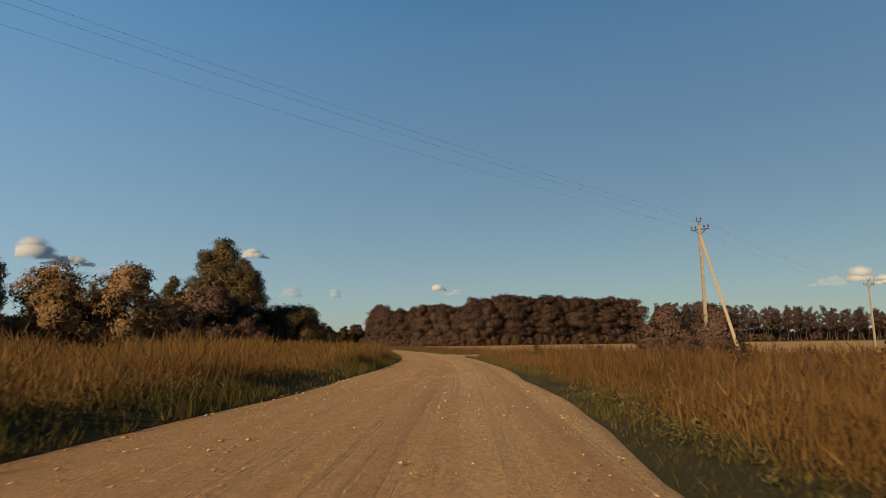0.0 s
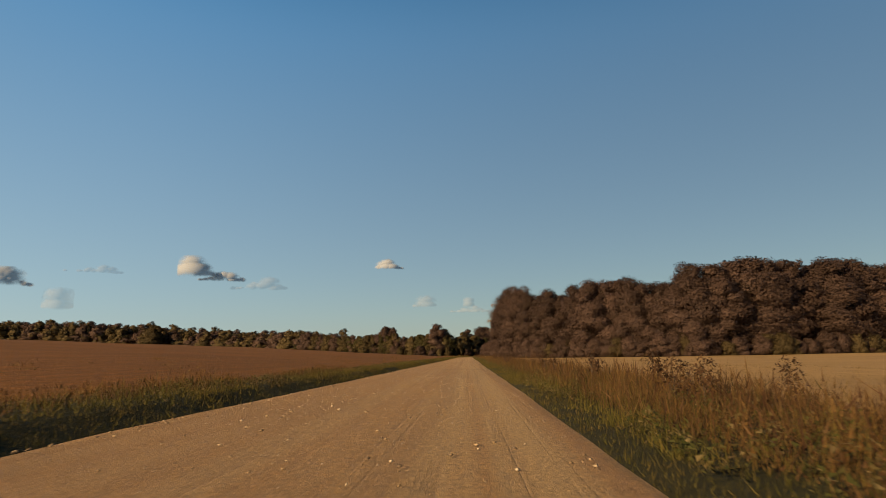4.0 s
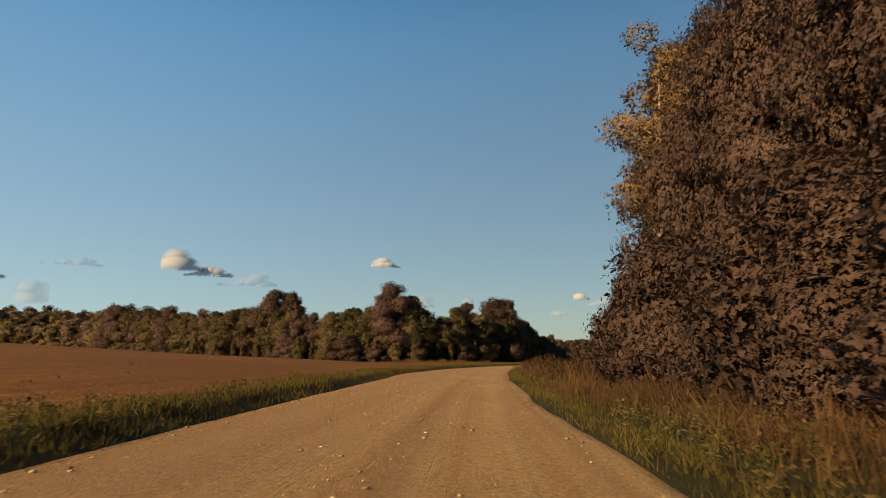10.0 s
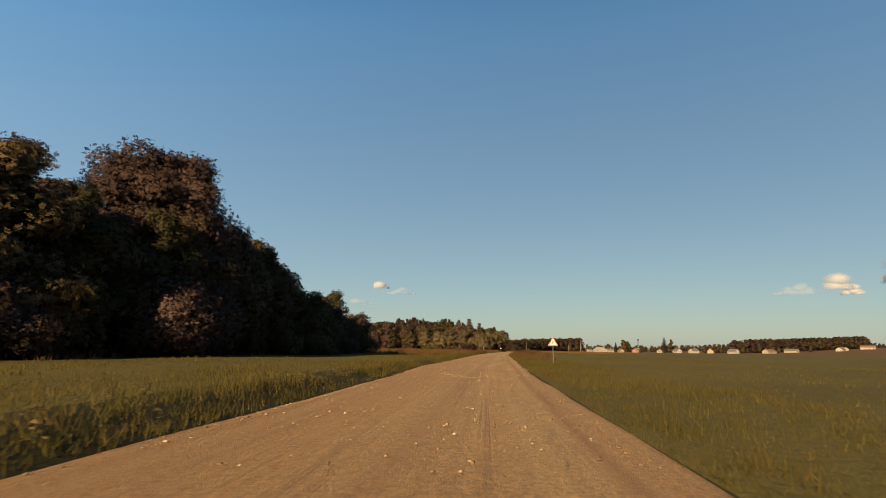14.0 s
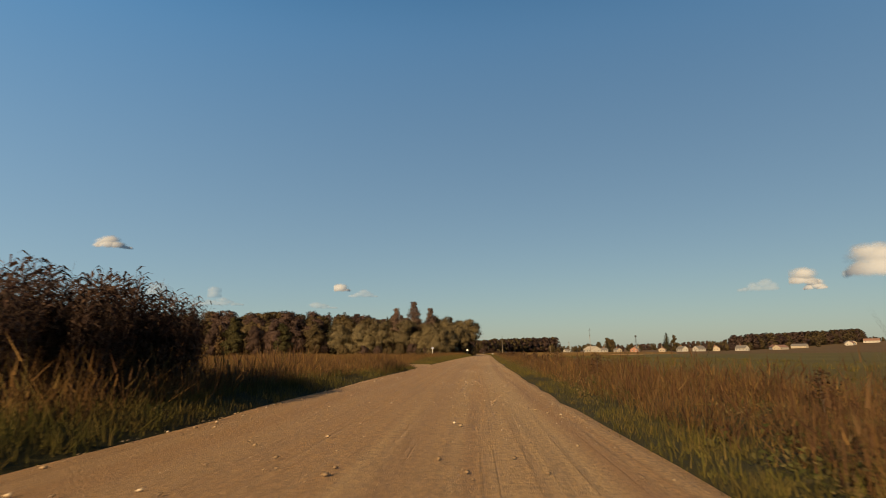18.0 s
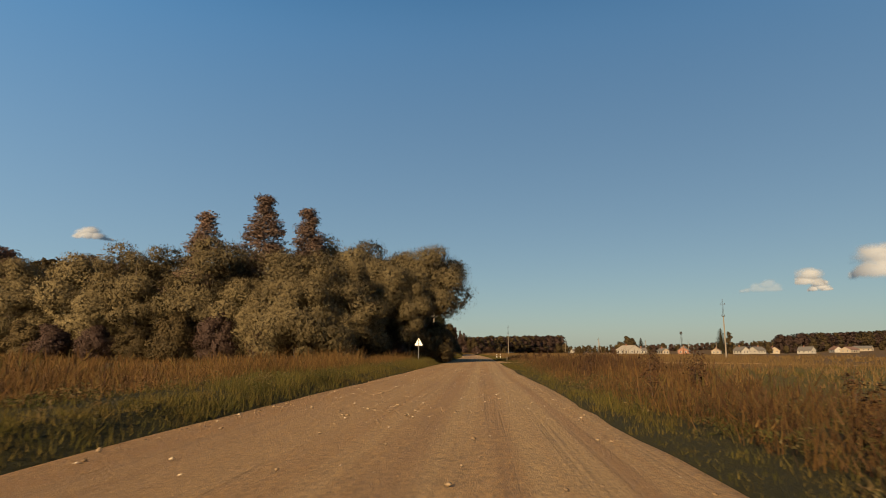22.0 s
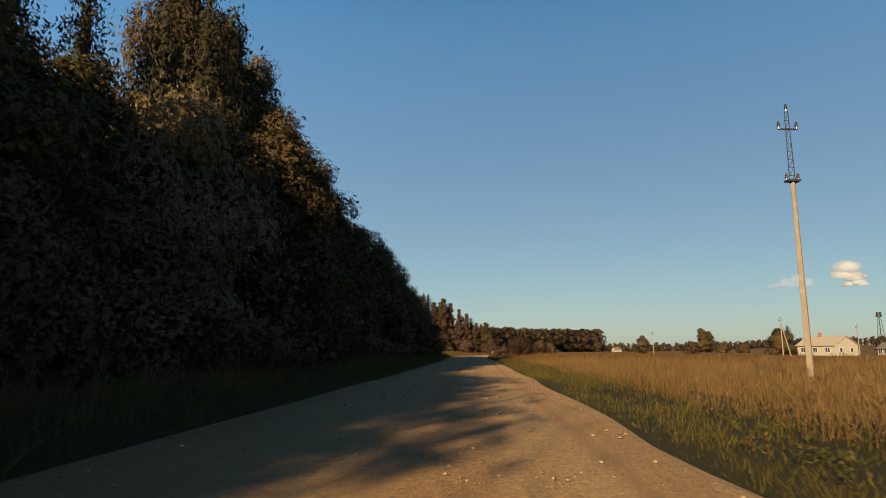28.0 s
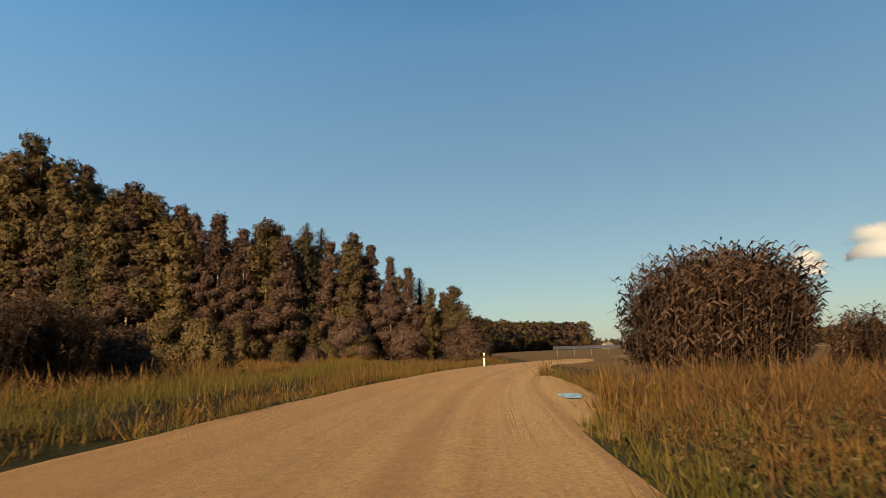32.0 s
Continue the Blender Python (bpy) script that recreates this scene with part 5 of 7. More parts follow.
# fuller crowns where the shade reaches right across the road
for x, y, h, k in ((119.5, 957.0, 12.0, "close_olive"), (122.3, 966.0, 11.6, "close_green"), (124.3, 972.0, 10.6, "close_olive"), (127.6, 982.0, 8.6, "close_green"), (130.0, 991.0, 9.6, "close_olive"), (132.4, 993.5, 8.4, "close_olive"), (126.5, 977.5, 9.0, "close_olive"), (131.4, 1000.0, 8.4, "close_olive"),
                   (68.5, 791.8, 7.0, "willow"), (65.0, 793.5, 7.6, "willow")):
    plant(k, ground_at(x, y), h, "trees along the shady side", 1.3)
for s, u, h, k in ((992, -9.6, 11.4, "close_green"), (998, -9.6, 11.2, "close_olive"), (1003, -9.5, 11.4, "close_green"), (1008, -12.5, 12.0, "close_olive"), (1013, -11.0, 9.6, "close_olive"), (1015.5, -12.0, 11.2, "close_olive"), (1018, -9.3, 10.4, "close_olive"), (1022, -9.6, 8.4, "close_green")):
    plant(k, spot(s, u), h, "trees along the shady side", 0.85)
# tall back row added to throw shade over the road, mostly hidden
for k, s in enumerate((966, 970.5, 975, 979, 983, 987, 991, 995, 999, 1003, 1007, 1011)):
    h = 18.4 if s < 977 else 17.0 if s < 1000 else 15.4
    plant("close_green" if k % 2 else "close_olive", spot(s, -13.6 if k < 5 else -14.6), h, "trees along the shady side", 0.58 if k < 5 else 0.72)
for x, y, h in ((-8.0, 412.0, 18.5), (-6.0, 409.0, 19.5)):
    plant("near_russet", ground_at(x, y), h, "wood beside the road")
for x, y, h in ((-88, 509, 18.5), (-85, 511, 17.5), (-55, 503, 19.0), (-31, 538, 18.6)):
    plant("russet", ground_at(x, y), h, "grove beside the meadow", 1.25)
for x, y, h, k in ((70.6, 796.4, 6.4, "willow_low"), (75.4, 797.2, 7.6, "willow"), (115.8, 938.8, 9.5, "willow_low")):
    plant(k, ground_at(x, y), h, "golden trees on the sunny side of the row", 0.85)
for x, y, h in ((118.7, 943.2, 10.6), (117.2, 941.6, 9.4), (120.0, 947.0, 10.6)):
    plant("near_olive", ground_at(x, y), h, "golden trees on the sunny side of the row", 1.05)
for s, u, h in ((948.5, -11.5, 11.6), (951.0, -11.2, 10.6), (945.5, -11.8, 11.6)):
    plant("close_green", spot(s, u), h, "trees along the shady side", 1.0)


# ---- grass and weeds ----
class Blades:
    """Collects grass blades of one material into one mesh."""

    def __init__(self, seed):
        self.rng = np.random.default_rng(seed)
        self.v, self.n = [], []

    def add(self, tri, s, u):
        """Keeps blades, each turned to face the open road behind it, with a soft skin that looks up."""
        g = np.cross(tri[:, 1] - tri[:, 0], tri[:, 2] - tri[:, 0])
        g /= np.linalg.norm(g, axis=1)[:, None] + 1e-9
        nx, ny = np.interp(s, way.s, way.n[:, 0]), np.interp(s, way.s, way.n[:, 1])
        side = -np.sign(u) * 0.6
        face = np.stack([ny * 1.0 + nx * side, -nx * 1.0 + ny * side, np.zeros(len(s))], 1)
        flip = (g * face).sum(1) < 0
        tri[flip] = tri[flip][:, [1, 0, 2]]
        g[flip] *= -1
        skin = g * 0.6 + np.array([0, 0, 0.75])
        skin /= np.linalg.norm(skin, axis=1)[:, None]
        self.v.append(tri.reshape(-1, 3))
        self.n.append(np.repeat(skin, 3, 0))

    def zone(self, s0, s1, u0, u1, density, h0, h1, width, tuft=9, spread=0.11, head=0.0, lean=0.56):
        rng = self.rng
        n = int(abs(s1 - s0) * abs(u1 - u0) * density)
        t = max(1, n // tuft)
        ts, tu = rng.uniform(s0, s1, t), rng.uniform(min(u0, u1), max(u0, u1), t)
        patch = np.sin(ts * 0.35 + tu * 0.9) * np.sin(ts * 0.13 + 2) + 0.6 * np.sin(ts * 1.3 - tu * 1.7) * np.sin(ts * 0.71 + tu)
        th = rng.uniform(0.45, 1.0, t) * np.clip(0.78 + 0.42 * patch, 0.3, 1.25)
        s, u, hh = np.repeat(ts, tuft), np.repeat(tu, tuft), np.repeat(th, tuft)
        n = len(s)
        s, u = s + rng.normal(0, spread, n), u + rng.normal(0, spread, n)
        e0, e1 = road_edges(s)
        u = u + np.where(u < 0, e0 - ROAD_L, e1 - ROAD_R) * (np.abs(u) < 30)
        keep = (u < e0 - 0.06 + 0.14 * rng.random(n)) | (u > e1 + 0.08 - 0.16 * rng.random(n)) | (s > 1066)
        s, u, hh = s[keep], u[keep], hh[keep]
        x, y = way.at(s, u)
        keep = off_tracks(x, y)
        s, u, hh, x, y = s[keep], u[keep], hh[keep], x[keep], y[keep]
        n = len(s)
        z = ground_z(s, u) - 0.03
        h = (h0 + (h1 - h0) * rng.random(n)) * hh
        a = rng.uniform(0, 2 * math.pi, n)
        w = width * rng.uniform(0.6, 1.3, n)
        ln = h * lean * np.abs(rng.normal(0, 1, n))
        la = rng.uniform(0, 2 * math.pi, n)
        base = np.stack([x, y, z], 1)
        side = np.stack([np.cos(a) * w, np.sin(a) * w, np.zeros(n)], 1)
        tip = base + np.stack([np.cos(la) * ln, np.sin(la) * ln, h], 1)
        self.add(np.stack([base - side, base + side, tip], 1), s, u)
        if head > 0:
            k = rng.random(n) < head
            b, tp, hw = base[k], tip[k], (0.008 + width * 1.1)
            m = b + (tp - b) * 0.72
            sd = side[k] / w[k][:, None] * hw
            tp2 = b + (tp - b) * 1.08
            self.add(np.stack([m - sd, m + sd, tp2], 1), s[k], u[k])

    def herbs(self, s0, s1, u0, u1, density, h0, h1, size=0.04, leaves_each=20):
        """Low leafy weeds: loose round clusters of small leaves."""
        rng = self.rng
        t = int(abs(s1 - s0) * abs(u1 - u0) * density)
        s, u = rng.uniform(s0, s1, t), rng.uniform(min(u0, u1), max(u0, u1), t)
        clump = np.sin(s * 0.9 + u * 1.3) + np.sin(s * 0.37 - u * 0.8) + rng.normal(0, 0.6, t)
        s, u, clump = s[clump > -0.2], u[clump > -0.2], clump[clump > -0.2]
        e0, e1 = road_edges(s)
        u = u + np.where(u < 0, e0 - ROAD_L, e1 - ROAD_R)
        keep = (u < e0 - 0.1) | (u > e1 + 0.06)
        s, u, clump = s[keep], u[keep], clump[keep]
        x, y = way.at(s, u)
        keep = off_tracks(x, y)
        s, u, x, y, clump = s[keep], u[keep], x[keep], y[keep], clump[keep]
        h = rng.uniform(h0, h1, len(s)) * (0.7 + 0.2 * np.clip(clump, 0, 2))
        n = len(s) * leaves_each
        mid = np.stack([x, y, ground_z(s, u)], 1).repeat(leaves_each, 0)
        hh = h.repeat(leaves_each)
        d = unit(rng, n) * (rng.random(n) ** 0.5)[:, None]
        c = mid + np.stack([d[:, 0] * hh * 0.55, d[:, 1] * hh * 0.55, hh * (0.5 + 0.5 * d[:, 2])], 1)
        a, q = unit(rng, n), unit(rng, n)
        sz = (size * rng.uniform(0.6, 1.4, n))[:, None]
        self.add(np.stack([c - a * sz, c + a * sz * 0.8 + q * sz * 0.2, c + q * sz * 0.9], 1), s.repeat(leaves_each), u.repeat(leaves_each))

    def finish(self, name, mat, label):
        v = np.concatenate(self.v)
        me = mesh_from(name, v, np.arange(len(v)).reshape(-1, 3), [mat], None, False, np.concatenate(self.n))
        return tagged(new(name, me), label, "grass", kind="stuff")


dry, green, pale, weed, herb = Blades(1), Blades(2), Blades(3), Blades(4), Blades(5)
L0, R0 = ROAD_L - 0.2, ROAD_R + 0.15
# left of the road
green.zone(-15, 118, L0 + 0.25, L0 - 1.0, 230, 0.2, 0.5, 0.008)
green.zone(118, 470, L0 + 0.25, L0 - 1.0, 230, 0.1, 0.3, 0.008)
green.zone(470, 1066, L0 + 0.25, L0 - 1.0, 230, 0.15, 0.4, 0.008)
green.zone(-15, 1066, R0 - 0.25, R0 + 0.8, 230, 0.08, 0.24, 0.007)
dry.zone(-15, 118, L0 - 0.7, L0 - 2.0, 150, 0.55, 1.0, 0.011, head=0.2)
dry.zone(1064, 1112, L0, 4.5, 60, 0.4, 0.9, 0.012, head=0.2)
green.zone(1060, 1108, L0 + 0.2, 4.5, 70, 0.3, 0.6, 0.012)
dry.zone(-15, 118, L0 - 0.9, L0 - 5, 138, 0.6, 1.15, 0.0077, head=0.2)
dry.zone(-10, 118, L0 - 5, L0 - 16, 34, 0.7, 1.2, 0.0154, head=0.2)
dry.zone(0, 110, L0 - 16, L0 - 45, 4, 0.7, 1.2, 0.0375, head=0.2)
weed.zone(84, 150, L0 - 0.8, L0 - 4.2, 72, 0.5, 1.15, 0.0088, head=0.2)
green.zone(118, 178, L0 - 0.8, L0 - 3.4, 95, 0.12, 0.34, 0.009)
green.zone(178, 460, L0 - 0.3, L0 - 1.7, 130, 0.12, 0.32, 0.009)
dry.zone(118, 178, L0 - 1.8, L0 - 4.0, 50, 0.2, 0.5, 0.0077, head=0.2)
dry.zone(178, 460, L0 - 0.8, L0 - 1.8, 20, 0.2, 0.4, 0.0077, head=0.2)
weed.zone(130, 180, L0 - 0.9, L0 - 2.6, 40, 0.25, 0.55, 0.009, head=0.2)
dry.zone(130, 455, -8, -24, 3, 0.08, 0.22, 0.0225)
green.zone(455, 600, L0 - 0.8, L0 - 6, 85, 0.1, 0.32, 0.009)
green.zone(474, 600, L0 - 6, L0 - 26, 15, 0.07, 0.24, 0.02)
dry.zone(470, 600, L0 - 20, L0 - 30, 7, 0.5, 1.1, 0.03, head=0.2)
dry.zone(585, 674, L0 - 0.5, L0 - 6, 123, 0.5, 1.05, 0.0077, head=0.2)
dry.zone(650, 676, L0 - 6, L0 - 16, 40, 0.6, 1.15, 0.010, head=0.2)
dry.zone(590, 660, L0 - 6, L0 - 40, 9, 0.6, 1.1, 0.0263, head=0.2)
weed.zone(618, 650, L0 - 0.6, L0 - 5, 58, 0.5, 1.3, 0.0088, head=0.2)
weed.zone(650, 674, L0 - 0.1, L0 - 9, 80, 0.5, 1.2, 0.0088, head=0.2)
green.zone(590, 674, L0, L0 - 1.2, 116, 0.2, 0.5, 0.0077)
green.zone(662, 806, L0, L0 - 2.4, 138, 0.2, 0.5, 0.0077)
dry.zone(664, 806, L0 - 2.2, L0 - 7, 80, 0.5, 1.0, 0.0088, head=0.2)
dry.zone(664, 812, L0 - 7, L0 - 45, 8, 0.5, 1.0, 0.0263, head=0.2)
weed.zone(690, 780, L0 - 2.5, L0 - 7, 16, 0.6, 1.2, 0.014, head=0.2)
dry.zone(775, 826, L0 - 1.8, L0 - 5, 87, 0.6, 1.2, 0.0077, head=0.2)
green.zone(806, 1000, L0, L0 - 3.6, 116, 0.25, 0.75, 0.0077)
dry.zone(852, 985, L0 - 1.0, L0 - 3.6, 32, 0.5, 1.1, 0.0077, head=0.2)
green.zone(998, 1110, L0, L0 - 4.5, 116, 0.3, 0.85, 0.0083)
dry.zone(1000, 1115, L0 - 2.0, L0 - 14, 58, 0.5, 1.1, 0.0099, head=0.2)
dry.zone(1000, 1130, L0 - 14, L0 - 50, 8, 0.5, 1.1, 0.0263, head=0.2)
# right of the road
green.zone(-15, 330, R0 + 0.5, R0 + 1.8, 80, 0.14, 0.36, 0.009)
dry.zone(-15, 52, R0 + 1.0, R0 + 6, 130, 0.6, 1.1, 0.0077, head=0.2)
weed.zone(-10, 52, R0 + 2, R0 + 16, 26, 0.6, 1.2, 0.0154, head=0.2)
dry.zone(-10, 48, R0 + 6, R0 + 40, 9, 0.6, 1.1, 0.0225, head=0.2)
weed.zone(55, 240, R0 + 1.2, R0 + 4.6, 80, 0.4, 1.05, 0.0083, head=0.2)
dry.zone(55, 330, R0 + 1.2, R0 + 5.0, 65, 0.4, 0.95, 0.0077, head=0.2)
green.zone(110, 200, R0 + 0.6, R0 + 3.0, 58, 0.3, 0.7, 0.0083)
weed.zone(240, 330, R0 + 2.0, R0 + 5.0, 32, 0.4, 0.9, 0.0083, head=0.2)
pale.zone(55, 320, 6.4, 26, 14, 0.08, 0.2, 0.0088)
green.zone(330, 420, R0, R0 + 1.6, 60, 0.15, 0.4, 0.0077)
weed.zone(372, 418, R0 + 0.5, R0 + 4.5, 90, 0.35, 0.9, 0.0083, head=0.3)
weed.zone(330, 422, R0 + 1.4, R0 + 5.5, 87, 0.4, 1.15, 0.0083, head=0.2)
weed.zone(422, 450, R0 + 2.6, R0 + 6.5, 40, 0.4, 1.0, 0.0083, head=0.2)
dry.zone(385, 448, R0 + 2.2, R0 + 14, 42, 0.5, 1.0, 0.010, head=0.2)
green.zone(410, 560, R0 + 0.5, R0 + 4.4, 95, 0.12, 0.36, 0.009)
green.zone(446, 580, R0 + 4, R0 + 26, 18, 0.06, 0.2, 0.02)
dry.zone(452, 475, R0 + 6, R0 + 18, 20, 0.3, 0.8, 0.012, head=0.2)
green.zone(560, 800, R0 + 0.5, R0 + 1.8, 80, 0.14, 0.36, 0.009)
dry.zone(565, 800, R0 + 0.9, R0 + 5.5, 52, 0.4, 0.9, 0.0077, head=0.2)
weed.zone(578, 662, R0 + 1.0, R0 + 6.0, 70, 0.5, 1.15, 0.0083, head=0.2)
weed.zone(662, 800, R0 + 1.2, R0 + 6.0, 62, 0.35, 0.85, 0.008, head=0.2)
weed.zone(783, 808, R0 + 2.2, R0 + 8.0, 87, 0.6, 1.3, 0.0099, head=0.2)
green.zone(800, 822, R0 + 0.5, R0 + 3.0, 80, 0.14, 0.36, 0.009)
weed.zone(799, 822, R0 + 1.8, R0 + 9, 55, 0.35, 0.8, 0.009, head=0.2)
pale.zone(799, 822, R0 + 6, R0 + 30, 14, 0.3, 0.6, 0.016, head=0.2)
green.zone(600, 800, R0 + 6, R0 + 26, 7, 0.12, 0.36, 0.0263)
pale.zone(760, 820, R0 + 5, R0 + 30, 6, 0.3, 0.7, 0.0263, head=0.2)
weed.zone(824, 846, R0 + 1.5, R0 + 7, 58, 0.5, 1.0, 0.0088, head=0.2)
green.zone(822, 1000, R0 + 0.5, R0 + 2.7, 80, 0.15, 0.42, 0.009)
pale.zone(822, 1000, R0 + 2.2, R0 + 8, 90, 0.45, 0.85, 0.0077, head=0.2)
pale.zone(822, 1000, R0 + 8, R0 + 30, 15, 0.45, 0.85, 0.0182, head=0.2)
pale.zone(822, 1040, R0 + 30, R0 + 70, 2, 0.5, 0.9, 0.0525, head=0.2)
dry.zone(1000, 1064, R0 + 1.4, R0 + 8, 90, 0.4, 0.9, 0.0083, head=0.2)
weed.zone(1035, 1072, R0 + 0.8, R0 + 8, 60, 0.4, 1.0, 0.008, head=0.3)
green.zone(985, 1075, R0, R0 + 2.4, 60, 0.2, 0.5, 0.0077)
dry.zone(1040, 1075, R0 + 1.0, R0 + 7.0, 60, 0.5, 1.05, 0.0077, head=0.3, lean=0.8)
dry.zone(995, 1090, R0 + 8, R0 + 40, 9, 0.5, 1.0, 0.0225, head=0.2)
for s0, s1, u0, u1, k, h0, h1 in ((-10, 100, R0 + 0.3, R0 + 3.0, 5, 0.15, 0.45), (100, 330, R0 + 0.3, R0 + 3.6, 7, 0.18, 0.6), (330, 450, R0 + 0.3, R0 + 3.6, 7, 0.2, 0.65), (560, 830, R0 + 0.4, R0 + 4.0, 6, 0.15, 0.5), (830, 1000, R0 + 0.3, R0 + 2.6, 4, 0.12, 0.35), (1000, 1064, R0 + 0.3, R0 + 5.0, 7, 0.2, 0.6),
                                   (-10, 118, L0 - 0.3, L0 - 2.4, 5, 0.15, 0.45), (118, 460, L0 - 0.2, L0 - 2.4, 6, 0.1, 0.28), (460, 600, L0 - 0.2, L0 - 2.0, 5, 0.1, 0.25), (600, 820, L0 - 0.2, L0 - 2.6, 5, 0.15, 0.4), (840, 1064, L0 - 0.3, L0 - 3.4, 5, 0.18, 0.55)):
    herb.herbs(s0, s1, u0, u1, k, h0, h1)
herb.finish("verge_herbs", G_HERB, "low leafy green and brown weeds in the verge")
dry.finish("dry_grass", G_DRY, "tall dry orange-brown grass along the road")
green.finish("green_grass", G_GREEN, "short green and yellowing verge grass")
pale.finish("pale_grass", G_PALE, "pale straw-coloured field grass and stubble")
weed.finish("weeds", G_WEED, "tall withered brown weeds along the verge")


def build_stones():
    """Loose stones on the road, thicker along the rims and between the lanes."""
    rng = np.random.default_rng(12)
    n = 58000
    s = rng.uniform(-4, 1050, n)
    heap = rng.random(n) < 0.5
    mid = rng.uniform(-4, 1050, 380)
    which = rng.integers(0, 380, n)
    s = np.where(heap, mid[which] + rng.normal(0, 2.2, n), s)
    e0, e1 = road_edges(s)
    pick = rng.random(n)
    u = np.where(pick < 0.34, e0 + 0.04 + np.abs(rng.normal(0, 0.28, n)), np.where(pick < 0.55, e1 - 0.2 - np.abs(rng.normal(0, 0.2, n)), np.where(pick < 0.7, rng.normal(-0.3, 0.3, n), rng.uniform(e0 + 0.2, e1 - 0.2))))
    f0 = rng.uniform(0.12, 0.8, 380)[which]
    u = np.where(heap & (rng.random(n) < 0.75), np.clip(e0 + f0 * (e1 - e0) + rng.normal(0, 0.5, n), e0 + 0.1, e1 - 0.1), u)
    x, y = way.at(s, u)
    r = (0.007 + 0.025 * rng.random(n) ** 4.2) * np.where(pick < 0.34, 1.15, 1.0)
    f = (u - e0) / (e1 - e0)
    z = 0.07 * (1 - (2 * f - 1) ** 2) - 0.02 + r * 0.3
    oct_v = np.array([(1, 0, 0), (0, 1, 0), (-1, 0, 0), (0, -1, 0), (0.2, 0.1, 0.8), (0, 0, -0.7)])
    oct_f = np.array([(0, 1, 4), (1, 2, 4), (2, 3, 4), (3, 0, 4), (1, 0, 5), (2, 1, 5), (3, 2, 5), (0, 3, 5)])
    v = oct_v[None] * (r[:, None, None] * rng.uniform(0.45, 1.5, (n, 6, 1)) * np.array([1.0, 1.0, 0.75]))
    v = v + np.stack([x, y, z], 1)[:, None]
    f = oct_f[None] + (np.arange(n) * 6)[:, None, None]
    me = mesh_from("loose_stones", v.reshape(-1, 3), f.reshape(-1, 3), [STONE])
    tagged(new("loose_stones", me), "small loose stones scattered on the gravel road", "stones", kind="stuff")


build_stones()


# ---- poles ----
def insulator(bm, p, k=1.0):
    rod(bm, p, p + Vector((0, 0, 0.12 * k)), 0.018 * k, 0.018 * k, 6)
    rod(bm, p + Vector((0, 0, 0.10 * k)), p + Vector((0, 0, 0.20 * k)), 0.075 * k, 0.05 * k, 8)
    rod(bm, p + Vector((0, 0, 0.20 * k)), p + Vector((0, 0, 0.30 * k)), 0.06 * k, 0.03 * k, 8)


def power_pole(place, h, rz, label, strut=None, lean=(0.0, 0.0), group="power poles"):
    """A square, tapered concrete pole with a top pin, a crossarm and insulators; strut: the way its brace leans."""
    ob = thing("power_pole", place, rz, label, "utility pole", group)
    ob.matrix_basis = ob.matrix_basis @ pose(0, 0, 0, lean[0], lean[1], 0)
    bm = bmesh.new()
    rod(bm, (0, 0, -0.3), (0, 0, h - 0.55), 0.165, 0.105, 4)
    part("pole", bm_mesh("pole", bm, CONCRETE, 0.012), ob)
    bm = bmesh.new()
    rod(bm, (0, 0, h - 0.65), (0, 0, h - 0.25), 0.035, 0.03, 6)
    box(bm, (0.30, 0.06, 0.05), pose(0, 0, h - 0.3))
    part("top_bracket", bm_mesh("top_bracket", bm, DARKMETAL), ob, "dark steel top bracket")
    bm = bmesh.new()
    box(bm, (1.25, 0.07, 0.07), pose(0, 0.1, h - 0.86))
    rod(bm, (-0.45, 0.1, h - 0.86), (0, 0.1, h - 1.25), 0.02)
    rod(bm, (0.45, 0.1, h - 0.86), (0, 0.1, h - 1.25), 0.02)
    part("crossarm", bm_mesh("crossarm", bm, DARKMETAL), ob, "dark steel crossarm")
    for x, z in ((-0.14, h - 0.28), (0.14, h - 0.28), (-0.58, h - 0.83), (-0.30, h - 0.83), (0.30, h - 0.83), (0.58, h - 0.83)):
        bm = bmesh.new()
        insulator(bm, Vector((x, 0.1 if z < h - 0.5 else 0.0, z)), 0.9)
        part("insulator", bm_mesh("insulator", bm, CERAMIC), ob, "dark ceramic insulator")
    if strut is not None:
        bm = bmesh.new()
        rod(bm, (strut[0], strut[1], -0.4), (0.05, 0.0, h - 1.35), 0.15, 0.11, 4)
        part("strut", bm_mesh("strut", bm, CONCRETE, 0.012), ob, "leaning concrete brace")
    return ob


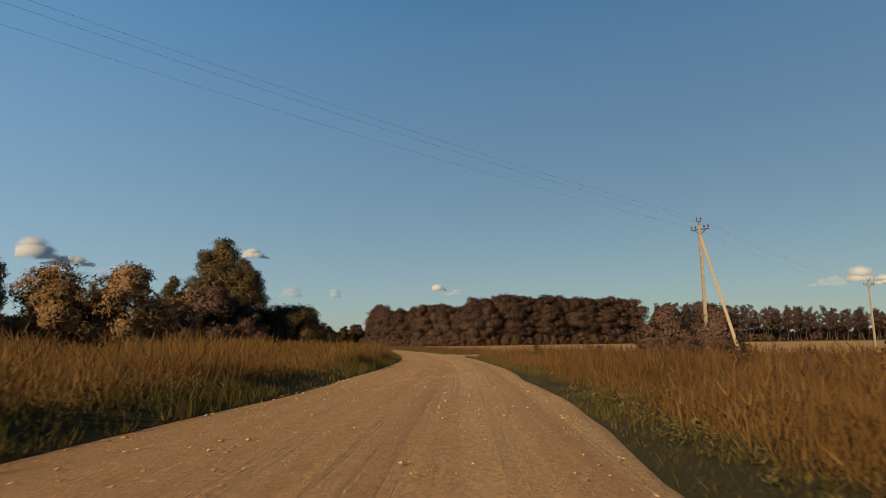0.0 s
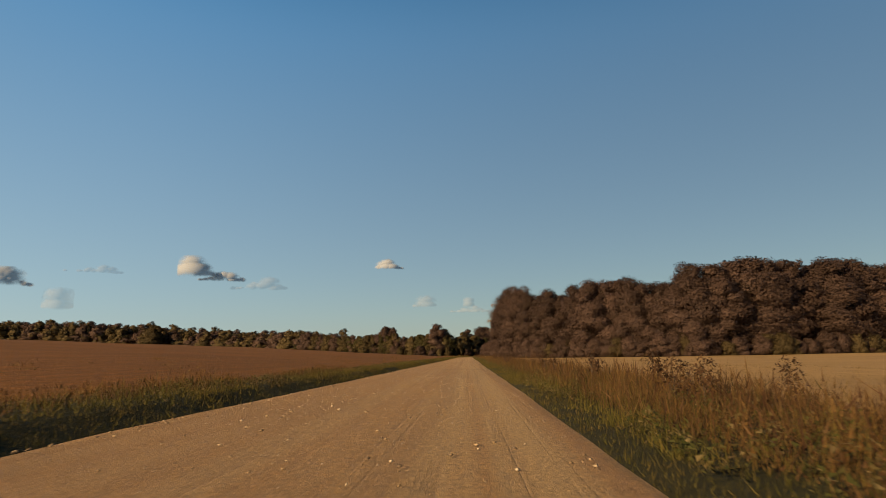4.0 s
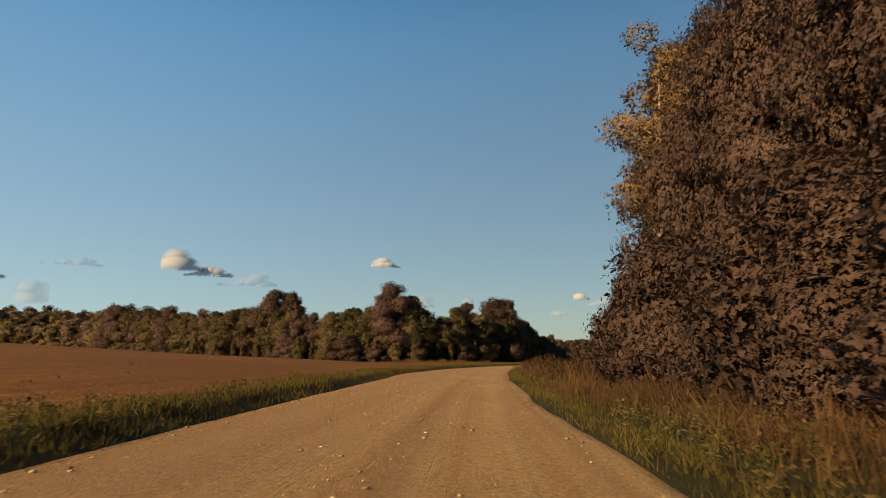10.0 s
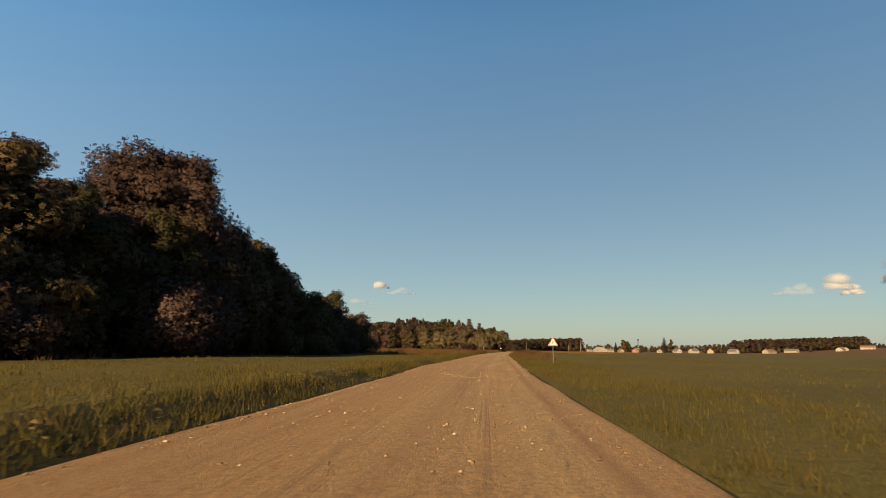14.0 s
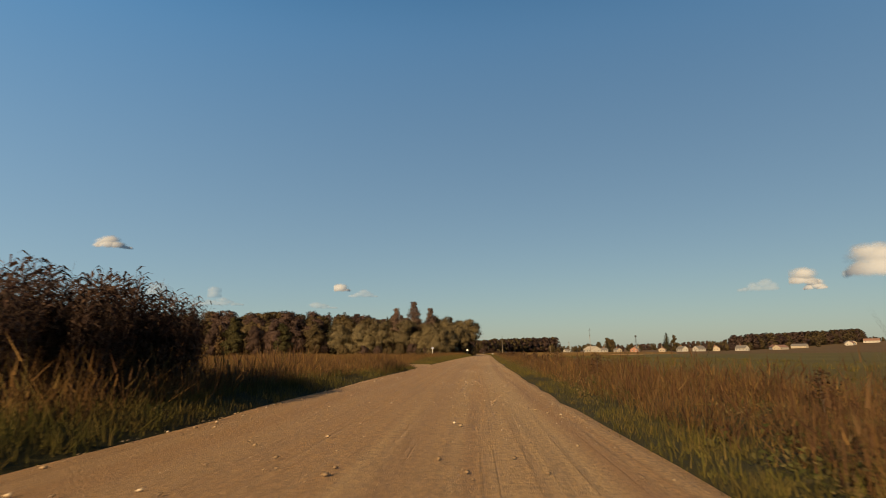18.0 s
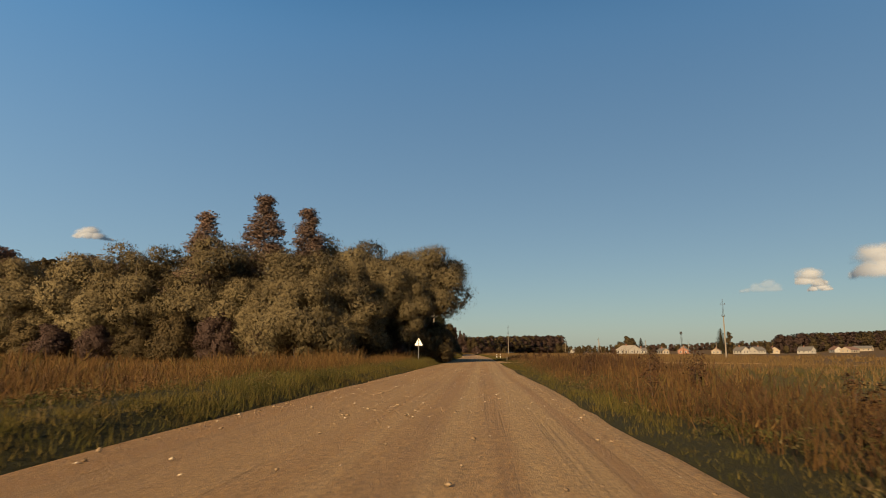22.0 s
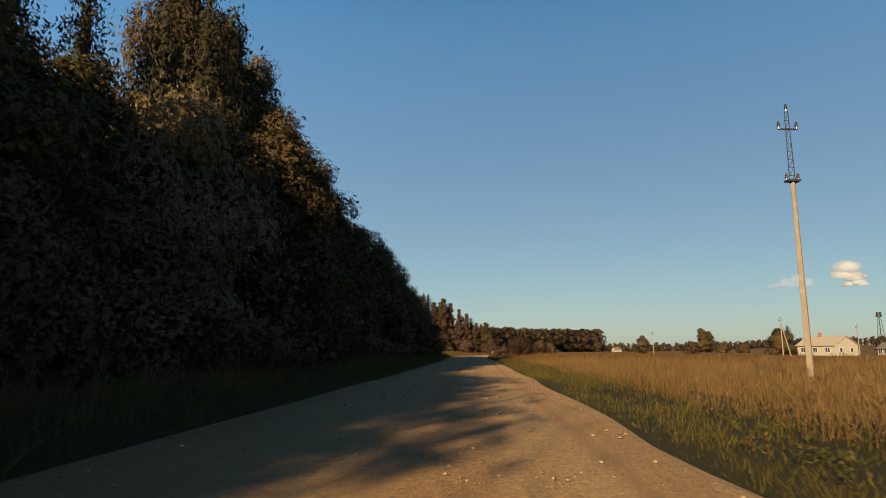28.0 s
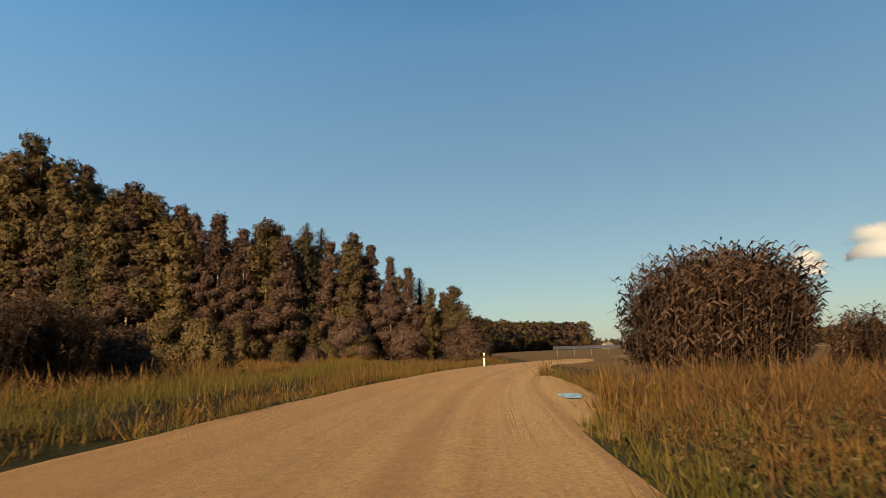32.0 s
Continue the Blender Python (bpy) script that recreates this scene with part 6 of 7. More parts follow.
def lattice_pole(place, h, rz, label):
    """A concrete pole that carries a thin steel lattice with arms."""
    ob = thing("mast_pole", place, rz, label, "utility pole", "power poles")
    mid = h * 0.70
    bm = bmesh.new()
    rod(bm, (0, 0, -0.3), (0, 0, mid + 0.1), 0.14, 0.09, 4)
    part("pole", bm_mesh("pole", bm, CONCRETE, 0.012), ob)
    bm = bmesh.new()
    box(bm, (0.5, 0.28, 0.07), pose(0, 0, mid + 0.1))
    part("collar", bm_mesh("collar", bm, DARKMETAL), ob, "dark steel collar")
    bm = bmesh.new()
    w = 0.11
    for x in (-w, w):
        rod(bm, (x, 0, mid), (x * 0.6, 0, h - 0.2), 0.018, 0.016, 6)
    k = 9
    for i in range(k):
        z0, z1 = mid + (h - 0.3 - mid) * i / k, mid + (h - 0.3 - mid) * (i + 1) / k
        rod(bm, (-w * 0.85, 0, z0), (w * 0.85, 0, z1), 0.010, 0.010, 5)
        rod(bm, (-w * 0.85, 0, z1), (w * 0.85, 0, z1), 0.010, 0.010, 5)
    part("lattice", bm_mesh("lattice", bm, DARKMETAL), ob, "thin dark steel lattice")
    bm = bmesh.new()
    box(bm, (0.75, 0.05, 0.05), pose(0, 0, h - 0.95))
    part("crossarm", bm_mesh("crossarm", bm, DARKMETAL), ob)
    for x, z in ((-0.34, h - 0.92), (0.34, h - 0.92), (0.0, h - 0.22), (-0.22, mid + 0.12), (0.22, mid + 0.12)):
        bm = bmesh.new()
        insulator(bm, Vector((x, 0, z)), 0.9)
        part("insulator", bm_mesh("insulator", bm, CERAMIC), ob, "dark ceramic insulator")
    return ob


pole_a, pole_b, pole_c = Vector((-32.0, -6.0, 0)), Vector((21.5, 40.5, 0)), Vector((67.0, 80.5, 0))
for p, st, lab in ((pole_a, None, "concrete power pole with crossarm and dark insulators"), (pole_b, (2.7, -1.4), "braced concrete power pole with crossarm beside bushes"), (pole_c, None, "far concrete power pole in dry grass")):
    g = ground_at(p.x, p.y)
    power_pole(g, 9.8, math.degrees(math.atan2(46.5, 53.0)) - 90, lab, st)


def wire(a, b, sag, name="overhead_wire"):
    cu = bpy.data.curves.new(name, "CURVE")
    cu.dimensions, cu.bevel_depth, cu.bevel_resolution = "3D", 0.003, 1
    sp = cu.splines.new("POLY")
    n = 18
    sp.points.add(n)
    for i in range(n + 1):
        t = i / n
        p = a.lerp(b, t)
        sp.points[i].co = (p.x, p.y, p.z - sag * 4 * t * (1 - t), 1)
    cu.materials.append(WIRE)
    return tagged(new(name, cu), "thin overhead wire between power poles", "wire", "overhead wires")


cross = (pole_b - pole_a).normalized().cross(Vector((0, 0, 1)))
for p, q in ((pole_a, pole_b), (pole_b, pole_c)):
    for off, z in ((0.0, 9.75), (-0.58, 9.2), (0.58, 9.2)):
        wire(p + cross * off + Vector((0, 0, z + ground_at(p.x, p.y)[2])), q + cross * off + Vector((0, 0, z + ground_at(q.x, q.y)[2])), 0.9)

power_pole(ground_at(91.5, 853.6), 8.4, -20, "tilted concrete power pole in front of dark trees", None, (0.0, 1.6))
lattice_pole(ground_at(137.75, 936.2), 10.2, -12, "concrete pole with a lattice top in dry grass")
lattice_pole(ground_at(135.0, 828.2), 9.8, -30, "concrete pole with a lattice top in the meadow")
power_pole(ground_at(224, 1032), 8.5, 20, "braced far power pole near the village", (1.5, -1.0))
for x, y, h in ((262, 1048, 8.0), (300, 1062, 8.0), (330, 1075, 8.0), (248, 1120, 8.0), (470, 1150, 8.5)):
    power_pole(ground_at(x, y), h, 15, "far concrete power pole near the village")


# ---- road signs and posts ----
def tri_plate(bm, side, thick, m):
    """A triangle with rounded corners, point up, standing on the plane x-z."""
    r = side * 0.06
    hh = side * 0.866
    pts = []
    for cx, cz, a0 in ((-side / 2 + r * 1.73, r, 150), (side / 2 - r * 1.73, r, 270), (0.0, hh - 2 * r, 30)):
        for k in range(5):
            a = math.radians(a0 + k * 30)
            pts.append((cx + r * math.cos(a), cz + r * math.sin(a)))
    f = [bm.verts.new(m @ Vector((x, -thick / 2, z))) for x, z in pts]
    b = [bm.verts.new(m @ Vector((x, thick / 2, z))) for x, z in pts]
    n = len(pts)
    bm.faces.new(f)
    bm.faces.new(list(reversed(b)))
    for i in range(n):
        bm.faces.new((f[i], b[i], b[(i + 1) % n], f[(i + 1) % n]))
    bmesh.ops.recalc_face_normals(bm, faces=bm.faces)


def warning_sign(place, rz, label, side=0.86, foot=1.47):
    """A triangular warning sign; its front looks along -y before it is turned."""
    ob = thing("warning_sign", place, rz, label, "road sign")
    bm = bmesh.new()
    rod(bm, (0, 0.045, -0.4), (0, 0.045, foot + side * 0.75), 0.03, 0.03, 10)
    part("post", bm_mesh("post", bm, STEEL), ob, "grey steel post")
    bm = bmesh.new()
    tri_plate(bm, side, 0.012, pose(0, 0, foot))
    part("plate", bm_mesh("plate", bm, PLATE_BACK), ob)
    bm = bmesh.new()
    tri_plate(bm, side * 0.985, 0.004, pose(0, -0.011, foot + 0.005))
    part("border", bm_mesh("border", bm, RED), ob, "red border")
    bm = bmesh.new()
    tri_plate(bm, side * 0.74, 0.004, pose(0, -0.016, foot + side * 0.075))
    part("face", bm_mesh("face", bm, WHITE), ob, "white face")
    bm = bmesh.new()
    z = foot + side * 0.14
    box(bm, (side * 0.085, 0.004, side * 0.30), pose(0, -0.021, z + side * 0.15))
    v = [bm.verts.new((x * side, -0.0215, z + q * side)) for x, q in ((-0.085, 0.29), (0.085, 0.29), (0.0, 0.41))]
    bm.faces.new(v)
    box(bm, (side * 0.13, 0.004, side * 0.05), pose(-side * 0.09, -0.0212, z + side * 0.15))
    part("symbol", bm_mesh("symbol", bm, BLACK), ob, "black junction symbol")
    bm = bmesh.new()
    for q in (0.2, 0.55):
        box(bm, (0.16, 0.03, 0.03), pose(0, 0.02, foot + side * q))
    part("clamp", bm_mesh("clamp", bm, STEEL), ob)
    return ob


PLATE_BACK = plain_mat("pale_grey_sheet", (0.55, 0.53, 0.50), 0.5, 0.2, 0.1)
warning_sign(spot(535, 4.7), -19, "white triangular junction warning sign with red border")
warning_sign(ground_at(75.3, 792.4), 161, "triangular warning sign seen from its pale grey back", 0.74, 1.35)


def stop_sign(place, rz):
    ob = thing("bus_stop_sign", place, rz, "square blue bus stop sign on a pale post", "road sign")
    bm = bmesh.new()
    rod(bm, (0, 0.04, -0.3), (0, 0.04, 2.0), 0.045, 0.045, 10)
    part("post", bm_mesh("post", bm, WHITE), ob, "pale painted post")
    bm = bmesh.new()
    box(bm, (0.42, 0.02, 0.34), pose(0, 0, 1.88))
    part("plate", bm_mesh("plate", bm, WHITE, 0.006), ob, "white rim")
    bm = bmesh.new()
    box(bm, (0.36, 0.006, 0.28), pose(0, -0.014, 1.88))
    part("face", bm_mesh("face", bm, BLUE), ob, "dark blue face")
    bm = bmesh.new()
    box(bm, (0.15, 0.006, 0.17), pose(0, -0.02, 1.88))
    part("panel", bm_mesh("panel", bm, WHITE), ob, "white panel")
    bm = bmesh.new()
    box(bm, (0.10, 0.006, 0.08), pose(0, -0.025, 1.89))
    for x in (-0.03, 0.03):
        rod(bm, (x, -0.029, 1.84), (x, -0.021, 1.84), 0.016, 0.016, 10)
    part("symbol", bm_mesh("symbol", bm, BLACK), ob, "black bus symbol")


stop_sign(spot(748.4, -10.6), -17)


def delineator(place, rz, h=1.0, label="white roadside marker post with a dark band"):
    ob = thing("marker_post", place, rz, label, "marker post", "roadside marker posts")
    for name, z0, z1, m in (("shaft", -0.3, h * 0.60, WHITE), ("band", h * 0.60, h * 0.80, BLACK), ("cap", h * 0.80, h, WHITE)):
        bm = bmesh.new()
        k = 0.0 if name == "band" else 0.004
        box(bm, (0.11 + k, 0.10 + k, z1 - z0), pose(0, 0, (z0 + z1) / 2))
        if name == "cap":
            top = [v for v in bm.verts if v.co.z > (z0 + z1) / 2 and v.co.y > 0]
            for v in top:
                v.co.z -= 0.04
        part(name, bm_mesh(name, bm, m, 0.01), ob)


for s, u, h in ((869.1, -6.6, 1.08), (868.1, -4.4, 0.55), (865.0, 2.95, 0.8), (863.0, 3.45, 0.86), (locate(169.5, 1069.3)[0], locate(169.5, 1069.3)[1], 0.95)):
    delineator(spot(s, u), math.degrees(way.heading(s)), h)
delineator(spot(312, 5.0), 0, 0.7, "small pale marker post in the verge")


def timber_post(place, h, lean, label="leaning weathered timber post in grass"):
    ob = thing("timber_post", place, random.uniform(0, 90), label, "post", "timber posts")
    bm = bmesh.new()
    rod(bm, (0, 0, -0.3), (lean * h, 0, h), 0.05, 0.042, 8)
    part("stake", bm_mesh("stake", bm, TIMBER, 0.008), ob)


timber_post(spot(829.9, 3.05), 0.62, 0.16)
timber_post(spot(843, 4.1), 0.6, 0.0, "short weathered timber post in grass")


def guard_rail():
    """Low rail at the outside of the bend."""
    ob = thing("guard_rail", ground_at(198, 1112), 0, "low grey guard rail beside the bending road", "guard rail")
    w = Way([(190.5, 1100), (197, 1103.5), (206, 1107.5)], step=0.5)
    base = ob.matrix_basis.translation
    bm = bmesh.new()
    prof = [(0.0, 0.0), (0.03, 0.05), (0.0, 0.12), (0.0, 0.26), (0.03, 0.33), (0.0, 0.42)]
    rings = []
    for s in np.arange(0, w.s[-1], 2.0):
        rg = []
        for du, dz in prof:
            x, y = w.at(s, du)
            rg.append(bm.verts.new((float(x) - base.x, float(y) - base.y, 0.95 + dz)))
        rings.append(rg)
    for a, b in zip(rings, rings[1:]):
        for i in range(len(prof) - 1):
            bm.faces.new((a[i], b[i], b[i + 1], a[i + 1]))
    me = bm_mesh("beam", bm, STEEL)
    part("beam", me, ob)
    for s in np.arange(1, w.s[-1], 4.0):
        x, y = w.at(s, -0.06)
        bm = bmesh.new()
        box(bm, (0.1, 0.1, 1.6), pose(float(x) - base.x, float(y) - base.y, 0.52))
        part("post", bm_mesh("post", bm, STEEL), ob)


guard_rail()

PUDDLE = Mat("puddle_water", 0.03)
PUDDLE.color((0.03, 0.028, 0.025))
pv = [(math.cos(a) * (0.42 + 0.1 * math.sin(3 * a)), math.sin(a) * (1.5 + 0.3 * math.cos(2 * a)), 0.0) for a in np.arange(0, 6.28, 0.3)]
pm = bpy.data.meshes.new("puddle")
pm.from_pydata(pv, [], [tuple(range(len(pv)))])
pm.materials.append(PUDDLE.m)
pud = new("puddle", pm)
px, py = way.at(1071.0, 2.35)
pud.matrix_basis = pose(float(px), float(py), 0.012, 0, 0, -22) @ Matrix.Scale(0.62, 4)
tagged(pud, "small puddle at the road's edge", "puddle", kind="structure")


# ---- village ----
def house(place, rz, ln, wd, wall_h, roof_h, wall, roof, label, windows=3, chimney=True, name="house"):
    """A gabled house: walls, overhanging roof, windows and a door on the long side, a window in the gable."""
    ob = thing(name, place, rz, label, "house", "village houses")
    bm = bmesh.new()
    box(bm, (ln, wd, wall_h + 0.4), pose(0, 0, wall_h / 2 - 0.2))
    for x in (-ln / 2, ln / 2):
        sg = 1 if x > 0 else -1
        a = [bm.verts.new((x - sg * 0.01, y, z)) for y, z in ((-wd / 2, wall_h), (wd / 2, wall_h), (0, wall_h + roof_h))]
        b = [bm.verts.new((x - sg * 0.3, y, z)) for y, z in ((-wd / 2, wall_h), (wd / 2, wall_h), (0, wall_h + roof_h))]
        bm.faces.new(a)
        bm.faces.new(b)
        for i in range(3):
            bm.faces.new((a[i], a[(i + 1) % 3], b[(i + 1) % 3], b[i]))
    bmesh.ops.recalc_face_normals(bm, faces=bm.faces)
    part("wall", bm_mesh("wall", bm, wall), ob)
    for sg in (-1, 1):
        bm = bmesh.new()
        slope = math.atan2(roof_h, wd / 2)
        run = math.hypot(roof_h, wd / 2) + 0.45
        m = Matrix.Translation((0, 0, wall_h + roof_h + 0.06)) @ pose(0, 0, 0, -sg * math.degrees(slope), 0, 0) @ pose(0, sg * run / 2, 0)
        box(bm, (ln + 0.7, run, 0.12), m)
        part("roof", bm_mesh("roof", bm, roof), ob)
    for i in range(windows):
        x = -ln / 2 + ln * (i + 0.5) / windows
        for sg in (-1, 1):
            fr = bmesh.new()
            box(fr, (1.2, 0.08, 1.3), pose(x, sg * (wd / 2 + 0.02), wall_h * 0.55))
            w = part("window", bm_mesh("window_frame", fr, WHITE), ob)
            g = bmesh.new()
            for q in (-0.28, 0.28):
                box(g, (0.48, 0.03, 1.1), pose(x + q, sg * (wd / 2 + 0.065), wall_h * 0.55))
            part("pane", bm_mesh("pane", g, GLASS), w)
    for sg in (-1, 1):
        for y in (-wd * 0.22, wd * 0.22):
            fr = bmesh.new()
            box(fr, (0.08, 1.0, 1.2), pose(sg * (ln / 2 + 0.02), y, wall_h * 0.55))
            w = part("window", bm_mesh("window_frame", fr, WHITE), ob)
            g = bmesh.new()
            box(g, (0.03, 0.8, 1.0), pose(sg * (ln / 2 + 0.065), y, wall_h * 0.55))
            part("pane", bm_mesh("pane", g, GLASS), w)
    if chimney:
        bm = bmesh.new()
        box(bm, (0.6, 0.6, 1.5), pose(ln * 0.15, 0.3, wall_h + roof_h + 0.2))
        part("chimney", bm_mesh("chimney", bm, BRICKY), ob)


ROOF_PALE = plain_mat("pale_roof_sheets", (0.27, 0.235, 0.19), 0.7, vary=0.15)
house(ground_at(250, 1046), 100, 9.5, 9.0, 2.5, 2.2, PLASTER_W, ROOF_PALE, "cream gabled house with a pale sheet roof", 3)
VILLAGE = [(272, 1056, 8, 6, 2.4, 1.8, PLASTER_W, ROOF), (291, 1065, 10, 7, 2.6, 2.2, BRICKY, ROOF), (367, 1100, 9, 7, 2.8, 2.6, PLASTER_W, ROOF), (392, 1111, 11, 8, 3.0, 2.8, PLASTER_W, ROOF),
           (434, 1131, 12, 8, 3.0, 3.0, PLASTER, ROOF_R), (473, 1149, 13, 8, 3.0, 3.2, PLASTER_W, ROOF), (521, 1170, 22, 9, 3.4, 2.6, PLASTER, ROOF_R), (560, 1188, 13, 8, 3.2, 3.0, PLASTER_W, ROOF_R), (618, 1215, 20, 9, 3.6, 2.6, PLASTER, ROOF),
           (702, 1254, 22, 9, 3.6, 3.0, PLASTER_W, ROOF_R), (753, 1277, 16, 9, 3.6, 3.0, PLASTER, ROOF), (854, 1324, 24, 10, 4.0, 3.2, PLASTER_W, ROOF_R), (330, 1082, 7, 6, 2.4, 1.8, PLASTER, ROOF_R), (282, 1062, 6, 5, 2.2, 1.6, PLASTER, ROOF), (430, 1480, 9, 7, 2.8, 2.4, PLASTER_W, ROOF), (424, 1330, 9, 7, 2.6, 2.4, PLASTER, ROOF)]
for k, (x, y, ln, wd, wh, rh, wm, rm) in enumerate(VILLAGE):
    x, y = x + 9 * math.sin(k * 2.3), y + 14 * math.cos(k * 1.7)
    house(ground_at(x, y), (k * 47) % 130, ln * 0.84, wd * 0.9, wh * 0.88, rh * 0.88, wm, rm, "pale rendered village house with a gabled roof" if wm is not BRICKY else "red brick village house with a gabled roof", 4 if ln > 15 else 3, ln < 15)


def water_tank():
    ob = thing("water_tank", ground_at(306, 1075), 0, "cream cylindrical water tank near sheds", "water tank")
    bm = bmesh.new()
    rod(bm, (0, 0, -0.2), (0, 0, 4.4), 1.7, 1.7, 20)
    part("shell", bm_mesh("shell", bm, PLASTER), ob)
    bm = bmesh.new()
    rod(bm, (0, 0, 4.4), (0, 0, 5.0), 1.75, 0.3, 20)
    part("lid", bm_mesh("lid", bm, ROOF), ob)


def tower():
    """A dark lattice tower behind the sheds."""
    ob = thing("lattice_tower", ground_at(312, 1085), 0, "dark steel lattice tower behind village sheds", "tower")
    h = 13.0
    for sx, sy in ((-1, -1), (1, -1), (1, 1), (-1, 1)):
        bm = bmesh.new()
        rod(bm, (sx * 1.1, sy * 1.1, -0.2), (sx * 0.3, sy * 0.3, h), 0.07, 0.05, 5)
        part("leg", bm_mesh("leg", bm, DARKMETAL), ob)
    for k in range(7):
        f = k / 7
        w = 1.1 - 0.8 * f
        w2 = 1.1 - 0.8 * (k + 1) / 7
        z, z2 = h * f, h * (k + 1) / 7
        bm = bmesh.new()
        c = [(-1, -1), (1, -1), (1, 1), (-1, 1)]
        for (ax, ay), (bx, by) in zip(c, c[1:] + c[:1]):
            rod(bm, (ax * w, ay * w, z), (bx * w2, by * w2, z2), 0.035, 0.035, 4)
        part("brace", bm_mesh("brace", bm, DARKMETAL), ob)
    bm = bmesh.new()
    rod(bm, (0, 0, h - 0.3), (0, 0, h + 1.2), 0.9, 0.7, 10)
    part("tank", bm_mesh("tank", bm, DARKMETAL), ob)


water_tank()
tower()
house(ground_at(-150, 640), 30, 12, 8, 3.0, 3.4, PLASTER, ROOF_R, "far cream farmhouse among trees", 3)


# ---- clouds ----
def cloud_mat(name, most, wisp):
    """Thin vapour: torn edges, densest in the heaps."""
    m = Mat(name, 1.0)
    m.b.inputs["Specular IOR Level"].default_value = 0.0
    m.color((0.31, 0.33, 0.37))
    body = m.node("ShaderNodeAttribute")
    body.attribute_name = "body"
    fray = m.noise(3.2, 6.0, 0.6, m.coords(True))
    full = m.node("ShaderNodeMath")
    full.operation = "MULTIPLY_ADD"
    full.inputs[1].default_value = wisp
    m.link(fray, full.inputs[0])
    m.link(body.outputs["Fac"], full.inputs[2])
    dense = m.node("ShaderNodeMapRange")
    dense.interpolation_type = "SMOOTHSTEP"
    dense.inputs["From Min"].default_value, dense.inputs["From Max"].default_value = 0.22 + wisp * 0.5, 1.0 + wisp * 0.5
    dense.inputs["To Max"].default_value = most
    m.link(full.outputs[0], dense.inputs["Value"])
    let = m.node("ShaderNodeBsdfTranslucent")
    let.inputs["Color"].default_value = (0.34, 0.35, 0.38, 1)
    both = m.node("ShaderNodeMixShader", Fac=0.3)
    m.link(m.b.outputs[0], both.inputs[1])
    m.link(let.outputs[0], both.inputs[2])
    air = m.node("ShaderNodeMixShader")
    m.link(dense.outputs[0], air.inputs[0])
    m.link(m.node("ShaderNodeBsdfTransparent").outputs[0], air.inputs[1])
    m.link(both.outputs[0], air.inputs[2])
    m.link(air.outputs[0], m.t.nodes["Material Output"].inputs["Surface"])
    return m.m


CLOUD = cloud_mat("cloud", 0.95, 0.9)
CLOUD_THIN = cloud_mat("thin_cloud", 0.3, 1.1)


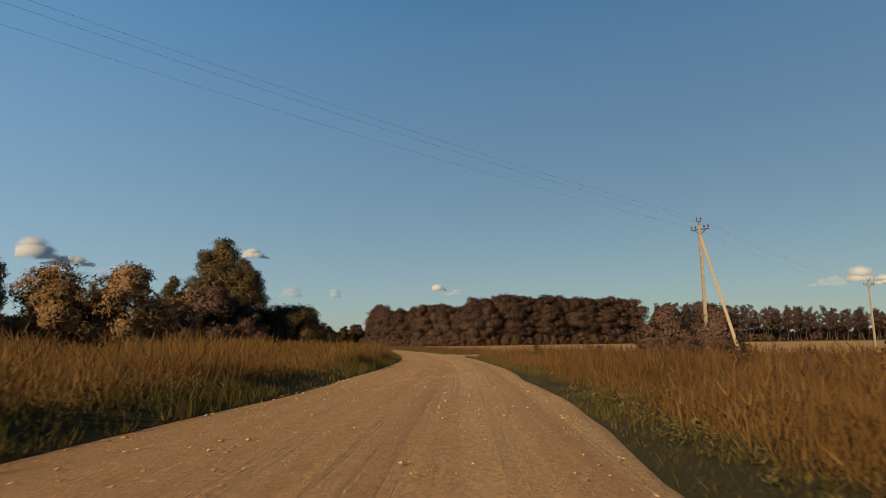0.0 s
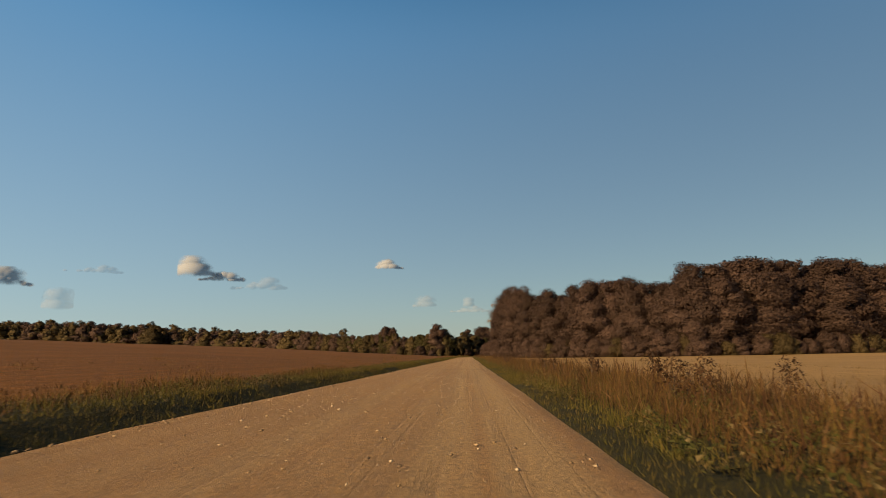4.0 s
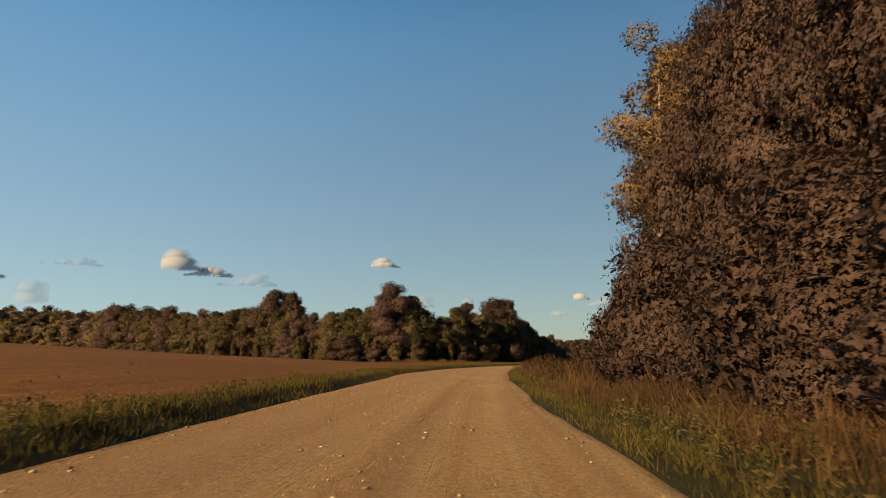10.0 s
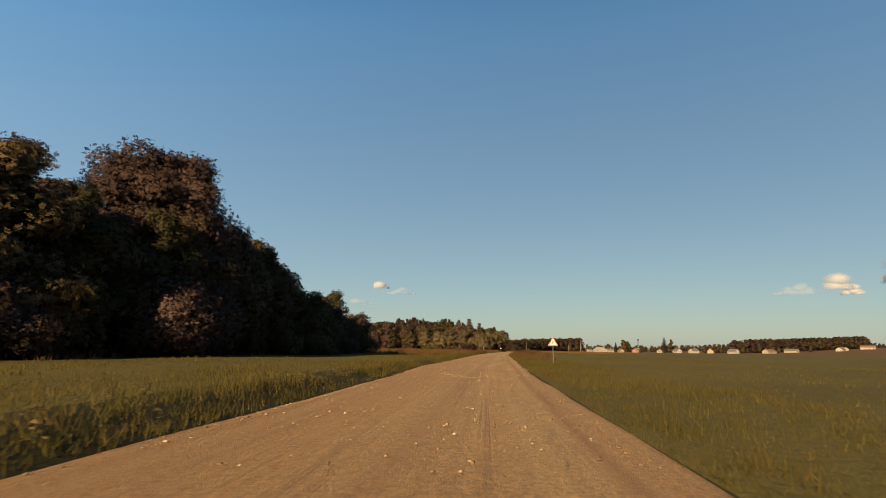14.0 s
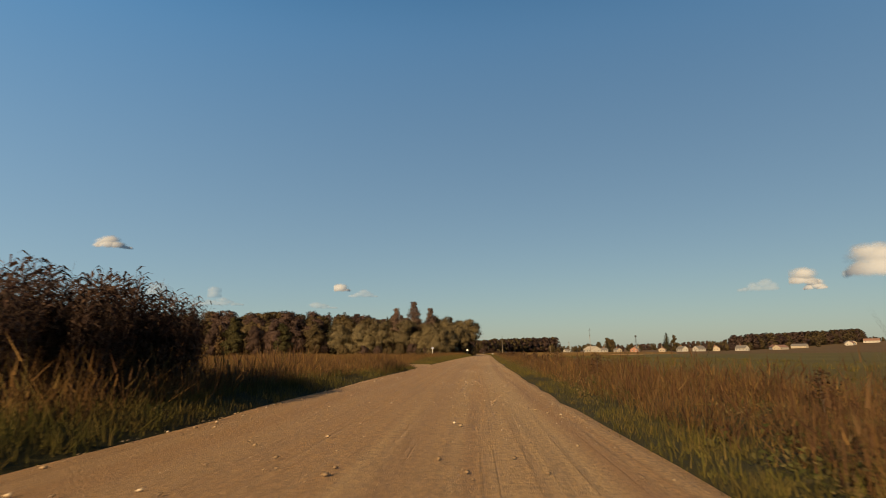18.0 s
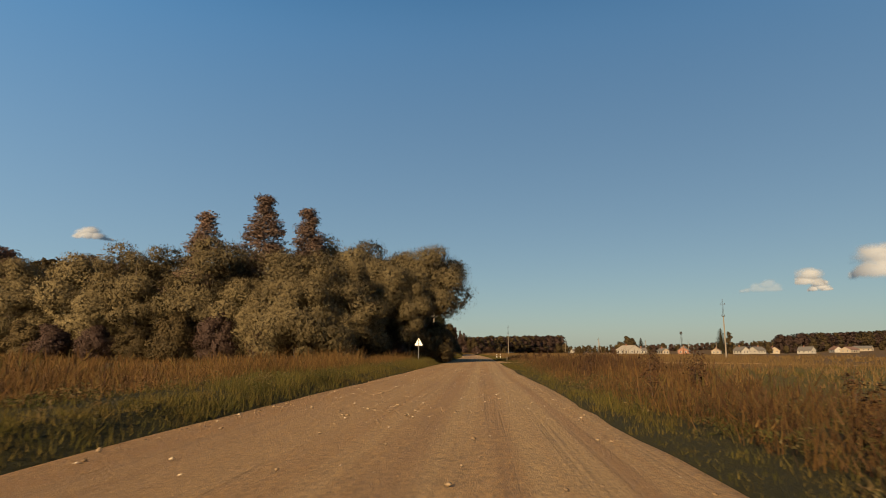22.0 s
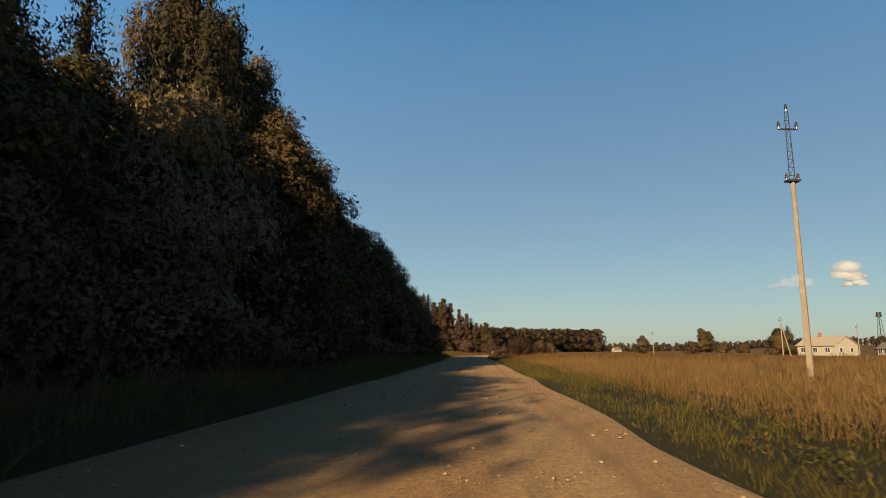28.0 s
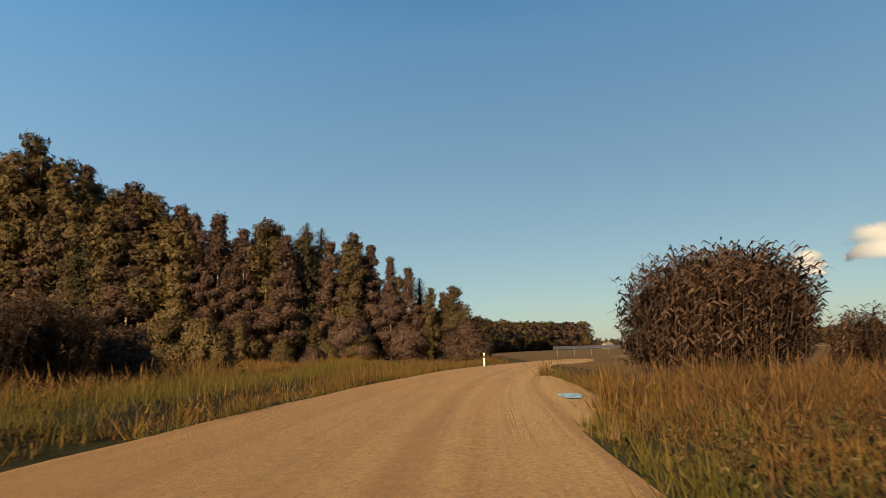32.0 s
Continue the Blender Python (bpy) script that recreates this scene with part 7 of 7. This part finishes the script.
def cloud(eye, az, el, width, height, seed, peak=-0.25, thin=False, dist=4350.0):
    """A fair-weather cloud far away: heaped puffs over a flat base; peak: where along it the tallest heap stands."""
    rng = np.random.default_rng(seed)
    a, e = math.radians(az), math.radians(el)
    width, height = dist * math.radians(width), dist * math.radians(height)
    c = Vector((eye[0] + dist * math.sin(a) * math.cos(e), eye[1] + dist * math.cos(a) * math.cos(e), dist * math.sin(e)))
    nx, nz = 64, 32
    X, Z = np.meshgrid(np.linspace(-1, 1, nx), np.linspace(-0.35, 1.15, nz), indexing="ij")
    body, bulge = np.zeros_like(X), np.zeros_like(X)
    asp = width / height / 2
    for k in range(22):
        f = rng.uniform(-0.78, 0.78)
        tall = math.exp(-((f - peak) / 0.42) ** 2)
        r = (0.16 + 0.30 * tall) * rng.uniform(0.75, 1.2)
        z = 0.12 + rng.uniform(0, 1) * 0.62 * tall
        d = np.hypot((X - f) * asp / 1.5, Z - z) / r
        body = np.maximum(body, np.clip(1.25 - d, 0, 1))
        bulge = np.maximum(bulge, np.sqrt(np.clip(1 - d * d, 0, 1)) * r)
    body = body * np.clip((Z + 0.16) / 0.22, 0, 1)
    edge = np.clip((1 - np.abs(X)) / 0.12, 0, 1) * np.clip((1.15 - Z) / 0.1, 0, 1)
    v = np.stack([X * width / 2, -bulge * height * 1.2 - 0.25 * height * (1 - X * X), Z * height * 0.8], -1).reshape(-1, 3)
    i, j = np.meshgrid(np.arange(nx - 1), np.arange(nz - 1), indexing="ij")
    q = (i * nz + j).ravel()
    faces = np.stack([q, q + nz, q + nz + 1, q + 1], 1)
    me = mesh_from("cloud", v, faces, [CLOUD_THIN if thin else CLOUD], None, True)
    at = me.attributes.new("body", "FLOAT", "POINT")
    at.data.foreach_set("value", (body * edge).astype(np.float32).ravel())
    uvl = me.uv_layers.new(name="sheet")
    uvs = np.stack([X * asp + seed * 3.7, Z], -1).reshape(-1, 2)[faces.ravel()]
    uvl.data.foreach_set("uv", uvs.astype(np.float32).ravel())
    ob = new("cloud", me)
    ob.matrix_basis = Matrix.Translation(c) @ pose(0, 0, 0, 0, 0, -az)
    tagged(ob, "thin faint cloud low in the sky" if thin else "small white fair-weather cloud with a flat base", "cloud", "small clouds")


EYE_A, EYE_M, EYE_B = (-10, 230), (0, 420), (90, 830)
cloud(EYE_A, -30.2, 7.0, 4.0, 2.2, 1)
cloud(EYE_A, -28.2, 6.7, 6.0, 1.1, 2, 0.1)
cloud(EYE_M, -13.7, 8.4, 3.4, 1.3, 3, -0.1, False, 4550.0)
cloud(EYE_A, -44.3, 5.6, 4.2, 1.7, 4, -0.1)
cloud(EYE_A, -38.5, 7.0, 5.2, 0.9, 5, 0.3, True)
cloud(EYE_A, -25.0, 6.0, 6.0, 1.4, 6, 0.2, True)
cloud(EYE_A, -40.8, 3.9, 2.4, 2.0, 13, 0.0, True)
cloud(EYE_A, -9.6, 4.5, 2.6, 1.3, 7, 0.1, True)
cloud(EYE_A, -5.4, 4.5, 1.2, 1.1, 8, 0.0, True)
cloud(EYE_M, 4.9, 5.4, 1.7, 1.1, 9)
cloud(EYE_M, 6.6, 4.9, 3.4, 0.9, 10, 0.0, True)
cloud(EYE_B, -7.4, 4.5, 6.0, 1.0, 20, 0.1, True)
cloud(EYE_B, 2.2, 4.3, 3.6, 0.9, 22, -0.2, True)
cloud(EYE_B, 42.9, 5.0, 4.0, 1.5, 11, 0.1, True)
cloud(EYE_B, 47.1, 4.9, 2.0, 1.1, 12, 0.0)
cloud(EYE_B, 51.4, 5.6, 5.0, 3.3, 14, 0.1)
cloud((0, 0), 39.4, 4.6, 2.2, 1.5, 15)
